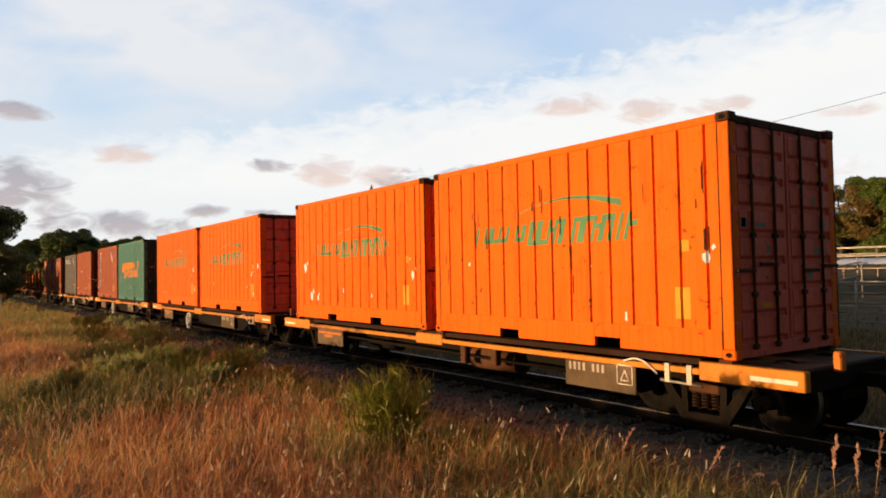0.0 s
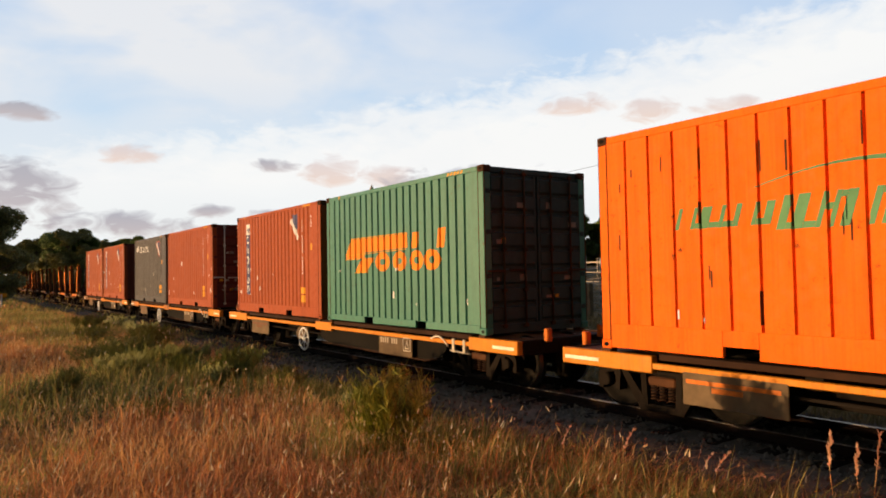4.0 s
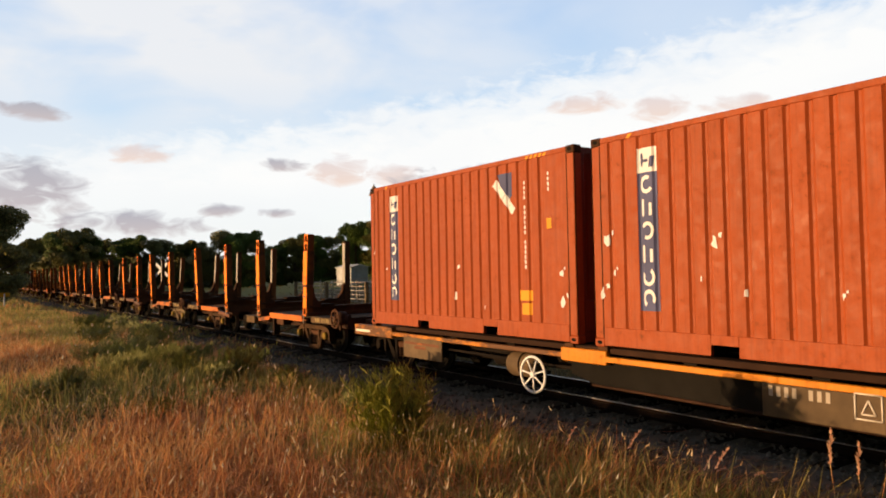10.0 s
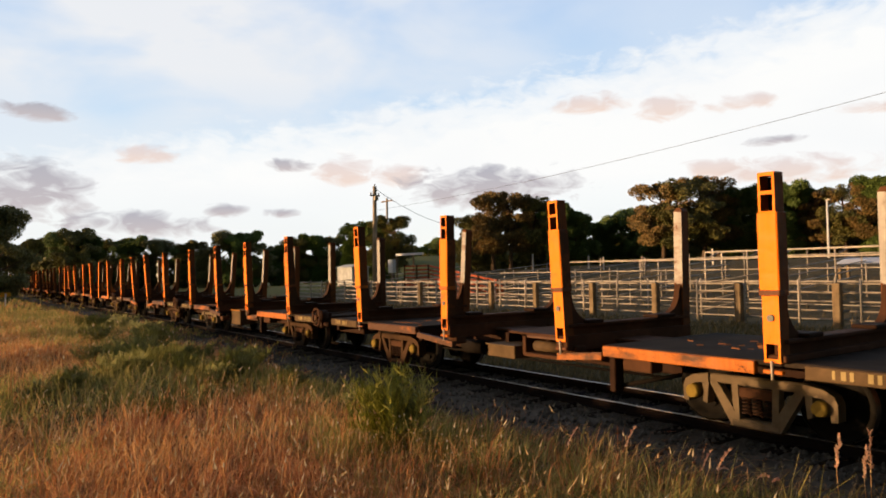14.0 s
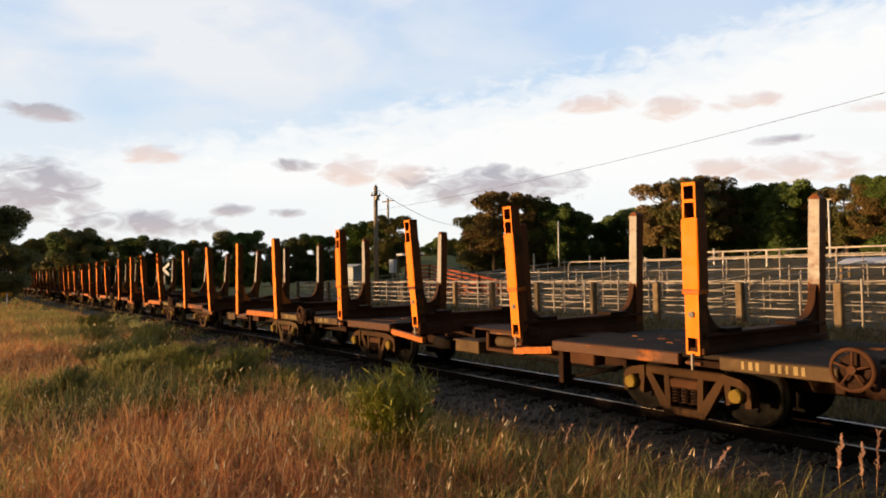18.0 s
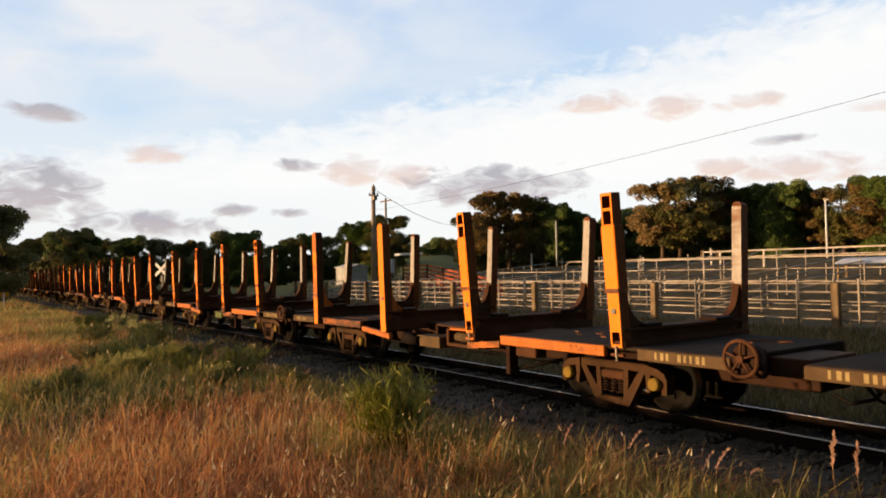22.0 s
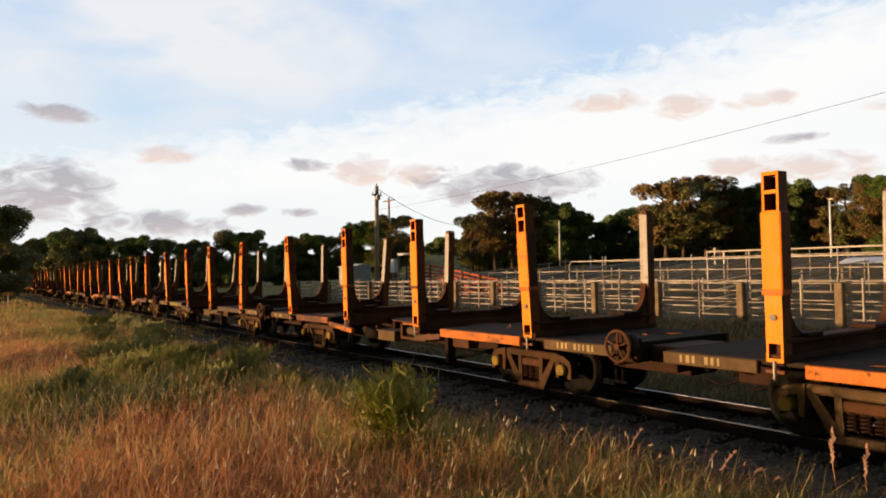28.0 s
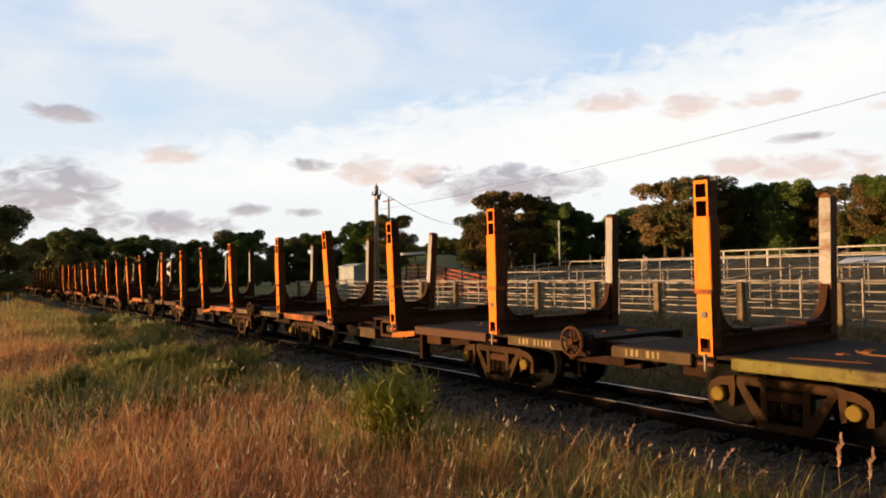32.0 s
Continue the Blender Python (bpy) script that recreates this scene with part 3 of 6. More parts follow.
# seed heads on thin stems, thicker in the straw patches
x, y, r, g = field(4200, 31, 2.2, 30, -12, 6.2)
keep = patchy(x, y) + g.normal(0, 0.5, len(x)) > 0.05
x, y, r = x[keep], y[keep], r[keep]
h = g.uniform(0.30, 0.62, len(x)) * (1 - 0.25 * smooth(4.6, 5.8, y))
lean = g.normal(0.08, 0.34, (len(x), 2))
stem, head = Mesh(), Mesh()
for i in range(len(x)):
    z = float(height(x[i], y[i]))
    wd = 0.0028 * max(1.0, r[i] / 5)
    p, q = Vector((x[i], y[i], z)), Vector((x[i] + lean[i][0] * h[i], y[i] + lean[i][1] * h[i], z + h[i]))
    stem.add([p + Vector((wd, 0, 0)), p - Vector((wd, 0, 0)), q], [(0, 1, 2)])
    d = (q - p).normalized()
    u, v_ = d.orthogonal(), d.cross(d.orthogonal())
    lh, rh = g.uniform(0.03, 0.08), 0.005 * max(1.0, r[i] / 8) * g.uniform(0.7, 1.4)
    head.add([q - d * lh * 0.3, q + u * rh, q + v_ * rh, q - u * rh, q - v_ * rh, q + d * lh], [(0, 2, 1), (0, 3, 2), (0, 4, 3), (0, 1, 4), (1, 2, 5), (2, 3, 5), (3, 4, 5), (4, 1, 5)])
HEADS = blade_material("seed_head", (0.50, 0.32, 0.16), (0.68, 0.54, 0.34), (0.84, 0.80, 0.66))
# small pale flowers low in the grass near the camera
for i in range(190):
    a, rr = radians(YAW + g.uniform(-3.5, 10.5)), g.uniform(4.4, 7.2)
    fx, fy = -math.sin(a) * rr, math.cos(a) * rr
    if fy > 5.4:
        continue
    z, hh = float(height(fx, fy)), g.uniform(0.22, 0.48)
    p, q = Vector((fx, fy, z)), Vector((fx + g.normal(0.03, 0.05), fy + g.normal(0, 0.05), z + hh))
    stem.add([p + Vector((0.003, 0, 0)), p - Vector((0.003, 0, 0)), q], [(0, 1, 2)])
    rh = g.uniform(0.005, 0.013)
    head.add([q + Vector((0, 0, -rh)), q + Vector((rh, 0, 0)), q + Vector((0, rh, 0)), q + Vector((-rh, 0, 0)), q + Vector((0, -rh, 0)), q + Vector((0, 0, rh))], [(0, 2, 1), (0, 3, 2), (0, 4, 3), (0, 1, 4), (1, 2, 5), (2, 3, 5), (3, 4, 5), (4, 1, 5)])
tagged(new("grass_stems", stem.data("grass_stems", DRY)), "thin dry grass stems above the tufts", "grass", kind="stuff")
tagged(new("seed_heads", head.data("seed_heads", HEADS)), "pale seed heads on dry grass stems", "seed heads", kind="stuff")

x, y, r, g = field(90000, 13, 12, 160, 10.9, 60)
keep = g.random(len(x)) < np.where(y < 26.5, 1.0, 0.06)
x, y, r = x[keep], y[keep], r[keep]
# takes the same shade-darkened blades
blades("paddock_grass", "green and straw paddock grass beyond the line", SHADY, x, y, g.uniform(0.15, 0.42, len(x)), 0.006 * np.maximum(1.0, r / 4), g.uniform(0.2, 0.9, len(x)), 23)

# ---- the train ----
SPEED, START = 6.387, -4.68           # metres a second; where the first load's leading end stands at 0 s
MOVERS = []                           # thing, its offset behind that end, its height over the rail
WHEELS = []                           # wheelset, its place on its wagon
L, W, H = 6.058, 2.438, 2.896
FLOOR = 0.945                         # height of the containers' feet over the rail
HW = W / 2


def rib_profile(x0, x1, pitch, groove, slope, depth):
    """Breakpoints (x, depth behind the outer face) of a ribbed steel sheet."""
    n = max(1, round((x1 - x0) / pitch))
    step = (x1 - x0) / n
    out = [(x0, 0.0)]
    for i in range(n):
        c = x0 + step * (i + 0.5)
        out += [(c - groove / 2 - slope, 0.0), (c - groove / 2, depth), (c + groove / 2, depth), (c + groove / 2 + slope, 0.0)]
    return out + [(x1, 0.0)]


def seam_profile(x0, x1, first, step, count, groove, slope, depth):
    """The same for seams counted back from the leading end: centres at first - i * step."""
    out = [(x0, 0.0)]
    for i in reversed(range(count)):
        c = first - i * step
        out += [(c - groove / 2 - slope, 0.0), (c - groove / 2, depth), (c + groove / 2, depth), (c + groove / 2 + slope, 0.0)]
    return out + [(x1, 0.0)]


def clip(poly, a, b):
    """The part of a convex polygon with a <= x <= b."""
    for lim, sign in ((a, 1), (b, -1)):
        out = []
        for i, p in enumerate(poly):
            q = poly[(i + 1) % len(poly)]
            dp, dq = sign * (p[0] - lim), sign * (q[0] - lim)
            if dp >= 0:
                out.append(p)
            if dp * dq < 0:
                t = dp / (dp - dq)
                out.append((p[0] + t * (q[0] - p[0]), p[1] + t * (q[1] - p[1])))
        poly = out
        if len(poly) < 3:
            return []
    return poly


def on_ribs(polys, prof, y, proud=0.004):
    """Paint that follows the ribs: convex polygons in (x, z) laid 4 mm proud of the sheet."""
    m = Mesh()
    for poly in polys:
        for (xa, da), (xb, db) in zip(prof, prof[1:]):
            q = clip(poly, xa, xb)
            if q and xb - xa > 1e-6:
                v = [(p, y - proud + da + (db - da) * (p - xa) / (xb - xa), z) for p, z in q]
                area = sum(v[i][0] * v[(i + 1) % len(v)][2] - v[(i + 1) % len(v)][0] * v[i][2] for i in range(len(v)))
                m.add(v, [tuple(range(len(v))) if area > 0 else tuple(range(len(v)))[::-1]])
    return m


def rect(x0, x1, z0, z1, slant=0.0):
    return [(x0, z0), (x1, z0), (x1 + slant, z1), (x0 + slant, z1)]


def oval(cx, cz, rx, rz, inner=0.55, n=14):
    """A ring as convex pieces."""
    out = []
    for i in range(n):
        a, b = 2 * math.pi * i / n, 2 * math.pi * (i + 1) / n
        out.append([(cx + rx * math.cos(a), cz + rz * math.sin(a)), (cx + rx * math.cos(b), cz + rz * math.sin(b)),
                    (cx + rx * inner * math.cos(b), cz + rz * inner * math.sin(b)), (cx + rx * inner * math.cos(a), cz + rz * inner * math.sin(a))])
    return out


def container_door(box, x, mat, seed):
    """Two door leaves across the end at x, with ribs, lock rods, cams, handles and hinges."""
    g = random.Random(seed)
    for side in (-1, 1):
        y0, y1 = sorted((side * 0.015, side * (HW - 0.11)))
        d = Mesh().box(x - 0.06, x - 0.03, y0, y1, 0.17, H - 0.13)
        leaf = part("door", d, mat, box)
        pitch = (H - 0.34) / 8
        for k in range(8):
            z = 0.19 + k * pitch
            rib = Mesh().prism([(x - 0.03, z + 0.02), (x + 0.004, z + 0.06), (x + 0.004, z + pitch - 0.05), (x - 0.03, z + pitch - 0.03)], "y", y0 + 0.062, y1 - 0.062)
            part("door_rib", rib, mat, leaf)
        for yy in (y0 + 0.03, y1 - 0.03):
            part("door_edge", Mesh().box(x - 0.03, x - 0.002, yy - 0.03, yy + 0.03, 0.17, H - 0.13, 0.01), mat, leaf)
        for k in (0.28, 0.72):
            yy = y0 + (y1 - y0) * k
            rod = Mesh().tube((x + 0.022, yy, 0.1), (x + 0.022, yy, H - 0.06), 0.018, n=8)
            for z in (0.14, 0.75, 1.45, 2.15, H - 0.12):
                rod.box(x - 0.004, x + 0.045, yy - 0.045, yy + 0.045, z - 0.03, z + 0.03, 0.008)
            part("lock_rod", rod, MAT["rod"] if mat is MAT["redbrown_end"] else MAT["rustlight"], leaf, "galvanised door lock rod")
            hz = 1.0 + 0.1 * g.random()
            part("handle", Mesh().box(x + 0.02, x + 0.05, yy, yy + 0.36 * side, hz, hz + 0.04, 0.008), MAT["rod"] if mat is MAT["redbrown_end"] else MAT["rustlight"], leaf, "flat steel handle")
        for z in (0.4, 1.0, 1.75, 2.45):
            part("hinge", Mesh().box(x - 0.02, x + 0.012, side * (HW - 0.10) - 0.05, side * (HW - 0.10) + 0.05, z - 0.04, z + 0.04, 0.008), mat, leaf)
        for k in range(13 if mat is MAT["redbrown_end"] else 5):
            yy, z = y0 + 0.08 + g.random() * 0.7, 0.19 + pitch * g.randrange(1, 7) + 0.08
            lab = Mesh().box(x + 0.004, x + 0.0075, yy, yy + 0.06 + 0.16 * g.random(), z, z + 0.05 + 0.07 * g.random())
            part("label", lab, MAT["label_yellow"] if k % 5 == 4 else MAT["pipe"] if mat is MAT["redbrown_end"] else MAT["plate"], leaf, "small pale worn label")


def make_container(label, paint, end_paint, style, marks, seed, doors):
    """A high 20-foot steel box; x runs from 0 (leading end) back to -L, near side at -y."""
    box = thing("shipping_container", label, "container", "containers on the train")
    wide = style == "wide"
    base, top = {"wide": (0.34, 0.11), "fine": (0.27, 0.09), "close": (0.16, 0.10)}[style]
    first, step, count, groove, slope, depth = {"wide": (-0.33, 0.375, 15, 0.016, 0.012, 0.036), "fine": (-0.74, 0.249, 21, 0.030, 0.030, 0.024), "close": (-0.55, 0.2535, 21, 0.030, 0.020, 0.034)}[style]
    prof = seam_profile(-L + 0.13, -0.13, first, step, count, groove, slope, depth)
    y_out = -HW + 0.008
    for side in (-1, 1):
        pts = [(x, side * (HW - 0.008 - d)) for x, d in prof]
        pts += [(-0.13, side * (HW - 0.09)), (-L + 0.13, side * (HW - 0.09))]
        if side < 0:
            pts = pts[::1]
        part("side_panel", Mesh().prism(pts, "z", base - 0.01, H - top + 0.01), paint, box)
        ya, yb = sorted((side * HW, side * (HW - 0.06)))
        pockets, ph = ((-3.98, -1.92), 0.225) if wide else ((-L / 2 - 1.02, -L / 2 + 1.02), 0.18)
        cuts = [-L + 0.17] + [c + s * ph for c in pockets for s in (-1, 1)] + [-0.17]
        for i in range(0, 6, 2):
            part("bottom_rail", Mesh().box(cuts[i], cuts[i + 1], ya, yb, 0.02, base, 0.006), paint, box)
        for c in pockets:
            part("pocket_bridge", Mesh().box(c - ph, c + ph, ya, yb, 0.15, base, 0.004), paint, box)
        for c in pockets:
            pk = Mesh()
            pk.box(c - ph - 0.02, c + ph + 0.02, side * (HW - 0.5) - 0.42, side * (HW - 0.5) + 0.42, 0.146, 0.149)
            for s in (-1, 1):
                pk.box(c + s * (ph + 0.01) - 0.01, c + s * (ph + 0.01) + 0.01, side * (HW - 0.5) - 0.42, side * (HW - 0.5) + 0.42, 0.03, 0.146)
            # pocket walls are black to carry the recess's shade
            part("fork_pocket", pk, MAT["black"], box, "fork pocket through the base, lined black for its shade")
        part("top_rail", Mesh().box(-L + 0.17, -0.17, ya, yb, H - top, H - 0.012, 0.008), paint, box)
    for x in (-0.085, -L + 0.085):
        e = 1 if x > -1 else -1
        for side in (-1, 1):
            part("corner_post", Mesh().box(x - 0.075, x + 0.075, side * (HW - 0.085) - 0.08, side * (HW - 0.085) + 0.08, 0.118, H - 0.118, 0.012), paint, box)
            for z in (0.059, H - 0.059):
                c = Mesh().box(x - 0.089, x + 0.089, side * (HW - 0.079) - 0.081, side * (HW - 0.079) + 0.081, z - 0.059, z + 0.059, 0.014)
                cast = part("corner_casting", c, MAT["rust"] if z > 1 else paint, box, "rusty cast corner block")
                # no opening: the hole's inner shade is a black disc on the face
                hole = Mesh().prism([(x + 0.045 * math.cos(a), z + 0.028 * math.sin(a)) for a in [i * math.pi / 5 for i in range(10)]], "y", side * (HW + 0.0025), side * (HW + 0.004))
                part("lifting_hole", hole, MAT["black"], cast)
            seam = Mesh().box(x + e * 0.0755, x + e * 0.0785, side * (HW - 0.02) - 0.012, side * (HW - 0.02) + 0.012, 0.12, H - 0.12)
            part("edge_rust", seam, MAT["rust"], box, "rusty line down the corner")
        part("header", Mesh().box(x - 0.05 * e - 0.05, x - 0.05 * e + 0.07, -HW + 0.16, HW - 0.16, H - 0.115, H - 0.012, 0.01), MAT["rust"] if wide and e > 0 else end_paint if e > 0 else paint, box)
        part("sill", Mesh().box(x - 0.06, x + 0.07, -HW + 0.16, HW - 0.16, 0.01, 0.17, 0.01), end_paint if e > 0 else paint, box)
    part("roof", Mesh().box(-L + 0.1, -0.1, -HW + 0.04, HW - 0.04, H - 0.05, H - 0.018), paint, box)
    part("floor", Mesh().box(-L + 0.1, -0.1, -HW + 0.07, HW - 0.07, 0.15, 0.2), MAT["black"], box)
    if doors:
        container_door(box, -0.012, end_paint, seed)
    else:
        ep = rib_profile(-HW + 0.16, HW - 0.16, 0.25, 0.06, 0.05, 0.036)
        pts = [(-0.02 - d, y) for y, d in ep] + [(-0.11, HW - 0.16), (-0.11, -HW + 0.16)]
        part("end_panel", Mesh().prism(pts, "z", 0.16, H - 0.11), end_paint, box)
        part("end_band", Mesh().box(-0.055, -0.012, -HW + 0.16, HW - 0.16, 0.17, 0.62, 0.01), end_paint, box)
    ep = rib_profile(-HW + 0.16, HW - 0.16, 0.25, 0.06, 0.05, 0.036)
    pts = [(-L + 0.02 + d, y) for y, d in ep][::-1] + [(-L + 0.11, -HW + 0.16), (-L + 0.11, HW - 0.16)]
    part("end_panel", Mesh().prism(pts, "z", 0.16, H - 0.11), paint, box)
    for x in (-0.158, -L + 0.158):
        part("post_seam", Mesh().box(x - 0.005, x + 0.005, -HW - 0.001, -HW + 0.012, 0.12, H - 0.12), MAT["rust"], box, "dark dirty seam beside the corner post")
    if not wide:
        hz = Mesh()
        for k in range(5):
            for x in (-1.06 + k * 0.10,) + ((-5.42,) if k == 0 else ()):
                hz.prism(rect(x, x + 0.055, H - 0.085, H - 0.03, 0.04), "y", -HW - 0.003, -HW + 0.002)
        part("hazard_dash", hz, MAT["label_yellow"], box, "short slanted yellow dashes on the top rail")["kind"] = "stuff"
        if seed == 7:
            part("side_sticker", on_ribs([rect(-4.02, -3.86, 1.52, 1.68)], prof, y_out), MAT["white"], box, "small white square sticker")
    for name, mat, polys, lab in marks:
        if name == "side_label":
            for poly in polys:
                part(name, on_ribs([poly], prof, y_out), mat, box, lab)
        else:
            ob = part(name, on_ribs(polys, prof, y_out, 0.009 if name in ("strip_shape", "ribbon_mark", "scuff") else 0.004), mat, box, lab)
            if name in ("side_mark", "scuff", "code_bars", "strip_shape", "ribbon_mark", "rust_run"):
                ob["kind"] = "stuff"
    return box


def torn(seed, spots):
    """Large torn stickers: a few ragged pale scraps round each spot, none over another."""
    g = random.Random(seed)
    out = []
    for x, z, size in spots:
        for k, (dx, dz, f) in enumerate(((0, 0, 1.35), (0.9, 1.0, 0.6))):
            cx, cz, r = x + dx * size, z + dz * size, size * f * 0.72
            a0, w, n = g.uniform(0, 6.28), g.uniform(0.45, 0.8), 9
            rim = [r * g.choice((0.5, 0.7, 0.85, 1.0, 1.1)) for i in range(n)]
            pts = [(cx + q * w * math.cos(a0 + 2 * math.pi * i / n), cz + q * math.sin(a0 + 2 * math.pi * i / n)) for i, q in enumerate(rim)]
            out += [[(cx, cz), pts[i], pts[(i + 1) % n]] for i in range(n)]
    return out


def scuffs(seed, n):
    g = random.Random(seed)
    out = []
    for i in range(n):
        x, z = g.uniform(-L + 0.3, -0.3), 0.4 + 1.0 * g.random() ** 1.5
        a, b = g.uniform(0.02, 0.07), g.uniform(0.04, 0.13)
        out.append([(x, z), (x + a, z + g.uniform(-0.03, 0.03)), (x + a * 0.9, z + b), (x + a * 0.2, z + b * g.uniform(0.6, 1.1))])
    return out


def code_bars(x, z1, n, seed, step=0.078, w=0.036):
    """A column of small bars where a code runs down the side."""
    g = random.Random(seed)
    return [rect(x - w / 2, x + w / 2 * g.uniform(0.5, 1), z1 - i * step - 0.052, z1 - i * step) for i in range(n) if i not in (4, 11)]


def stroke(pts, w):
    """A band of width w along the points, as convex pieces."""
    out = []
    for (xa, za), (xb, zb) in zip(pts, pts[1:]):
        d = math.hypot(xb - xa, zb - za)
        u, v = -(zb - za) / d * w / 2, (xb - xa) / d * w / 2
        out.append([(xa - u, za - v), (xb - u, zb - v), (xb + u, zb + v), (xa + u, za + v)])
    return out


def shipping_marks():
    """A row of slanted teal bars of uneven width, joined low in its first part and high in its last, under a long arc."""
    polys, x, k = [], -4.82, 0
    lean, g = 0.3, random.Random(6)
    while x < -1.45:
        late = (x + 4.82) / 3.3
        z0, z1 = (1.54, 1.80) if late < 0.35 else (1.47, 1.84)
        w = g.choice((0.055, 0.07, 0.10, 0.13))
        polys.append(rect(x, x + w, z0, z1, lean * (z1 - z0)))
        gap = g.choice((0.06, 0.08, 0.13, 0.16))
        if g.random() < 0.75:
            zb = z0 + 0.004 if late < 0.45 else g.choice((z1 - 0.075, z1 - 0.19))
            polys.append(rect(x + w + 0.002 + lean * (zb - z0), x + w + gap - 0.002 + lean * (zb - z0), zb, zb + 0.07, lean * 0.07))
        x += w + gap
    a, b = -3.75, -1.62
    f = lambda t: 1.93 + 0.22 * math.sin(math.pi * (0.06 + 0.80 * t))
    th = lambda t: 0.014 + 0.085 * t * t
    for i in range(16):
        t0, t1 = i / 16, (i + 1) / 16
        xa, xb = a + (b - a) * t0, a + (b - a) * t1
        polys.append([(xa, f(t0) - th(t0)), (xb, f(t1) - th(t1)), (xb, f(t1)), (xa, f(t0))])
    return polys


def strip_marks():
    """A blue strip down the side with white shapes on it, a white square on top."""
    x = -L + 0.95
    blue = [rect(x - 0.15, x + 0.15, 0.52, 2.32)]
    white = [rect(x - 0.15, x + 0.15, 2.32, 2.64)]
    return blue, white, x


def blank_shapes(x, z, s, turn=0):
    """An open curved stroke, three quarters of a ring."""
    ring = oval(x, z, 0.085 * s, 0.10 * s, 0.58, 12)
    return [p for i, p in enumerate(ring) if (i - turn) % 12 > 2]


ORANGE_SPOTS = {1: [(-0.33, 1.22, 0.10)], 2: [(-0.42, 1.05, 0.10), (-5.45, 1.25, 0.13), (-5.1, 0.55, 0.12), (-4.75, 0.52, 0.08)], 3: [(-0.2, 1.35, 0.11), (-0.75, 1.12, 0.08), (-0.62, 0.55, 0.06)], 4: [(-0.5, 1.32, 0.10), (-0.35, 0.62, 0.12)]}


def ORANGE_MARKS(seed):
    g = random.Random(seed + 50)
    return [("side_mark", MAT["teal"], shipping_marks(), "teal slanted block mark under a thin arc"),
            ("scuff", MAT["white"], torn(seed, ORANGE_SPOTS[seed]) + scuffs(seed, 3), "white torn stickers and scuffs"),
            ("code_bars", MAT["orange_red"], code_bars(-1.0, 2.28, 9, seed, 0.075, 0.03) + code_bars(-0.72, 2.0, 7, seed + 3, 0.08, 0.03), "faint darker column of small bars"),
            ("rust_run", MAT["rust"], [rect(x, x + g.uniform(0.01, 0.03), z, z + g.uniform(0.08, 0.4)) for x, z in [(g.uniform(-5.8, -0.3), g.uniform(0.4, 2.3)) for i in range(22)]], "thin rust runs"),
            ("side_label", MAT["label_yellow"], [rect(-0.80, -0.58, 0.45, 0.84), rect(-0.72, -0.58, 1.28, 1.42)], "faded yellow label")]


RED_SPOTS = {6: [(-5.75, 0.6, 0.06), (-3.1, 1.1, 0.03)], 7: [(-0.16, 1.35, 0.07), (-0.23, 0.62, 0.11), (-5.88, 0.45, 0.09), (-0.42, 1.1, 0.05)],
             9: [(-5.81, 1.46, 0.11), (-5.68, 1.02, 0.06), (-5.9, 0.73, 0.11), (-4.14, 1.36, 0.09), (-0.35, 0.6, 0.09), (-2.7, 0.75, 0.05)], 10: [(-0.30, 1.02, 0.07), (-0.28, 0.6, 0.10), (-5.9, 1.5, 0.04)]}


def red_marks(seed, strip=True):
    out = []
    if strip:
        blue, white, x = strip_marks()
        out.append(("side_strip", MAT["blue"], blue, "blue vertical strip"))
        w = list(white)
        shapes = []
        for i, z in enumerate((2.16, 1.86, 1.56, 1.26, 0.96, 0.68)):
            if i in (1, 3):
                shapes += [rect(x - 0.09, x - 0.045, z - 0.11, z + 0.11), rect(x + 0.03, x + 0.075, z - 0.11, z + 0.06)]
            else:
                shapes += blank_shapes(x, z, 1.2, (11, 0, 5, 0, 2, 8)[i])
        out.append(("strip_head", MAT["white"], w, "white square above the strip"))
        out.append(("ribbon_mark", MAT["blue"], [rect(x - 0.10, x - 0.05, 2.40, 2.57), rect(x - 0.045, x + 0.03, 2.45, 2.49), rect(x + 0.04, x + 0.10, 2.38, 2.52, 0.02)], "small blue strokes on the white square"))
        out.append(("strip_shape", MAT["white"], shapes, "white rounded strokes down the strip"))
        q = -1.75
        out.append(("shield_mark", MAT["blue"], [[(q - 0.02, 2.66), (q + 0.36, 2.66), (q + 0.36, 2.28), (q + 0.2, 2.12)]], "blue shield-shaped mark"))
        out.append(("ribbon_mark", MAT["white"], [[(q - 0.12 + i * 0.12, 2.48 - i * 0.13), (q + 0.0 + i * 0.12, 2.36 - i * 0.13), (q + 0.08 + i * 0.12, 2.46 - i * 0.13), (q - 0.03 + i * 0.12, 2.58 - i * 0.13)] for i in range(4)], "white slanted shapes"))
    out.append(("code_bars", MAT["white"], code_bars(-1.09, 2.48, 18, seed) + code_bars(-0.55, 2.56, 5, seed + 1), "column of small white bars"))
    out.append(("side_label", MAT["label_yellow"], [rect(-0.60, -0.50, 1.70, 1.86), rect(-1.26, -0.94, 0.60, 0.76), rect(-1.22, -0.98, 0.38, 0.56)], "yellow labels"))
    out.append(("scuff", MAT["white"], scuffs(seed + 7, 4) + torn(seed, RED_SPOTS[seed]), "white scuffs and torn stickers"))
    return out


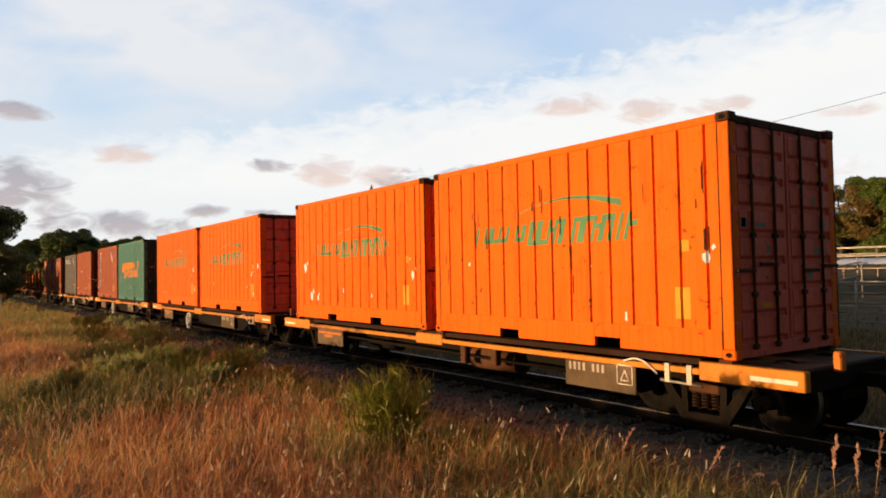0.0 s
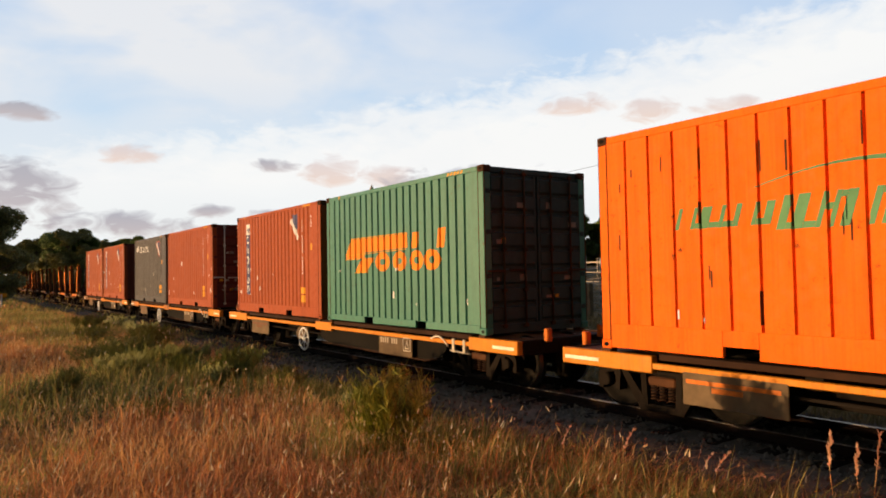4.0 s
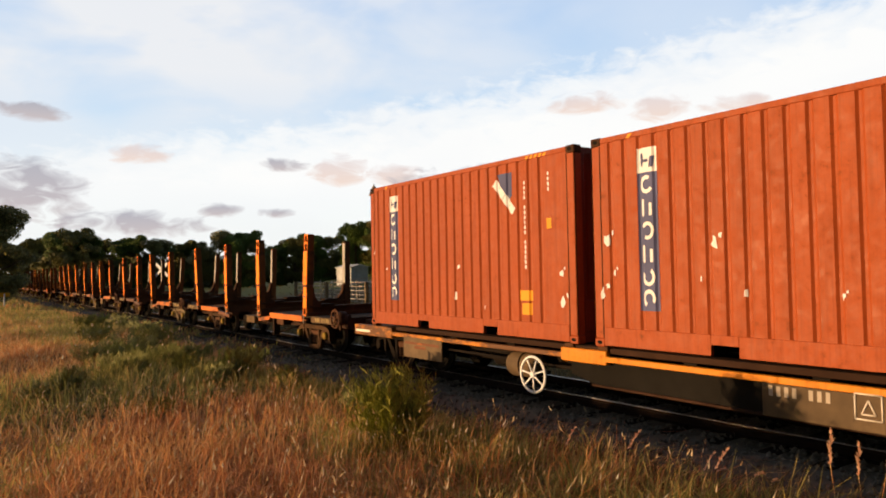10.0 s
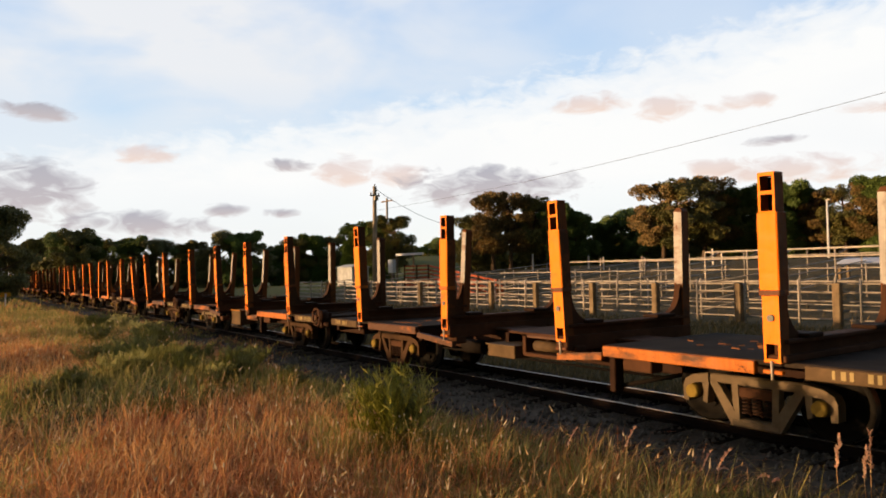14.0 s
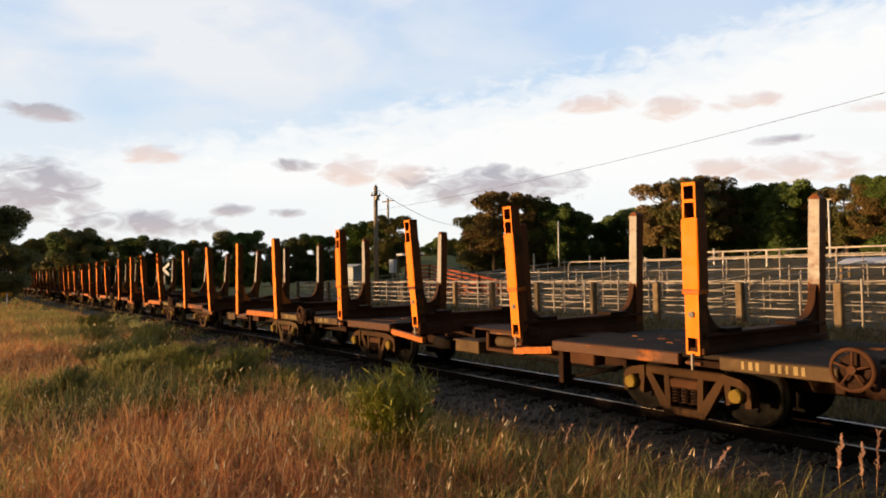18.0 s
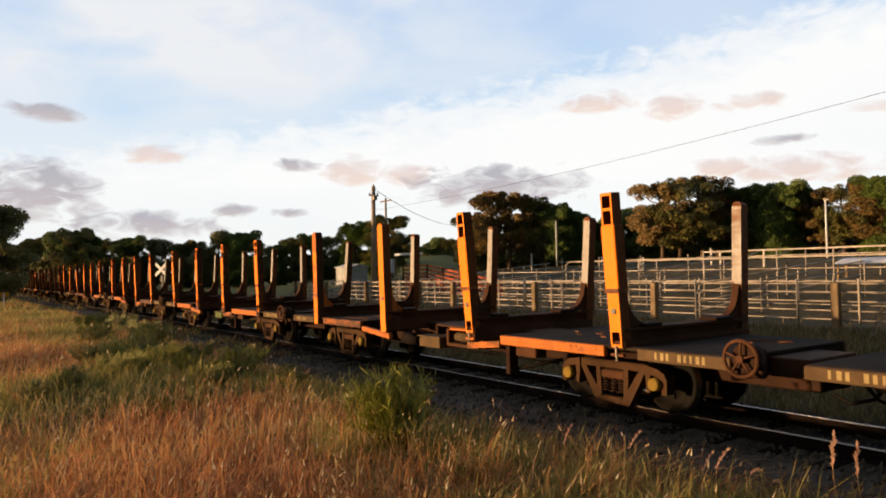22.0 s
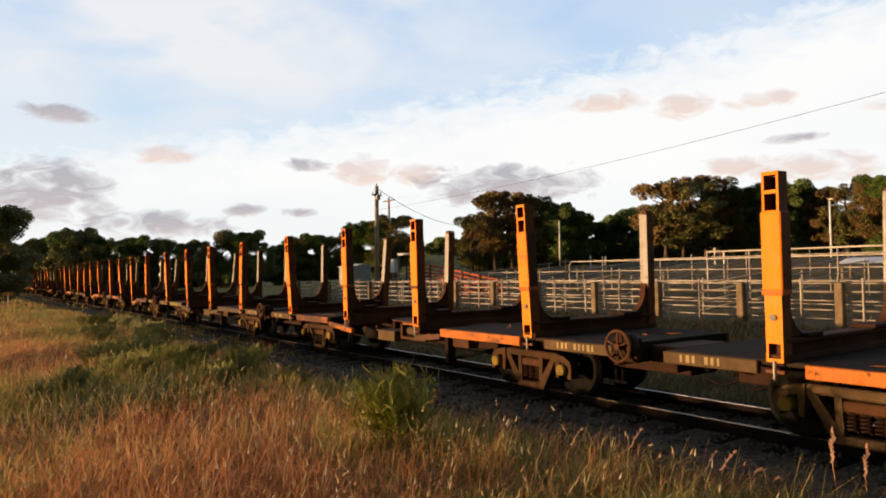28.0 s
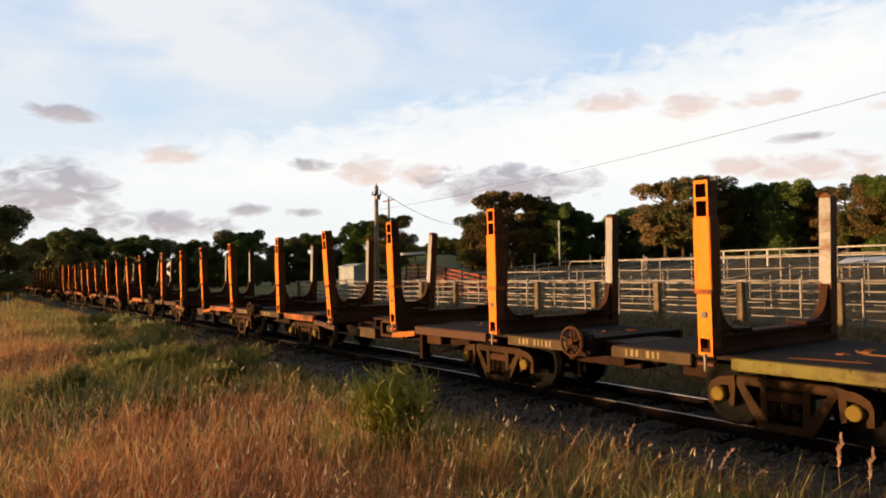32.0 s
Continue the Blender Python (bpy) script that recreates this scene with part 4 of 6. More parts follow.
def grey_marks():
    ring = oval(-L + 0.62, 2.42, 0.15, 0.13, 0.45) + [rect(-L + 0.32, -L + 0.5, 2.36, 2.42, 0.05), rect(-L + 0.74, -L + 0.98, 2.40, 2.46, 0.03), rect(-L + 0.70, -L + 0.80, 2.5, 2.6, 0.05)]
    x = -L + 1.15
    for i in range(6):
        if i in (1, 3):
            ring += [rect(x + 0.0, x + 0.065, 2.24, 2.55, 0.03), rect(x + 0.13, x + 0.19, 2.24, 2.48, 0.02)]
        else:
            ring += blank_shapes(x + 0.1, 2.40, 1.5, (11, 0, 4, 0, 9, 2)[i])
        x += 0.30
    q = -1.5
    return [("side_mark", MAT["white"], ring, "white rounded shapes in a row"),
            ("shield_mark", MAT["blue"], [[(q - 0.02, 2.62), (q + 0.4, 2.62), (q + 0.4, 2.2), (q + 0.27, 2.08)]], "dark blue shield-shaped mark"),
            ("side_mark", MAT["orange_end"], stroke([(q - 0.16, 2.53), (q - 0.02, 2.645), (q + 0.43, 2.645), (q + 0.43, 2.12), (q + 0.36, 1.96), (q - 0.16, 2.50)], 0.028), "thin red outline round the shield"),
            ("ribbon_mark", MAT["white"], [[(q - 0.12 + i * 0.13, 2.5 - i * 0.13), (q + i * 0.13, 2.4 - i * 0.13), (q + 0.07 + i * 0.13, 2.5 - i * 0.13), (q - 0.03 + i * 0.13, 2.6 - i * 0.13)] for i in range(4)], "white slanted shapes"),
            ("code_bars", MAT["white"], code_bars(-0.98, 2.38, 16, 4) + code_bars(-0.72, 2.46, 5, 6), "column of small white bars"),
            ("side_label", MAT["label_yellow"], [rect(-1.15, -0.78, 0.42, 0.56), rect(-1.15, -0.78, 0.6, 0.76), rect(-0.78, -0.64, 1.66, 1.84)], "yellow labels"),
            ("scuff", MAT["worn_stake"], scuffs(31, 9), "bare scraped patches")]


def green_marks():
    z0, x = 1.12, -5.05
    slab = [[(x, z0 + 0.30), (x + 0.85, z0 + 0.30), (x + 0.85, z0 + 0.72), (x + 0.26, z0 + 0.72), (x + 0.02, z0 + 0.40)],
            [(x + 0.86, z0 + 0.42), (x + 2.6, z0 + 0.46), (x + 2.6, z0 + 0.74), (x + 0.86, z0 + 0.72)],
            [(x + 0.42, z0), (x + 0.92, z0), (x + 1.25, z0 + 0.295), (x + 0.72, z0 + 0.295)]]
    for k, w in ((1.62, 0.30), (2.30, 0.26), (2.92, 0.24), (3.45, 0.28)):
        slab += oval(x + k, z0 + 0.20, w, 0.20, 0.35, 14)
    slab += [rect(x + 2.75, x + 2.95, z0 + 0.44, z0 + 0.75, 0.05), rect(x + 3.62, x + 3.86, z0 + 0.42, z0 + 0.78, 0.06)]
    rim = stroke([(x - 0.02, z0 + 0.285), (x + 0.66, z0 + 0.285)], 0.022) + stroke([(x + 0.25, z0 + 0.735), (x + 2.6, z0 + 0.755)], 0.022) + stroke([(x - 0.01, z0 + 0.37), (x + 0.24, z0 + 0.73)], 0.022) + stroke([(x + 0.40, z0 - 0.012), (x + 0.93, z0 - 0.012), (x + 1.28, z0 + 0.30)], 0.022)
    lines = stroke([(x + 0.05, z0 + 0.37), (x + 2.55, z0 + 0.43)], 0.018)
    return [("side_mark", MAT["logo_orange"], slab, "large orange slanted block mark"),
            ("ribbon_mark", MAT["label_yellow"], rim + lines, "thin yellow outline round the orange mark"),
            ("scuff", MAT["white"], scuffs(17, 5), "white scuffs low on the side")]


coil = Mesh().sweep([(0.05 * math.cos(k * 1.05), 0.05 * math.sin(k * 1.05), 0.20 + k * 0.0068) for k in range(31)], 0.014, 5)
SPRING = coil.data("coil_spring", MAT["dark_rust"])


def bogie_parts(wagon, xc, frame_mat="rustlight", half=0.875):
    """Two cast side frames, a bolster with springs, and two wheelsets under xc."""
    for side in (-1, 1):
        y0, y1 = sorted((side * 0.76, side * 0.88))
        f = Mesh()
        f.box(-0.70, 0.70, y0, y1, 0.545, 0.655, 0.02)
        for s in (-1, 1):
            f.prism([(s * 0.66, 0.655), (s * 0.90, 0.62), (s * 1.02, 0.56), (s * 1.06, 0.48), (s * 1.06, 0.29), (s * 0.98, 0.28), (s * 0.955, 0.46), (s * 0.88, 0.52), (s * 0.66, 0.545)][::s], "y", y0 - 0.025, y1 + 0.025)
            f.prism([(s * 0.66, 0.56), (s * 0.76, 0.54), (s * 0.755, 0.30), (s * 0.69, 0.28)][::s], "y", y0 - 0.015, y1 + 0.015)
            f.prism([(s * 0.67, 0.57), (s * 0.55, 0.57), (s * 0.20, 0.13), (s * 0.24, 0.06), (s * 0.34, 0.06)][::s], "y", y0, y1)
            f.prism([(s * 0.22, 0.10), (s * 0.31, 0.10), (s * 0.33, 0.57), (s * 0.24, 0.57)][::s], "y", y0 + 0.004, y1 - 0.004)
        f.box(-0.34, 0.34, y0 - 0.004, y1 + 0.004, 0.05, 0.15, 0.02)
        sf = part("side_frame", f, MAT[frame_mat], wagon, "rusty cast steel side frame")
        sf.location = (xc, 0, RISE)
        sf.scale.x = half / 0.875
        for x in (-0.14, 0.0, 0.14):
            o = part("coil_spring", SPRING, None, wagon, "rusty coil spring")
            o.location = (xc + x, side * 0.82, RISE)
        o = part("bolster_end", Mesh().box(-0.22, 0.22, y0 + 0.01, y1 - 0.01, 0.40, 0.52, 0.02), MAT["rust"], wagon)
        o.location = (xc, 0, RISE)
        for s in (-1, 1):
            o = part("axle_box", Mesh().tube((s * half, side * 0.86, 0.42), (s * half, side * 0.985, 0.42), 0.10, 0.08, 12), MAT["axle_cap" if frame_mat == "rustlight" else "steel"], wagon, "round axle end cap, olive yellow")
            o.location = (xc, 0, RISE)
    o = part("bogie_bolster", Mesh().box(-0.2, 0.2, -0.8, 0.8, 0.42, 0.62, 0.03), MAT["steel"], wagon)
    o.location = (xc, 0, RISE)
    for s in (-1, 1):
        m = Mesh().tube((0, -0.75, 0), (0, 0.75, 0), 0.065, n=10)
        for side in (-1, 1):
            m.lathe((0, side * 0.53, 0), (0, side, 0), [(0.02, -0.06), (0.45, -0.06), (0.45, -0.035), (0.425, -0.025), (0.415, 0.075), (0.36, 0.08), (0.34, 0.03), (0.15, 0.01), (0.13, 0.09), (0.02, 0.09)], 28)
            for k in range(3):
                a = k * 2.09
                m.box(0.2 * math.cos(a) - 0.03, 0.2 * math.cos(a) + 0.03, side * 0.55, side * 0.575, 0.2 * math.sin(a) - 0.03, 0.2 * math.sin(a) + 0.03)
        o = part("wheelset", m, MAT["black"], wagon, "dark steel wheels on an axle")
        o.location = (xc + s * half, 0, 0.42 + RISE)
        for side in (-1, 1):
            part("tread", Mesh().lathe((0, side * 0.53, 0), (0, side, 0), [(0.4255, -0.022), (0.4185, 0.074)], 28), MAT["rail"], o, "polished running surface")


def coupler(wagon, x, s, z=0.72):
    m = Mesh().box(min(x, x + s * 0.5), max(x, x + s * 0.5), -0.07, 0.07, z - 0.08, z + 0.08, 0.02)
    m.box(min(x + s * 0.42, x + s * 0.74), max(x + s * 0.42, x + s * 0.74), -0.14, 0.12, z - 0.15, z + 0.15, 0.05)
    part("coupler", m, MAT["steel"], wagon, "greasy steel automatic coupler")
    p = [(x + s * 0.1, 0.3, z - 0.05), (x + s * 0.3, 0.32, z - 0.3), (x + s * 0.55, 0.3, z - 0.38), (x + s * 0.75, 0.28, z - 0.3)]
    part("brake_hose", Mesh().sweep(p, 0.025), MAT["black"], wagon, "black rubber brake hose")


def spoked_wheel(wagon, x, y, z, r, mat, spokes=6, label="white spoked handbrake wheel"):
    o = part("handbrake_wheel", Mesh().ring((x, y, z), (0, 1, 0), r, 0.022, 28, 6), mat, wagon, label)
    for k in range(spokes):
        a = 2 * math.pi * k / spokes + 0.3
        part("spoke", Mesh().tube((x, y, z), (x + r * math.cos(a), y, z + r * math.sin(a)), 0.014, n=6), mat, o)
    part("hub", Mesh().tube((x, y - 0.03, z), (x, y + 0.03, z), 0.045, n=10), mat, o)
    part("wheel_shaft", Mesh().tube((x, y + 0.02, z), (x, y + 0.35, z), 0.025, n=8), MAT["steel"], wagon)
    return o


def make_flat_wagon(wheel=True, shift=0.0):
    """Skeletal container wagon; x = 0 under the leading end of the front container."""
    wg = thing("container_wagon", "yellow skeletal container wagon, grimy steel, on the rails", "wagon", "container wagons")
    y = -HW
    part("centre_sill", Mesh().box(-13.1, 0.7, -0.28, 0.28, 0.48, 0.86, 0.02), MAT["steel"], wg)
    for a, b in ((-0.48, 0.80), (-13.2, -11.6)):
        for side in (-1, 1):
            ya, yb = sorted((side * (HW + 0.02), side * (HW - 0.10)))
            part("end_beam", Mesh().box(a, b, ya, yb, 0.68, 0.90, 0.012), MAT["yellow"], wg, "yellow side beam at the wagon end")
            bar = Mesh().box(b - 0.62, b - 0.08, side * (HW + 0.021), side * (HW + 0.024), 0.75, 0.80) if a > -5 else Mesh().box(a + 0.06, a + 0.7, side * (HW + 0.021), side * (HW + 0.024), 0.75, 0.80)
            part("marking_bar", bar, MAT["rod"], wg, "white bar")
        part("headstock", Mesh().box(b - 0.12 if a > -5 else a, b if a > -5 else a + 0.12, -HW + 0.12, HW - 0.12, 0.66, 0.90, 0.015), MAT["steel"], wg)
        part("end_platform", Mesh().box(a + 0.05, b - 0.05, -HW + 0.1, HW - 0.1, 0.84, 0.88), MAT["rust"], wg)
    for yy in (-0.62, 0.62):
        for x in (0.86, -13.3):
            part("end_post", Mesh().box(x - 0.045, x + 0.045, yy - 0.06, yy + 0.06, 0.86, 1.08, 0.015), MAT["sill"], wg, "short upright end post")
    for side in (-1, 1):
        ya, yb = sorted((side * (HW + 0.01), side * (HW - 0.08)))
        part("side_sill", Mesh().box(-5.9, -0.48, ya, yb, 0.735, 0.81, 0.008), MAT["yellow"], wg, "thin yellow side rail")
        part("side_sill", Mesh().box(-11.6, -6.72, ya, yb, 0.735, 0.81, 0.008), MAT["yellow"], wg, "thin yellow side rail")
        part("middle_beam", Mesh().box(-6.74, -5.86, ya, yb, 0.69, 0.885, 0.012), MAT["yellow"], wg, "yellow bolster end at mid wagon")
        if wheel:
            web = Mesh().prism([(-6.62, 0.734), (-6.62, 0.50), (-6.2, 0.40), (-2.0, 0.37), (-1.55, 0.44), (-1.3, 0.60), (-1.3, 0.734)], "y", *sorted((side * 1.13, side * 1.09)))
            part("side_web", web, MAT["black"], wg, "deep black side web")
            part("web_flange", Mesh().prism([(-6.2, 0.368), (-2.0, 0.335), (-1.55, 0.405), (-1.55, 0.437), (-2.0, 0.367), (-6.2, 0.397)], "y", *sorted((side * 1.16, side * 1.04))), MAT["dark_rust"], wg, "worn lower flange")
        part("lower_sill", Mesh().box(-11.2, -6.64 if wheel else -1.6, side * 0.7 - 0.04, side * 0.7 + 0.04, 0.46, 0.72, 0.01), MAT["steel"], wg)
        if side < 0 and wheel:
            dome = [(0.02, -0.30), (0.10, -0.285), (0.17, -0.24), (0.205, -0.16), (0.205, 0.30), (0.17, 0.38), (0.10, 0.425), (0.02, 0.44)]
            part("brake_tank", Mesh().lathe((-7.86, -0.98, 0.50), (1, 0, 0), dome, 18), MAT["panel"], wg, "round-ended dusty brown air tank")
            part("tank_strap", Mesh().ring((-7.75, -0.98, 0.50), (1, 0, 0), 0.21, 0.014, 18, 5), MAT["dark_rust"], wg)
            part("tank_hanger", Mesh().box(-7.80, -7.70, -1.02, -0.70, 0.69, 0.80, 0.008), MAT["steel"], wg)
        part("deck_strip", Mesh().box(-11.55, -0.5, *sorted((side * 1.16, side * 0.95)), 0.845, 0.925, 0.008), MAT["dark_rust"], wg, "rusty deck edge under the loads")
        part("release_handle", Mesh().sweep([(-1.62 + 0.06 * k, side * (HW + 0.03), 0.80 + 0.10 * math.sin(math.pi * k / 9) - 0.012 * k) for k in range(10)], 0.014, 5), MAT["rod"], wg, "bent pale steel handle")
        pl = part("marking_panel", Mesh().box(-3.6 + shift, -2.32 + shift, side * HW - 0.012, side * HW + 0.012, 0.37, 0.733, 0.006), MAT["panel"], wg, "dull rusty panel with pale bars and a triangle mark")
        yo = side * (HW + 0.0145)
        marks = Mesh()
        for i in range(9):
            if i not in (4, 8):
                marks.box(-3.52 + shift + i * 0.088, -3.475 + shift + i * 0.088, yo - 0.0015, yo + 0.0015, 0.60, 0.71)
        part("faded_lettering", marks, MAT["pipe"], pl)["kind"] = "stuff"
        tri = Mesh()
        for a, b in (((-2.62, 0.49), (-2.37, 0.49)), ((-2.62, 0.74), (-2.37, 0.74)), ((-2.62, 0.49), (-2.62, 0.74)), ((-2.37, 0.49), (-2.37, 0.74)), ((-2.56, 0.54), (-2.43, 0.54)), ((-2.56, 0.54), (-2.495, 0.68)), ((-2.43, 0.54), (-2.495, 0.68))):
            tri.tube((a[0] + shift, yo, a[1]), (b[0] + shift, yo, b[1]), 0.010, n=4)
        part("triangle_mark", tri, MAT["rod"], pl, "white triangle in a square outline")
        pl = part("rear_panel", Mesh().box(-11.15, -9.82, side * HW - 0.012, side * HW + 0.012, 0.36, 0.755, 0.006), MAT["panel"], wg, "rusty panel with a worn yellow mark")
        part("yellow_mark", Mesh().box(-11.1, -9.9, yo - 0.0015, yo + 0.0015, 0.62, 0.67).box(-10.75, -10.35, yo - 0.0015, yo + 0.0015, 0.54, 0.6), MAT["sill"], pl)
        part("rod", Mesh().tube((-10.5, side * (HW - 0.12), 0.60), (-1.4, side * (HW - 0.12), 0.52), 0.022, n=6), MAT["steel"], wg, "long brake rod")
        lv = Mesh().box(-0.98, -0.90, side * HW - 0.02, side * HW + 0.02, 0.6, 0.84, 0.006).box(-0.66, -0.58, side * HW - 0.02, side * HW + 0.02, 0.6, 0.84, 0.006)
        lv.tube((-1.05, side * HW, 0.62), (-0.45, side * HW, 0.60), 0.018, n=6)
        part("twist_lock_lever", lv, MAT["galv"], wg, "steel lever bracket")
        for x in (-0.15, -5.95, -6.6, -12.4):
            part("container_lock", Mesh().box(x - 0.09, x + 0.09, side * (HW - 0.09) - 0.07, side * (HW - 0.09) + 0.07, 0.885, FLOOR + 0.004, 0.01), MAT["rust"], wg)
    for x in (-0.9, -3.0, -4.6, -6.3, -8.0, -9.6, -11.9):
        part("cross_bearer", Mesh().box(x - 0.1, x + 0.1, -HW + 0.1, HW - 0.1, 0.70, 0.84, 0.01), MAT["steel"], wg)
    if wheel:
        spoked_wheel(wg, -7.30, -HW - 0.06, 0.42, 0.27, MAT["white"], 7)
    else:
        part("valve_bracket", Mesh().box(-5.35, -5.2, -HW + 0.02, -HW + 0.14, 0.42, 0.78, 0.015).box(-4.5, -4.35, -HW + 0.02, -HW + 0.14, 0.46, 0.78, 0.015), MAT["rust"], wg, "rusty hanging bracket")
        part("brake_valve", Mesh().box(-5.1, -4.6, -0.95, -0.6, 0.42, 0.70, 0.03), MAT["rust"], wg, "grimy brake valve block")
    part("air_reservoir", Mesh().tube((-5.4, -0.75, 0.5), (-4.2, -0.75, 0.5), 0.2, n=16), MAT["rust"], wg, "cylindrical air tank")
    part("brake_cylinder", Mesh().tube((-8.9, -0.6, 0.52), (-8.3, -0.6, 0.52), 0.17, n=14), MAT["steel"], wg)
    bogie_parts(wg, -0.68, "steel")
    bogie_parts(wg, -11.75, "steel")
    coupler(wg, 0.72, 1)
    coupler(wg, -13.14, -1)
    return wg


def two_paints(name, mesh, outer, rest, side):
    """One mesh whose outward face carries bright paint and whose other faces are worn and darkened for shade."""
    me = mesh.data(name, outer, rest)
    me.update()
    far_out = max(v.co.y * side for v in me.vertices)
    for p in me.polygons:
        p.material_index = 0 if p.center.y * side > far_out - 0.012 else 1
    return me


def stake(wagon, x, side, kind):
    """One upright of the log wagon with its sleeve, pierced head and foot."""
    yo = -1.383 if side < 0 else 1.53
    yi = yo - side * 0.175
    ya, yb = sorted((yo, yi))
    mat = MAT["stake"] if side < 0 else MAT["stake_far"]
    if kind == "pierced":
        p = Mesh().pierced((-0.095, -0.068, 0.068, 0.095), ya, yb, (0.98, 1.02, 1.18, 2.61, 2.79, 2.83, 2.99, 3.03), [(1, 1), (1, 3), (1, 5)])
    else:
        k = 0.10 if side < 0 else 0.085
        p = Mesh().prism([(-k, 0.82), (k, 0.82), (k - 0.005, 2.98), (k * 0.4, 3.03), (-k * 0.4, 3.03), (0.005 - k, 2.98)], "y", ya, yb)
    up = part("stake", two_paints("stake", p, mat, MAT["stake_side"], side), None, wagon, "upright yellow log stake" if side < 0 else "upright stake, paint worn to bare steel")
    up.location.x = x
    if kind == "pierced":
        s = Mesh().box(-0.115, 0.115, *sorted((yo + side * 0.014, yi - side * 0.01)), 1.72, 2.6, 0.012)
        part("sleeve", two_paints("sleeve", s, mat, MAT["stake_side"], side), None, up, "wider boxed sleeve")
        part("band", Mesh().box(-0.12, 0.12, *sorted((yo + side * 0.022, yi)), 1.70, 1.76, 0.006), MAT["sill"], up, "paler collar")
        ft = Mesh().tube((0, yo + side * 0.016, 0.80), (0, yo + side * 0.016, 1.0), 0.016, n=6)
        part("foot_plate", Mesh().box(-0.11, 0.11, *sorted((yo + side * 0.012, yo - side * 0.05)), 0.86, 0.90, 0.008), MAT["sill"], up)
        part("foot", ft, MAT["pipe"], up, "pinned foot bracket, pale worn pin")
        # black plates stand in for the shade inside the cut openings
        part("head_back", Mesh().box(-0.066, 0.066, *sorted((yi + side * 0.004, yi + side * 0.016)), 2.615, 2.985), MAT["black"], up, "black plate as shade inside the hollow head")
        part("foot_back", Mesh().box(-0.06, 0.06, *sorted((yi + side * 0.004, yi + side * 0.016)), 1.02, 1.18), MAT["black"], up, "black plate as shade inside the hollow foot")
        part("bolt", Mesh().tube((0, yo + side * 0.0, 1.46), (0, yo + side * 0.02, 1.46), 0.038, n=10), MAT["plate"], up, "pale round bolt head")
    if side > 0:
        part("worn_face", Mesh().prism([(-0.083, 1.78), (0.05, 1.70), (0.083, 1.76), (0.078, 2.95), (-0.078, 2.97)], "y", yi - 0.004, yi - 0.001), MAT["worn_stake"], up, "inner face worn to pale bare steel")
    elif kind == "plain":
        part("bolt", Mesh().tube((0.02, yo + 0.002, 1.5), (0.02, yo - 0.02, 1.5), 0.04, n=10), MAT["plate"], up, "pale round bolt head")
    # curved gusset running down to the cross beam
    pts = [(yi, 1.75)]
    for i in range(7):
        a = i / 6 * math.pi / 2
        pts.append((yi - side * 0.36 * (1 - math.cos(a)) - side * 0.05, 1.24 + 0.42 * (1 - math.sin(a))))
    pts += [(yi - side * 0.42, 1.22), (yi, 1.22)]
    g = part("gusset", Mesh().prism(pts if side > 0 else pts[::-1], "x", -0.055, 0.055), MAT["stake_far"] if kind == "plain" and side < 0 else MAT["rust"], up, "flared rusty web at the foot")
    return up


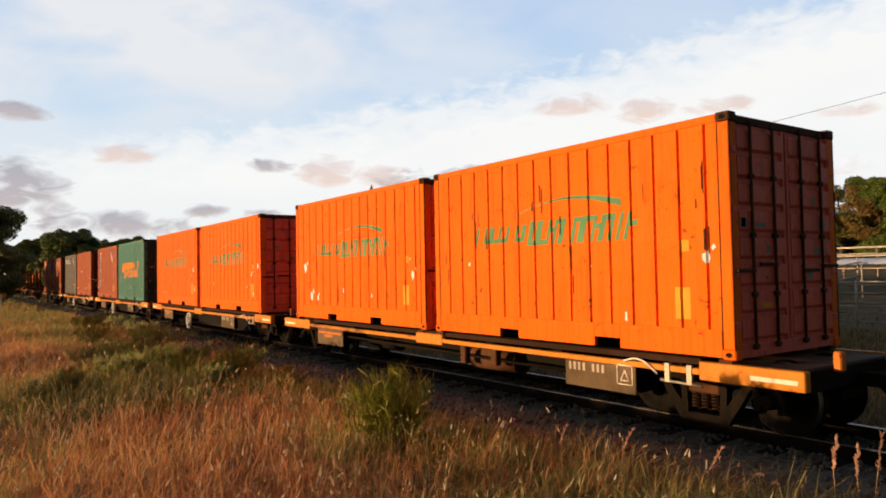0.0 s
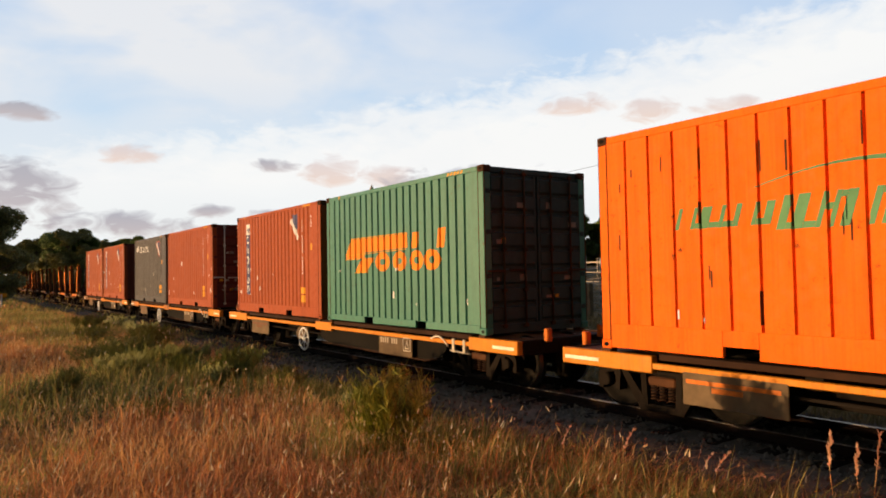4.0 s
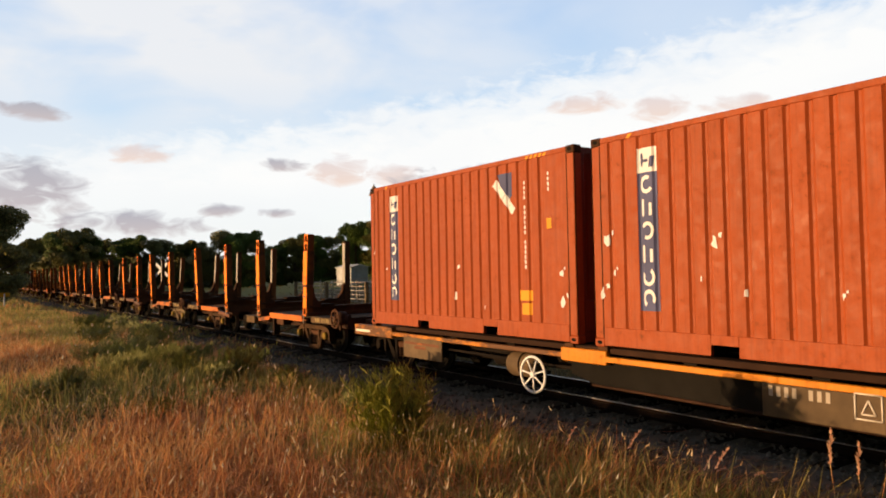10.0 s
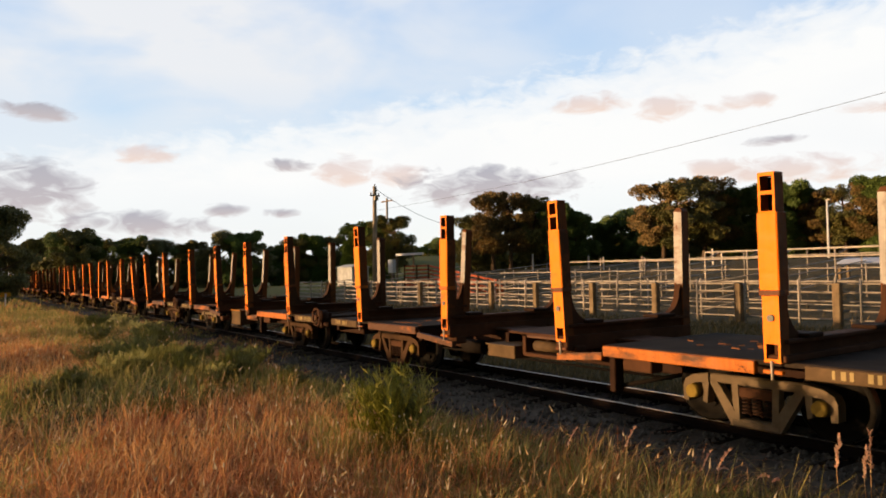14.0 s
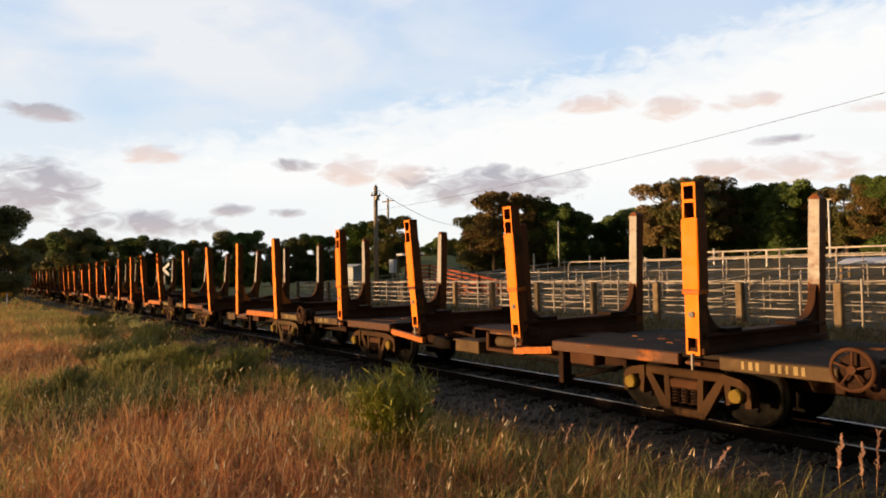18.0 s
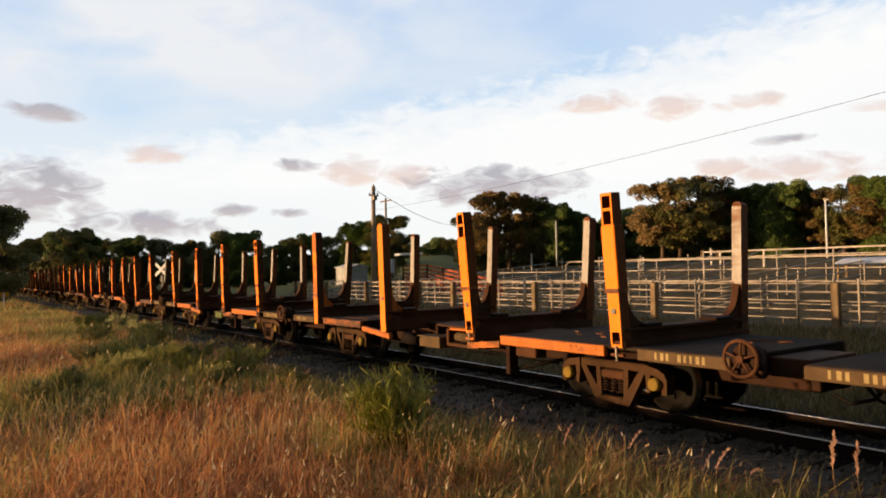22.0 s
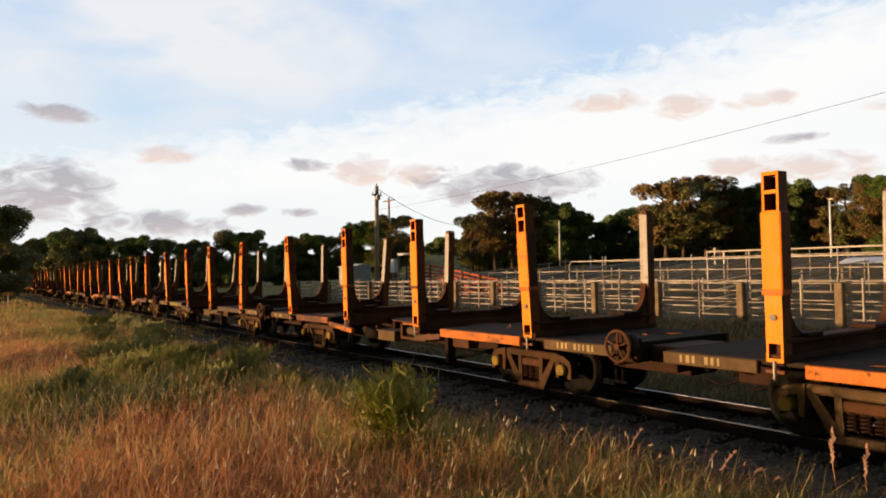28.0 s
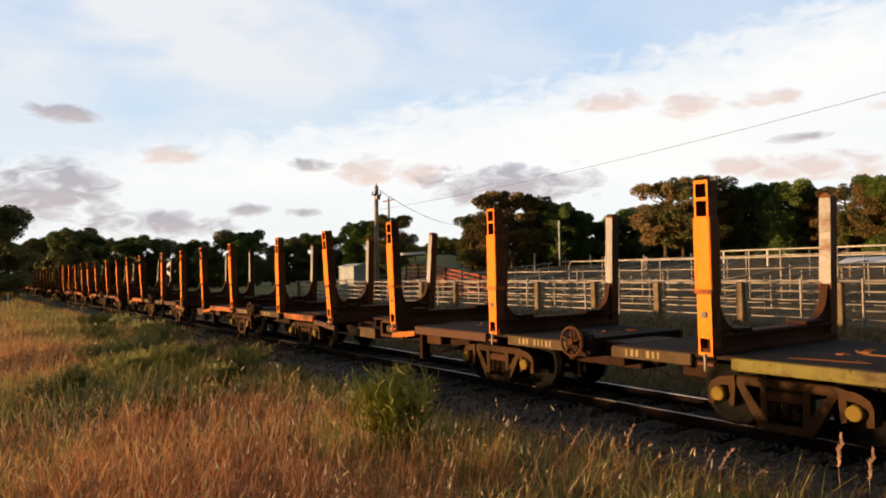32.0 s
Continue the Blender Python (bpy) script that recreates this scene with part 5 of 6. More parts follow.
def make_log_wagon(kinds):
    """Log wagon with four pairs of stakes on a spine between two end decks; x = 0 at the leading pair."""
    wg = thing("log_wagon", "empty rusty-yellow log wagon with upright stakes, rolling on the rails", "wagon", "empty log wagons")
    part("centre_sill", Mesh().box(-10.5, 2.1, -0.30, 0.30, 0.52, 0.925, 0.02), MAT["dark_rust"], wg, "deep dark spine beam")
    part("spine_cap", Mesh().box(-7.18, -2.5, -0.36, 0.36, 0.93, 0.965, 0.008), MAT["rust"], wg, "rusty top flange of the spine")
    for a, b in ((-2.47, 1.62), (-10.85, -7.20)):
        part("deck_plate", Mesh().box(a, b, -1.29, 1.29, 0.93, 0.985, 0.01), MAT["deck"], wg, "worn dark deck plate")
        for e in (a, b - 0.1):
            part("headstock", Mesh().box(e, e + 0.1, -1.2, 1.2, 0.70, 0.928, 0.012), MAT["dark_rust"], wg)
    part("end_frame", Mesh().box(1.62, 2.12, -0.55, 0.55, 0.70, 0.93, 0.015), MAT["rust"], wg, "narrow rusty end frame")
    for side in (-1, 1):
        ya, yb = sorted((side * 1.345, side * 1.26))
        for a, b, mat in ((-2.47, -0.26, "sill"), (0.3, 1.62, "tan_sill"), (-9.07, -7.20, "sill"), (-10.85, -9.6, "tan_sill")):
            part("side_sill", Mesh().box(a, b, ya, yb, 0.83, 0.975, 0.01), MAT[mat], wg, "worn yellow side sill" if mat == "sill" else "dusty tan side sill")
        for x0, count in ((0.58, 9), (-10.6, 7)):
            bars = Mesh()
            for i in range(count):
                if i != 3:
                    x = x0 + i * 0.085
                    bars.box(x, x + (0.03, 0.05, 0.04)[i % 3], side * 1.349 - 0.0015, side * 1.349 + 0.0015, 0.865, 0.955)
            part("faded_lettering", bars, MAT["faded_yellow"], wg, "row of short faded yellow bars")["kind"] = "stuff"
        # hanging brackets inboard of the bogies, with a short box below the sill
        for x, s in ((-2.36, 1),):
            part("hanger", Mesh().box(x - 0.05, x + 0.05, *sorted((side * 1.28, side * 1.10)), 0.36, 0.83, 0.012), MAT["dark_rust"], wg, "hanging steel bracket")
            part("under_box", Mesh().box(*sorted((x + s * 0.15, x + s * 0.62)), *sorted((side * 1.24, side * 1.0)), 0.66, 0.83, 0.015), MAT["rust"], wg, "short steel box below the sill")
            part("hanger_rod", Mesh().tube((x, side * 1.15, 0.42), (x + s * 0.75, side * 0.8, 0.62), 0.03, n=6), MAT["steel"], wg)
        for x, s in ((-3.23, 1), (-6.15, -1)):
            part("stake_bracket", Mesh().box(x - 0.13, x + 0.13, *sorted((side * 1.24, side * 1.0)), 0.72, 0.86, 0.02), MAT["rust"], wg, "rusty bracket below a stake")
            p = [(-2.50, 0.78), (-2.50, 0.88), (-3.36, 0.80), (-3.36, 0.70)] if s > 0 else [(-7.16, 0.88), (-7.16, 0.78), (-6.0, 0.68), (-6.0, 0.78)]
            part("sloping_sill", Mesh().prism(p, "y", *sorted((side * 1.335, side * 1.25))), MAT["sill"], wg, "sloping worn yellow sill under the stake")
    for x, kind in zip((0.0, -3.23, -6.15, -9.38), kinds):
        z0 = 0.985 if x in (0.0, -9.38) else 0.84
        beam = Mesh().box(x - 0.12, x + 0.12, -1.36, 1.50, z0, 1.06, 0.01).box(x - 0.04, x + 0.04, -1.3, 1.45, 1.06, 1.18).box(x - 0.12, x + 0.12, -1.30, 1.45, 1.18, 1.225, 0.008)
        part("cross_beam", beam, MAT["brown_beam"], wg, "heavy rusty cross beam between stakes")
        for side in (-1, 1):
            part("beam_cap", Mesh().box(x - 0.15, x + 0.15, *sorted((side * 0.62, side * 0.95 if side < 0 else 1.08)), 1.226, 1.275, 0.012), MAT["dark_rust"], wg)
            stake(wg, x, side, kind if side < 0 else "plain")
    spoked_wheel(wg, 1.8, -1.42, 0.99, 0.20, MAT["rust"], 5, "rusty spoked handbrake wheel")
    part("handbrake_drum", Mesh().tube((1.8, -1.36, 1.0), (1.8, -1.16, 1.0), 0.15, n=16), MAT["dark_rust"], wg)
    part("drum_bracket", Mesh().box(1.55, 1.9, -1.16, -1.05, 0.75, 1.08, 0.015), MAT["dark_rust"], wg)
    # small platform, tool box and air tank at mid wagon
    part("platform", Mesh().prism([(-5.2, -0.55), (-5.05, -0.82), (-4.5, -0.88), (-3.68, -0.88), (-3.68, 0.88), (-4.5, 0.88), (-5.05, 0.82), (-5.2, 0.55)], "z", 0.968, 1.0), MAT["rust"], wg, "small rusty mid platform")
    part("platform_edge", Mesh().box(-4.5, -3.68, -0.90, -0.86, 0.92, 0.967, 0.006), MAT["sill"], wg, "worn yellow platform edge")
    box = part("tool_box", Mesh().box(-5.47, -4.76, -0.95, -0.45, 0.55, 0.75, 0.012), MAT["tan_sill"], wg, "dusty tan steel box under the frame")
    part("lid", Mesh().box(-5.50, -4.73, -0.98, -0.43, 0.751, 0.77, 0.005), MAT["panel"], box, "pale lid edge")
    part("box_hanger", Mesh().box(-5.4, -5.32, -0.6, -0.3, 0.77, 0.93), MAT["dark_rust"], wg)
    part("air_reservoir", Mesh().tube((-4.4, -0.78, 0.79), (-3.84, -0.78, 0.79), 0.085, n=14), MAT["tan_sill"], wg, "small dusty air tank")
    part("tank_shelf", Mesh().box(-4.55, -3.6, -0.92, -0.5, 0.62, 0.68, 0.01), MAT["rust"], wg, "rusty shelf under the tank")
    part("tank_bracket", Mesh().box(-4.66, -4.58, -0.86, -0.4, 0.62, 0.94, 0.01), MAT["rust"], wg)
    part("tank_bracket", Mesh().box(-3.62, -3.54, -0.86, -0.4, 0.62, 0.94, 0.01), MAT["rust"], wg)
    gd = random.Random(77)
    chips = Mesh()
    for i in range(44):
        cx, cy = ((-0.9, 0.3), (-1.6, -0.4), (-8.3, 0.2), (-7.8, -0.5), (0.9, 0.5))[i % 5]
        x, y, t, q = cx + gd.gauss(0, 0.32), max(-1.15, min(1.15, cy + gd.gauss(0, 0.3))), gd.gauss(0.25, 0.5), gd.uniform(0.02, 0.07) if i % 14 else gd.uniform(0.2, 0.45)
        u, v = Vector((math.cos(t), math.sin(t), 0)) * q, Vector((-math.sin(t), math.cos(t), 0)) * gd.uniform(0.006, 0.016)
        c = Vector((x, y, 0.983))
        up = Vector((0, 0, gd.uniform(0.006, 0.022)))
        chips.add([c - u - v, c + u - v, c + u + v, c - u + v, c + up - u * 0.8, c + up + u * 0.8], [(0, 1, 5, 4), (2, 3, 4, 5), (0, 4, 3), (1, 2, 5)])
    part("bark_litter", chips, MAT["scrap"], wg, "loose bark and splinters on the deck")["kind"] = "stuff"
    part("brake_cylinder", Mesh().tube((-6.7, -0.5, 0.6), (-6.1, -0.5, 0.6), 0.13, n=14), MAT["steel"], wg)
    part("brake_rod", Mesh().tube((-7.6, -0.5, 0.5), (-2.0, -0.5, 0.5), 0.02, n=6), MAT["steel"], wg)
    bogie_parts(wg, -0.55, half=0.79)
    bogie_parts(wg, -8.72, half=0.79)
    coupler(wg, 2.15, 1)
    coupler(wg, -10.6, -1)
    return wg


def place(ob, behind, z):
    ob.matrix_basis = pose(START - behind, YC, z)
    MOVERS.append((ob, behind, z))
    return ob


O, E_ = MAT["orange"], MAT["orange_end"]
R, RE = MAT["redbrown"], MAT["redbrown_end"]
GAP = 0.33
PITCH = 15.0
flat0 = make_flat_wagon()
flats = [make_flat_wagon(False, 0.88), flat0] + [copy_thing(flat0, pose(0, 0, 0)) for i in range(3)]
for i, fl in enumerate(flats):
    place(fl, i * PITCH, 0)
LOADS = [
    (0, 0, make_container("bright orange ribbed container with teal mark on a flat wagon", O, E_, "wide", ORANGE_MARKS(1), 1, True)),
    (0, 1, make_container("bright orange ribbed container with teal mark and white scuffs", O, E_, "wide", ORANGE_MARKS(2), 2, True)),
    (1, 0, make_container("bright orange ribbed container with red doors", O, E_, "wide", ORANGE_MARKS(3), 3, True)),
    (1, 1, make_container("sun-faded red-orange ribbed container with yellow labels", MAT["orange_red"], E_, "wide", ORANGE_MARKS(4), 4, True)),
    (2, 0, make_container("green ribbed container with large orange mark", MAT["green"], MAT["green_end_shade"], "close", green_marks(), 5, True)),
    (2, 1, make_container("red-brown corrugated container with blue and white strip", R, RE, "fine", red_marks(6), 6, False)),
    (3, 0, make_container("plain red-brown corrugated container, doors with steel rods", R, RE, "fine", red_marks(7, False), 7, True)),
    (3, 1, make_container("slate-grey corrugated container with white marks", MAT["grey"], MAT["grey"], "fine", grey_marks(), 8, False)),
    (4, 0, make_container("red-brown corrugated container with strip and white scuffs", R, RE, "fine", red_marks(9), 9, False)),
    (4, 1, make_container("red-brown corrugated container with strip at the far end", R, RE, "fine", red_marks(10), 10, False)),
]
for i, k, box in LOADS:
    place(box, i * PITCH + k * (L + GAP), FLOOR)

LOG_START, LOG_PITCH, LOGS = 75.61, 13.31, 32
log_a = make_log_wagon(("pierced",) * 4)
log_b = make_log_wagon(("plain",) * 4)
log_c = make_log_wagon(("pierced", "pierced", "plain", "plain"))
KIND = {0: log_a, 4: log_b, 5: log_c}
logs = []
# wagon, pair: how many degrees the near and the far stake lean outwards
LEANS = {(0, 0): (-1.5, 1.0), (0, 1): (0.2, 0.3), (0, 2): (0.6, 1.0), (1, 0): (1.0, 1.5), (1, 1): (1.4, 3.9), (1, 2): (0.2, 2.5), (2, 0): (1.2, 1.0), (2, 1): (0.8, 0.6), (2, 2): (1.2, 1.0), (3, 0): (2.0, 4.6), (3, 1): (3.8, 3.5),
         (4, 0): (1.5, 0.2), (4, 1): (-0.8, 1.0), (5, 0): (3.4, 4.0), (5, 1): (3.5, 5.0), (6, 0): (2.0, 5.0), (6, 1): (0.8, 0.4), (9, 1): (1.6, 1.6), (9, 2): (1.6, 2.0)}
lean = random.Random(3)
for i in range(LOGS):
    ob = KIND.get(i) or copy_thing(log_b if i in (14, 22) else log_a, pose(0, 0, 0))
    for c in ob.children:
        if c.name.startswith("stake"):
            near_side = c.data.materials[0] is MAT["stake"]
            yf = -1.29 if near_side else 1.44
            pair = round(-c.location.x / 3.1)
            usual = lean.gauss(1.4, 1.0) if near_side else lean.gauss(2.6, 1.6)
            out = LEANS.get((i, pair), (usual, usual))[0 if near_side else 1]
            c.matrix_basis = pose(c.location.x, yf, 1.0, out if near_side else -out, lean.gauss(0, 0.9), 0) @ pose(0, -yf, -1.0)
    place(ob, LOG_START + i * LOG_PITCH, 0)
    logs.append(ob)
# all but the first have rusted sills; the tenth is mossy
for i, ob in enumerate(logs):
    if i:
        for c in ob.children:
            if c.name.startswith(("side_sill", "sloping_sill", "platform_edge")) and c.data.materials[0] is MAT["sill"]:
                c.data = c.data.copy()
                c.data.materials[0] = MAT["olive_sill" if i == 9 else "old_sill"]
                c["label"] = "mossy olive side sill" if i == 9 else "rusted side sill with scraps of yellow paint"
# the third carries a larger box with a bright lid
for c in logs[2].children:
    if c.name.startswith("tool_box"):
        c.data = Mesh().box(-5.93, -5.05, -0.97, -0.40, 0.42, 0.87, 0.015).data("tool_box", MAT["tan_sill"])
        c["label"] = "large olive-brown steel box under the frame"
        for d in c.children:
            d.data = Mesh().box(-5.95, -5.03, -1.0, -0.38, 0.871, 0.90, 0.006).data("lid", MAT["yellow"])
            d["label"] = "worn yellow lid"
# one tool box is green
for c in logs[6].children:
    if c.name.startswith("tool_box"):
        c.data = c.data.copy()
        c.data.materials[0] = steel_paint("olive_green_paint", (0.075, 0.105, 0.02), amount=0.5)
        c["label"] = "green painted steel box under the frame"
# some bogies are pale with dust
for i, front in ((1, True), (2, False), (4, True), (7, False)):
    for c in logs[i].children:
        if c.name.startswith("side_frame") and (c.location.x > -5) == front:
            c.data = c.data.copy()
            c.data.materials[0] = MAT["pale_frame" if i < 3 else "tan_sill"]
            c["label"] = "pale dusty cast steel side frame"
for i, ob in enumerate(flats + logs):
    if i < 16:
        for c in ob.children:
            if c.name.startswith("wheelset"):
                WHEELS.append(c)

# ---- trees ----
def leaf_material(name, c0, c1):
    n = Nodes(name)
    col = n.ramp(n.island(), (0.0, c0), (1.0, c1))
    col = n.mix(n.ramp(n.noise(0.35, 3), (0.4, 0.0), (0.7, 0.5)), col, tuple(x * 0.5 for x in c0))
    return n.done(col, 0.6, spec=0.2)


LEAF = [leaf_material("gum_leaf", (0.075, 0.082, 0.026), (0.25, 0.225, 0.07)), leaf_material("green_leaf", (0.05, 0.085, 0.022), (0.18, 0.25, 0.06)),
        leaf_material("brown_leaf", (0.09, 0.078, 0.029), (0.34, 0.215, 0.08)), leaf_material("weed_patch_leaf", (0.10, 0.115, 0.03), (0.30, 0.30, 0.085)), leaf_material("weed_leaf", (0.08, 0.105, 0.022), (0.52, 0.50, 0.105))]


def leaf_cloud(centres, radius, count, size, g, flat=0.75):
    """Many small leaf clumps gathered round the centres."""
    m = Mesh()
    for i in range(count):
        t = centres[g.randrange(len(centres))]
        d = Vector((g.gauss(0, 1), g.gauss(0, 1), g.gauss(0.25, 1))).normalized() * radius * (0.35 + 0.75 * g.random() ** 0.6)
        c = t + Vector((d.x, d.y, d.z * flat))
        u = Vector((g.uniform(-1, 1), g.uniform(-1, 1), g.uniform(-1, 1))).normalized()
        w_ = u.orthogonal().normalized()
        s = size * g.uniform(0.5, 1.35)
        m.add([c - u * s, c + w_ * s * 0.6, c + u * s, c - w_ * s * 0.6], [(0, 1, 2, 3)])
    return m


def make_tree(label, wide, leaf, seed, leaves=11000, low=0.2, puffs=24, gap=0.0):
    """A tree ten metres high: tapered trunk, limbs to separate leafy puffs inside an uneven envelope."""
    g = random.Random(seed)
    tree = thing("tree", label, "tree", "trees round the paddock")
    wood = Mesh()
    fork = Vector((g.uniform(-0.3, 0.3), g.uniform(-0.3, 0.3), 10 * low + 0.8))
    wood.tube((0, 0, -0.5), fork * 0.5, 0.30, 0.24, 8, False)
    wood.tube(fork * 0.5, fork, 0.24, 0.2, 8, False)
    top = Vector((g.uniform(-0.6, 0.6), g.uniform(-0.6, 0.6), 8.2))
    wood.tube(fork, fork.lerp(top, 0.5), 0.2, 0.13, 7, False)
    wood.tube(fork.lerp(top, 0.5), top, 0.13, 0.05, 7, False)
    centres = [top]
    lobes = [g.uniform(0, 6.28) for i in range(3)]
    while len(centres) < puffs:
        t = g.random()
        z = 10 * (low + (0.88 - low) * t)
        a = g.uniform(0, 6.28)
        reach = wide * 3.4 * (1 - 0.75 * abs(t - 0.42) ** 1.3) * (0.75 + 0.35 * math.cos(a - lobes[0]) + 0.2 * math.cos(2 * a - lobes[1]))
        c = Vector((math.cos(a), math.sin(a), 0)) * reach * g.random() ** 0.45 + Vector((0, 0, z))
        if gap and min((c - o).length for o in centres) < gap:
            continue
        centres.append(c)
        root = fork.lerp(top, max(0.0, min(0.9, (z - fork.z) / (top.z - fork.z) - 0.25)))
        bend = root.lerp(c, 0.5) + Vector((0, 0, -0.25))
        wood.tube(root, bend, 0.09, 0.06, 5, False)
        wood.tube(bend, c, 0.06, 0.025, 5, False)
    part("trunk", wood, MAT["bark"], tree, "grey-brown bark")
    crown = Mesh()
    for c in centres:
        for k in range(5):
            r = g.uniform(0.3, 1.0) * (0.85 + 0.3 * wide) * (0.82 if gap else 1.0)
            o = c + Vector((g.uniform(-1, 1), g.uniform(-1, 1), g.uniform(-0.7, 0.7)))
            o.z = max(o.z, 10 * low)
            one = leaf_cloud([o], r, int(leaves / puffs * r * r * 1.5), 0.115, g, 0.7)
            crown.add(one.v, one.f)
    part("crown", crown, leaf, tree, "uneven leafy crown")
    return tree


def ground_z(x, y):
    return float(height(x, y))


TREES = [make_tree("tall gum tree with open brown-green crown", 0.95, LEAF[2], 1, 9000, 0.26, 22, 1.35), make_tree("dark gum tree with spreading uneven crown", 1.1, LEAF[0], 2, 10000, 0.22, 24, 1.25),
         make_tree("leafy green tree with dense crown", 0.9, LEAF[1], 3, 12000, 0.12, 26), make_tree("broad dark green tree, crown near the ground", 1.15, LEAF[0], 4, 13000, 0.08, 30),
         make_tree("bushy green tree with very low crown", 1.0, LEAF[1], 5, 13000, 0.06, 30)]

# x, y, kind, height
# those with y below 0: unseen trees added to shade the far train
SPOTS = [(-71, 2.3, 3, 8.6), (-78, 0.0, 4, 8.6), (-86, -1.5, 3, 9.5), (-94, -0.5, 4, 9.0), (-104, -2.0, 1, 10.0), (-116, -1.0, 3, 9.5), (-130, -1.5, 4, 10.0), (-146, -1.0, 3, 10.0), (-178, 15, 3, 12), (-200, 17, 1, 12.5), (-230, 17, 3, 13), (-155, 17, 4, 12.3), (-153, 19, 1, 13.1), (-157, 22, 4, 12.1), (-166, 25, 3, 10.7), (-163, 28, 1, 11.6), (-161, 31, 4, 11.8), (-158, 35, 3, 11.0),
         (-155, 40, 4, 9.9), (-153, 42, 1, 10.8), (-140, 43, 3, 11.9), (-138, 47, 4, 11.8), (-136, 49, 1, 9.4), (-143, 57, 4, 9.5), (-141, 60, 3, 10.6)]
MORE_SPOTS = [(-138, 63.5, 4, 11.4), (-136, 67, 1, 11.1), (-98, 51.5, 2, 9.4), (-96, 54, 4, 9.8), (-90, 53.6, 1, 10.1), (-136, 84, 3, 9.0), (-142, 93, 4, 9.2), (-140, 96, 2, 10.8),
              (-122, 87, 3, 8.2), (-75.7, 57.2, 3, 8.0), (-71.5, 57.8, 0, 10.4), (-70.2, 59.6, 0, 11.0), (-70, 63.4, 1, 10.3), (-70.5, 66.4, 1, 8.0), (-66.5, 65.1, 2, 8.6), (-66.7, 68.3, 4, 8.1),
              (-68.3, 73.1, 4, 6.7), (-68.2, 76.7, 2, 7.5), (-66.6, 78.8, 4, 8.8), (-62.7, 77.5, 2, 7.7)]
RIGHT_SPOTS = [(-56.2, 72.7, 0, 10.8), (-55, 74.5, 1, 11.3), (-54.5, 78.5, 0, 12.0), (-54.7, 81.9, 1, 10.4), (-52.1, 82.1, 2, 9.4), (-50.6, 84.2, 4, 9.5), (-48.3, 84.1, 2, 9.8),
               (-47, 85.8, 4, 10.0), (-46.9, 89.6, 2, 8.8), (-43.7, 87.1, 0, 8.8), (-41.2, 87.2, 1, 9.3), (-38.7, 87.3, 0, 9.7), (-36.5, 87, 4, 9.8), (-34.8, 89.4, 1, 9.8), (-32, 89, 0, 9.8), (-26, 92, 3, 9.5)]
used = set()
spin = random.Random(8)
for x, y, k, h in SPOTS + MORE_SPOTS + RIGHT_SPOTS:
    f = h / 10.0
    m = pose(x, y, ground_z(x, y), 0, 0, spin.uniform(0, 360)) @ Matrix.Diagonal((f, f, f, 1))
    if k in used:
        ob = copy_thing(TREES[k], pose(0, 0, 0))
    else:
        ob = TREES[k]
        used.add(k)
    ob.matrix_basis = m
# a low dark hedge of undergrowth behind the trees
under = random.Random(12)
hc = []
for i in range(170):
    t = i / 169
    a = radians(YAW + 33 - 68 * t)
    d = 165 + under.uniform(-8, 8) if t < 0.52 else 112 + under.uniform(-5, 5)
    x, y = -math.sin(a) * d, math.cos(a) * d
    if y > 16:
        for k in range(3):
            hc.append(Vector((x + under.uniform(-2, 2), y + under.uniform(-2, 2), ground_z(x, y) + under.uniform(0.3, 5.5 if t < 0.52 else 4.6))))
tagged(new("far_woods", leaf_cloud(hc, 1.8, 34000, 0.55, under).data("far_woods", LEAF[0])), "dark undergrowth and far woods behind the paddock", "woods", kind="stuff")


# ---- stock yards beyond the line ----
def pipe(m, a, b, r=0.036):
    m.tube(a, b, r, n=6)
    return m


def yard_fence(label, x0, x1, y, posts, rails, uprights, post_mat, top, y1=None):
    """A straight run of stockyard fence on the sloping ground; rails: heights over the ground."""
    fence = thing("stockyard_fence", label, "fence", "stockyard fences", m=pose((x0 + x1) / 2, y, ground_z((x0 + x1) / 2, y)))
    cx, cz = (x0 + x1) / 2, ground_z((x0 + x1) / 2, y)
    for x in posts:
        part("post", Mesh().box(x - cx - 0.15, x - cx + 0.15, -0.56, -0.28, -0.5, top - 0.04, 0.03), post_mat, fence, "thick timber post")
    for z in rails:
        part("rail", pipe(Mesh(), (x0 - cx, -0.16, z), (x1 - cx, -0.16, z + 0.02)), MAT["pipe"], fence, "grey pipe rail")
    for x in uprights:
        part("upright", pipe(Mesh(), (x - cx, -0.22, -0.3), (x - cx, -0.22, top + 0.12), 0.045), MAT["pipe"], fence, "steel upright")
    return fence


yard_fence("long stockyard fence of thick timber posts and pipe rails", -65, 4, 28.0, [-64.9, -58, -50.5, -42.6, -38.4, -34.4, -30.3, -25.9, -21.85, -17.5, -13.4, -9.3, -5.3, -1.3],
           (0.28, 0.62, 0.98, 1.34, 1.66), [-62 + i * 2.35 for i in range(27)], MAT["timber"], 1.75)
for k, (x0, x1, y, n) in enumerate(((-62, 2, 33.0, 18), (-56, 4, 39.5, 14), (-48, 8, 47.0, 12))):
    yard_fence("inner pipe-rail stockyard fence" if k % 2 else "grey pipe stockyard fence on rising ground", x0, x1, y, [], ((0.45, 1.0, 1.5), (0.8, 1.5), (1.4,))[k], [x0 + 0.5 + i * (x1 - x0 - 1) / n for i in range(n + 1)], MAT["timber"], 1.6)
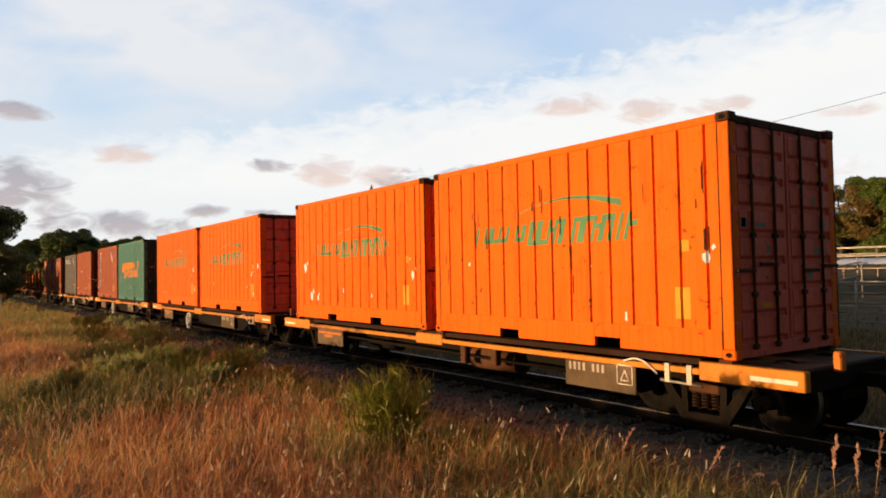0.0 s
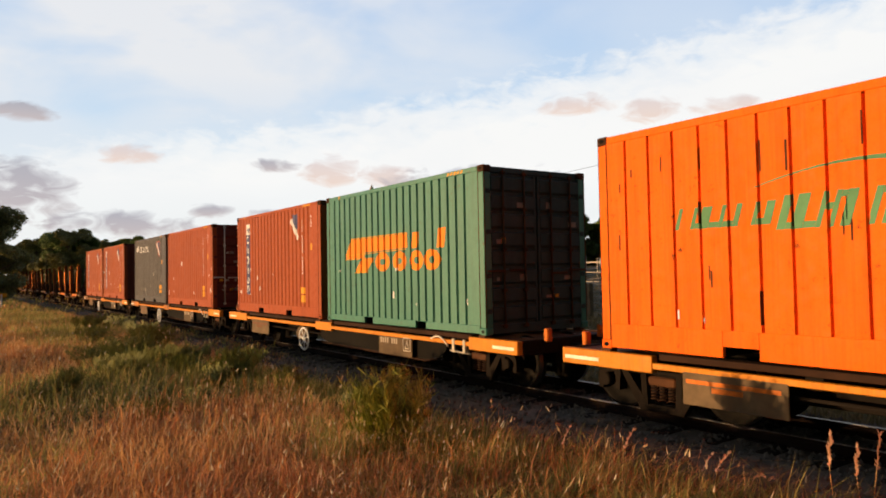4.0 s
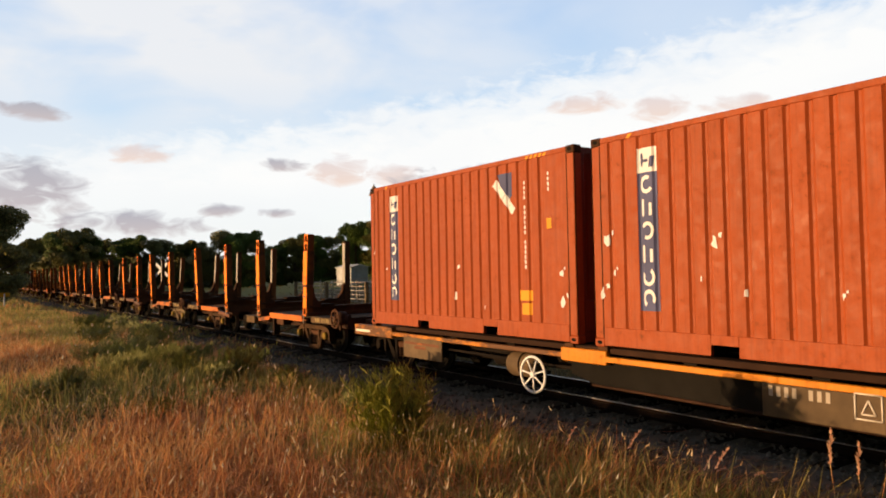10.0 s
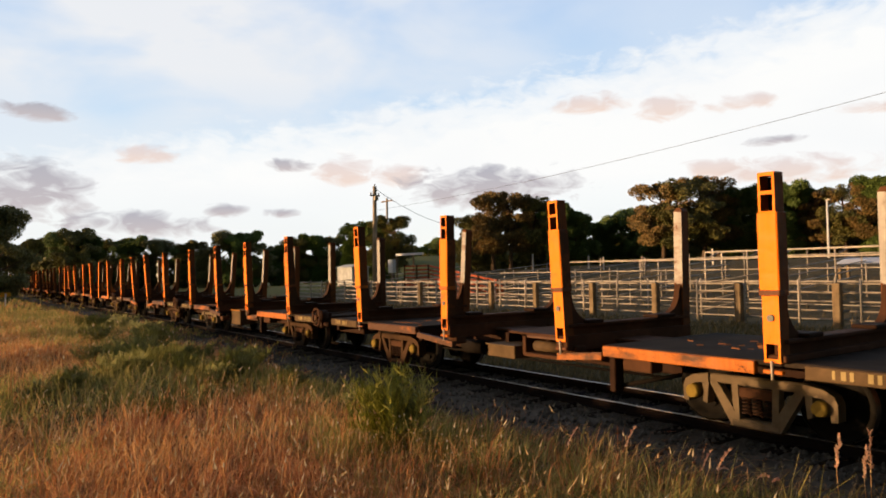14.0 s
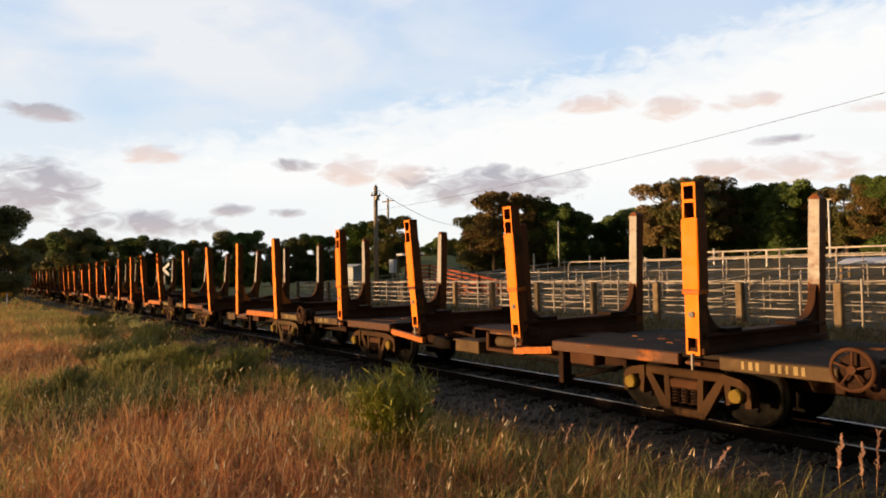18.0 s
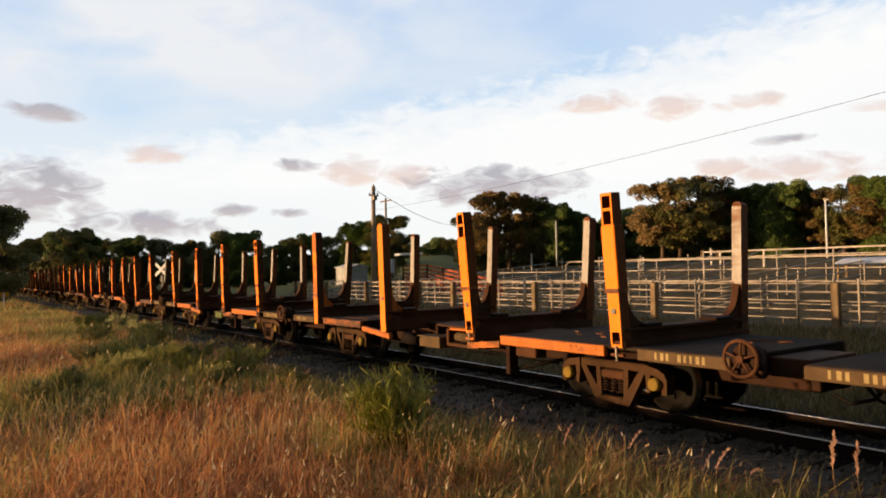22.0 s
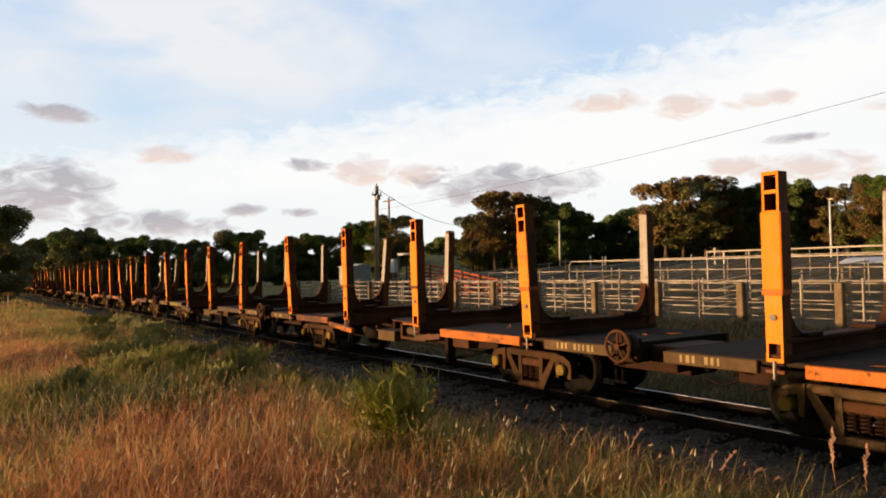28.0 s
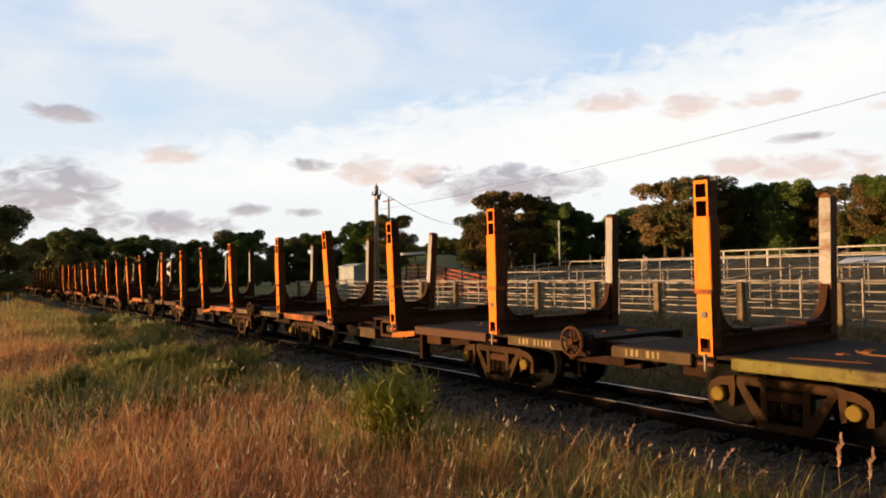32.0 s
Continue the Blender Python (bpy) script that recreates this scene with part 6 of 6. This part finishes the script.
for k, x in enumerate((-60, -47, -36, -29, -20, -11)):
    cross = thing("cross_fence", "short pipe fence between two yards", "fence", "stockyard cross fences", m=pose(x, 28.2, ground_z(x, 28)))
    for z in (0.4, 0.8, 1.2, 1.6):
        part("rail", pipe(Mesh(), (0, 0, z), (0, 16.5, z + 1.4)), MAT["pipe"], cross, "grey pipe rail")
    for y in (0.3, 3, 6, 9, 12, 16):
        part("upright", pipe(Mesh(), (0, y, ground_z(x, 28 + y) - ground_z(x, 28) - 0.3), (0, y, ground_z(x, 28 + y) - ground_z(x, 28) + 1.7), 0.042), MAT["pipe"], cross, "steel upright")

walkway = thing("raised_walkway", "raised steel pipe walkway frame over the stockyards", "walkway", m=pose(-20, 38, ground_z(-20, 38)))
gz = ground_z(-20, 38)
for a, b in (((-6.3, 0, 2.92), (26, 0, 2.86)), ((-11.4, 0, 2.50), (26, 0, 2.45)), ((-6.3, 1.4, 2.95), (26, 1.4, 2.9))):
    part("rail", pipe(Mesh(), (a[0], a[1], a[2] - gz), (b[0], b[1], b[2] - gz), 0.05), MAT["pipe"], walkway, "long grey handrail")
for x in (-11.3, -6.3, -3.5, -1.6, 1.5, 5.0, 9.0, 13, 18, 23):
    part("upright", pipe(Mesh(), (x, 0, -0.4), (x, 0, (2.95 if x > -7 else 2.52) - gz), 0.05), MAT["pipe"], walkway, "steel upright")
    part("brace", pipe(Mesh(), (x, 0, 2.5 - gz), (x, 1.4, 2.9 - gz if x > -7 else 2.5 - gz), 0.035), MAT["pipe"], walkway)

arch = thing("pipe_gateway", "tall bent pipe gateway in the stockyards", "gate", m=pose(-38, 40, ground_z(-38, 40)))
az_ = ground_z(-38, 40)
part("frame", pipe(pipe(pipe(pipe(Mesh(), (-2.2, 0, -0.3), (-2.2, 0, 2.3 - az_), 0.045), (-2.2, 0, 2.3 - az_), (-1.9, 0, 2.6 - az_), 0.045), (-1.9, 0, 2.6 - az_), (6.6, 0, 2.5 - az_), 0.045), (6.6, 0, 2.5 - az_), (6.6, 0, -0.3), 0.045), MAT["pipe"], arch)

# loading ramp with red rails
ramp = thing("loading_ramp", "red-railed timber stock loading ramp", "ramp", m=pose(-51, 36, ground_z(-51, 36)))
rz = ground_z(-51, 36)
RED = plain("red_rail_paint", (0.33, 0.075, 0.03), 0.7, vary=0.4)
for k in range(6):
    z = 2.7 - k * 0.36
    part("ramp_rail", Mesh().prism([(-7.3, z - rz), (-3.2, z - rz), (7.6, z - 1.5 - rz), (7.6, z - 1.66 - rz), (-3.2, z - 0.16 - rz), (-7.3, z - 0.16 - rz)], "y", -0.06, 0.06), RED, ramp, "faded red board rail")
for x in (-7.2, -5, -3, -0.5, 2, 4.5, 7):
    part("ramp_post", Mesh().box(x - 0.08, x + 0.08, -0.15, -0.061, -0.4, 2.75 - rz - max(0, x + 3.2) * 0.139, 0.01), MAT["rust"], ramp, "dark upright post")
frame_ = thing("timber_beam_frame", "pale horizontal beam on posts at the yards", "frame", m=pose(-63.8, 40, ground_z(-63.8, 40)))
fz = ground_z(-63.8, 40)
part("beam", Mesh().box(-2.8, 2.7, -0.1, 0.1, 3.85 - fz, 4.1 - fz, 0.02), MAT["white"], frame_, "pale beam")
for x in (-2.6, 0.8):
    part("post", Mesh().box(x - 0.09, x + 0.09, -0.08, 0.08, -0.4, 3.85 - fz, 0.02), MAT["timber"], frame_)
part("sign_box", Mesh().box(-4.2, -3.2, -0.2, 0.2, 2.0 - fz, 3.5 - fz, 0.03), MAT["white"], frame_, "white cabinet beside the beam")
part("cabinet_post", Mesh().box(-3.8, -3.6, -0.1, 0.1, -0.4, 2.0 - fz, 0.02), MAT["timber"], frame_)

shed = thing("small_shed", "small pale grey corrugated iron shed", "shed", m=pose(-86.5, 45, ground_z(-86.5, 45)) @ Matrix.Diagonal((0.64, 0.64, 0.64, 1)))
sp = rib_profile(-3.4, 3.4, 0.5, 0.15, 0.1, 0.05)
part("front_wall", Mesh().prism([(x, -2 + d) for x, d in sp] + [(3.4, -1.85), (-3.4, -1.85)], "z", -0.5, 3.6), MAT["iron"], shed, "corrugated iron wall")
part("side_wall", Mesh().box(3.3, 3.4, -1.84, 2, -0.5, 3.6), MAT["iron"], shed)
part("side_wall", Mesh().box(-3.4, -3.3, -1.84, 2, -0.5, 3.6), MAT["iron"], shed)
part("back_wall", Mesh().box(-3.29, 3.29, 1.9, 2, -0.5, 3.6), MAT["iron"], shed)
part("roof", Mesh().prism([(-2.3, 3.6), (2.3, 3.6), (2.3, 3.7), (0, 4.3), (-2.3, 3.7)], "x", -3.7, 3.7), MAT["iron"], shed, "low pitched iron roof")

# a low roof beyond the yards that catches the sun
low = thing("low_shelter", "long low pale iron shelter roof on posts", "shelter", m=pose(-16, 45.2, ground_z(-16, 45.2)))
lz = 2.02 - ground_z(-16, 45.2)
part("roof", Mesh().prism([(-0.7, lz), (0.7, lz + 0.34), (0.7, lz + 0.40), (-0.7, lz + 0.06)], "x", -5.7, 9), MAT["white"], low, "pale iron roof sheet")
for x in (-5.5, -0.5, 4, 8.5):
    part("post", Mesh().box(x - 0.07, x + 0.07, -0.6, -0.46, -0.6, lz + 0.02), MAT["timber"], low)
    part("post", Mesh().box(x - 0.07, x + 0.07, 0.46, 0.6, -0.6, lz + 0.27), MAT["timber"], low)

# short white posts standing about the upper yard
for x, y, h in ((-57.5, 52, 1.9), (-50.2, 53, 1.3), (-47.3, 52, 1.2), (-36.6, 54, 1.4), (-35.4, 53.5, 1.2), (-41.5, 51, 1.1), (-30.6, 52, 1.2)):
    yp = thing("yard_post", "short white post in the upper stockyard", "post", "white yard posts", m=pose(x, y, ground_z(x, y)))
    part("shaft", Mesh().box(-0.07, 0.07, -0.07, 0.07, -0.3, h, 0.015), MAT["rod"], yp)
    part("cap", Mesh().box(-0.085, 0.085, -0.085, 0.085, h, h + 0.04, 0.01), MAT["white"], yp)

# poles, wires, lamps
pole = thing("power_pole", "weathered timber power pole carrying wires", "pole", "power poles", m=pose(-56.3, 31.5, ground_z(-56.3, 31.5)))
part("shaft", Mesh().tube((0, 0, -0.5), (0.28, 0, 10.3), 0.25, 0.18, 10), MAT["pale_timber"], pole, "grey timber shaft")
part("crossarm", Mesh().box(0.2, 0.36, -0.5, 0.5, 9.4, 9.52, 0.02), MAT["timber"], pole)
for y, z in ((-0.4, 9.52), (0.4, 9.52), (0.0, 10.3)):
    part("insulator", Mesh().tube((0.28, y, z), (0.28, y, z + 0.22), 0.07, 0.05, 8), MAT["galv"], pole, "grey insulator")
part("transformer_box", Mesh().box(0.36, 0.66, -0.18, 0.18, 9.0, 9.45, 0.03), MAT["galv"], pole, "small grey box near the top")
pole2 = thing("power_pole", "far timber power pole with a crossarm", "pole", "power poles", m=pose(-106, 62, ground_z(-106, 62)))
part("shaft", Mesh().tube((0, 0, -0.5), (0, 0, 12.9), 0.24, 0.18, 8), MAT["pale_timber"], pole2, "grey timber shaft")
part("crossarm", Mesh().box(-1.9, 1.9, -0.08, 0.08, 12.3, 12.5, 0.02), MAT["timber"], pole2)


def wire(label, a, b, sag, r=0.02):
    n = 24
    pts = [Vector(a).lerp(Vector(b), i / n) - Vector((0, 0, sag * 4 * (i / n) * (1 - i / n))) for i in range(n + 1)]
    m = Mesh().sweep(pts, r, 5)
    return tagged(new("overhead_wire", m.data("overhead_wire", MAT["wire"])), label, "wire", "overhead wires")


wire("thin dark overhead wire sagging from the pole", (-56.0, 31.5, 7.75), (6.0, 32.2, 10.9), 0.85, 0.011)
wire("overhead service wire running to the houses behind", (-56.0, 31.5, 9.75), (-88, 64, 9.2), 0.8, 0.025)

for x, y, top, lab in ((-63.9, 62, 8.1, "slim white steel pole in the yards"), (-30.7, 62, 7.6, "slim lamp pole with a short arm")):
    lp = thing("lamp_pole", lab, "lamp pole", "lamp poles", m=pose(x, y, ground_z(x, y)))
    g0 = ground_z(x, y)
    part("shaft", Mesh().tube((0, 0, -0.4), (0, 0, top - g0), 0.11, 0.08, 8), MAT["white"], lp, "white painted shaft")
    if x > -40:
        part("lamp_head", Mesh().box(-0.12, 0.34, -0.12, 0.12, top - g0 - 0.02, top - g0 + 0.12, 0.03), MAT["galv"], lp, "small lamp head")

# level crossing sign by the line
cb = thing("crossing_sign", "white crossbuck level crossing sign on a post", "sign", m=pose(-58.8, 13.7, ground_z(-58.8, 13.7)))
part("post", Mesh().tube((0, 0, -0.4), (0, 0, 3.0), 0.06, n=8), MAT["galv"], cb, "grey steel post")
for a in (35, -35):
    ob = part("sign_board", Mesh().box(-0.85, 0.85, -0.02, 0.02, -0.12, 0.12, 0.008), MAT["white"], cb, "white crossed board")
    ob.matrix_basis = pose(0.02, -0.09 if a > 0 else -0.135, 3.0, 0, a, 25)
part("warning_plate", Mesh().box(-0.28, 0.28, -0.09, -0.07, 2.0, 2.5, 0.008), MAT["plate"], cb, "small grey plate")
small = thing("marker_sign", "small orange-yellow lineside marker on a post", "sign", m=pose(-60, 3.0, ground_z(-60, 3.0)))
part("post", Mesh().box(-0.05, 0.05, -0.05, 0.05, -0.3, 0.95, 0.01), MAT["white"], small)
part("plate", Mesh().box(-0.03, 0.03, -0.32, 0.32, 0.72, 1.02, 0.01), MAT["label_yellow"], small, "orange-yellow plate")


# a loose tie strap left hanging across two of the log wagons
for i, z in ((2, 0.0), (6, 0.0)):
    m = Mesh()
    pts = [Vector((0.25 + 0.9 * t, 1.1 - 1.9 * t, 1.35 - 0.36 * t - 0.10 * math.sin(math.pi * t))) for t in [k / 6 for k in range(7)]]
    m.sweep(pts, 0.02, 5)
    part("tie_strap", m, MAT["rustlight"], logs[i], "slack strap from a stake to the deck")

# ---- weeds and seed stalks on the bank ----
def make_weed(label, h, spread, stems, seed, leaf=0.05, mat=3):
    """A leafy weed: thin stems fanning up, each with small leaves."""
    g = random.Random(seed)
    plant = thing("weed", label, "weed", "weeds on the bank")
    st, lf = Mesh(), Mesh()
    for i in range(stems):
        a = g.uniform(0, 6.28)
        out = spread * g.random() ** 0.6
        p = Vector((math.cos(a) * out * 0.25, math.sin(a) * out * 0.25, 0))
        q = Vector((math.cos(a) * out + 0.06, math.sin(a) * out, h * g.uniform(0.3, 1.0) * (1 - 0.15 * out / max(spread, 0.01))))
        bow = (p + q) / 2 + Vector((0, 0, 0.12 * h))
        st.tube(p, bow, 0.006, 0.005, 4, False)
        st.tube(bow, q, 0.005, 0.002, 4, False)
        for k in range(30):
            t = g.random() ** 0.7
            c = (p.lerp(bow, t * 2) if t < 0.5 else bow.lerp(q, t * 2 - 1))
            d = Vector((g.uniform(-1, 1), g.uniform(-1, 1), g.uniform(0.3, 2.2))).normalized()
            w_ = d.orthogonal().normalized()
            s = leaf * g.uniform(0.6, 1.5)
            lf.add([c, c + d * s * 1.2 + w_ * s * 0.15, c + d * s * 2.8, c + d * s * 1.2 - w_ * s * 0.15], [(0, 1, 2, 3)])
    part("stem", st, LEAF[mat], plant)
    part("foliage", lf, LEAF[mat], plant, "narrow olive-green leaves")
    return plant


weeds = [make_weed("bushy olive-green weed in the dry grass", 0.98, 0.55, 170, 1, 0.042, 4), make_weed("leafy green weed patch in the grass", 0.7, 0.75, 90, 2), make_weed("small green weed among the grass", 0.5, 0.45, 46, 3, 0.04)]
placed = set()
for x, y, k, f in ((-6.35, 3.8, 0, 0.94), (-12.3, 3.95, 2, 1.25), (-16.6, 3.3, 1, 1.0), (-15.2, 3.4, 1, 0.8), (-18.2, 3.5, 1, 0.9), (-12.9, 1.5, 2, 0.9), (-11.9, 3.7, 2, 0.8),
                   (-7.7, 4.4, 2, 0.7), (-21, 3.3, 1, 0.8), (-8.8, 4.6, 2, 0.7), (-24, 3.6, 1, 0.8), (-10.6, 3.0, 2, 0.7), (-28, 4.1, 1, 0.9), (-13.3, 3.6, 2, 0.9), (-14.2, 2.6, 1, 0.7), (-19.5, 4.3, 1, 0.9), (-22.5, 5.0, 1, 0.9), (-17.4, 2.6, 1, 0.8), (-13.6, 4.7, 2, 1.1),
                   (-11.0, 4.6, 2, 0.9), (-12.2, 1.0, 2, 0.8), (-10.0, 2.2, 2, 0.7), (-26, 5.4, 1, 0.9), (-9.2, 5.2, 2, 0.8), (-31, 5.6, 1, 1.0), (-15.8, 4.2, 1, 0.8)):
    ob = copy_thing(weeds[k], pose(0, 0, 0)) if k in placed else weeds[k]
    placed.add(k)
    ob.matrix_basis = pose(x, y, ground_z(x, y) - 0.02, 0, 0, spin.uniform(0, 360)) @ Matrix.Diagonal((f, f, f, 1))


def make_stalk(label, h, nod, seed, plume=0.16):
    """A tall grass stalk with a nodding feathery seed head."""
    g = random.Random(seed)
    ob = thing("grass_stalk", label, "grass stalk", "tall seed stalks")
    st, hd = Mesh(), Mesh()
    pts = [Vector((nod * h * 0.5 * (t ** 2.5), 0.03 * math.sin(t * 5), h * (t - nod * 0.35 * t ** 4))) for t in [i / 8 for i in range(9)]]
    for p, q in zip(pts, pts[1:]):
        st.tube(p, q, 0.003, 0.002, 4, False)
    d = (pts[-1] - pts[-2]).normalized()
    for i in range(46):
        t = g.random()
        c = pts[-1] + d * (t - 0.6) * plume * 1.6 + Vector((0, 0, -nod * 0.12 * t * t))
        u = (d + Vector((g.uniform(-1, 1), g.uniform(-1, 1), g.uniform(-1, 1))) * 0.55).normalized()
        w_ = u.orthogonal().normalized()
        s = 0.022 * g.uniform(0.6, 1.4)
        hd.add([c, c + u * s + w_ * s * 0.35, c + u * s * 2, c + u * s - w_ * s * 0.35], [(0, 1, 2, 3)])
    part("stem", st, DRY, ob)
    part("seed_head", hd, PINK, ob, "feathery pale pink seed head")
    return ob


PINK = blade_material("pink_seed_head", (0.60, 0.30, 0.20), (0.78, 0.48, 0.34), (0.85, 0.66, 0.50))
SWAY = []
stalks = [make_stalk("upright pale grass stalk with a narrow seed head", 0.95, 0.1, 1, 0.2), make_stalk("tall nodding grass stalk with drooping pink-brown head", 0.85, 0.5, 2, 0.12), make_stalk("leaning reddish dock stalk with rough seed head", 0.8, 0.3, 3, 0.22)]
placed = set()
for x, y, k, f in ((-4.3, 4.95, 2, 0.68), (-3.75, 5.3, 2, 0.6), (-3.45, 5.5, 1, 0.62), (-3.3, 5.55, 1, 0.58), (-2.8, 5.6, 0, 0.85), (-2.66, 5.75, 0, 0.8), (-4.6, 4.5, 2, 0.6), (-3.55, 5.15, 2, 0.7), (-2.48, 5.6, 0, 0.9), (-3.9, 5.6, 1, 0.55)):
    ob = copy_thing(stalks[k], pose(0, 0, 0)) if k in placed else stalks[k]
    placed.add(k)
    m = pose(x, y, ground_z(x, y) - 0.02, 0, 0, spin.uniform(-30, 60))
    ob.matrix_basis = m @ Matrix.Diagonal((f, f, f, 1))
    SWAY.append((ob, m))


# ---- what moves ----
SLIP = [(0, 0.0), (2, -0.14), (4, -0.12), (6, -0.08), (9, 0.0), (12, 0.0), (15, 0.03), (18, 0.08), (20, 0.03), (22, 0.0), (25, -0.07), (28, -0.20), (30, -0.16), (32, 0.03)]


def motions():
    for ob, behind, z in MOVERS:
        walk(ob, [(t, pose(START + SPEED * t + slip - behind, YC, z)) for t, slip in SLIP])
    spin_rate = math.degrees(SPEED / 0.42)
    for w in WHEELS:
        x = w.location.x
        walk(w, [(i * 0.1, pose(x, 0, 0.42 + RISE, 0, (spin_rate * i * 0.1) % 360, 0)) for i in range(321)])
    for k, (ob, m) in enumerate(SWAY):
        rows = []
        for i in range(41):
            t = i * 0.8
            a = 5.0 * math.sin(t * (0.9 + 0.13 * k) + k * 1.9) + 3.5 * math.sin(t * 2.1 + k * 0.7)
            rows.append((t, m @ pose(0, 0, 0, 0.3 * a, a, 0)))
        walk(ob, rows)
    walk(backdrop, [(t, pose(0, 0, 2.0, 0, 0, YAW - 0.0875 * (t - 13))) for t in (0, 16, 32)])


motions()
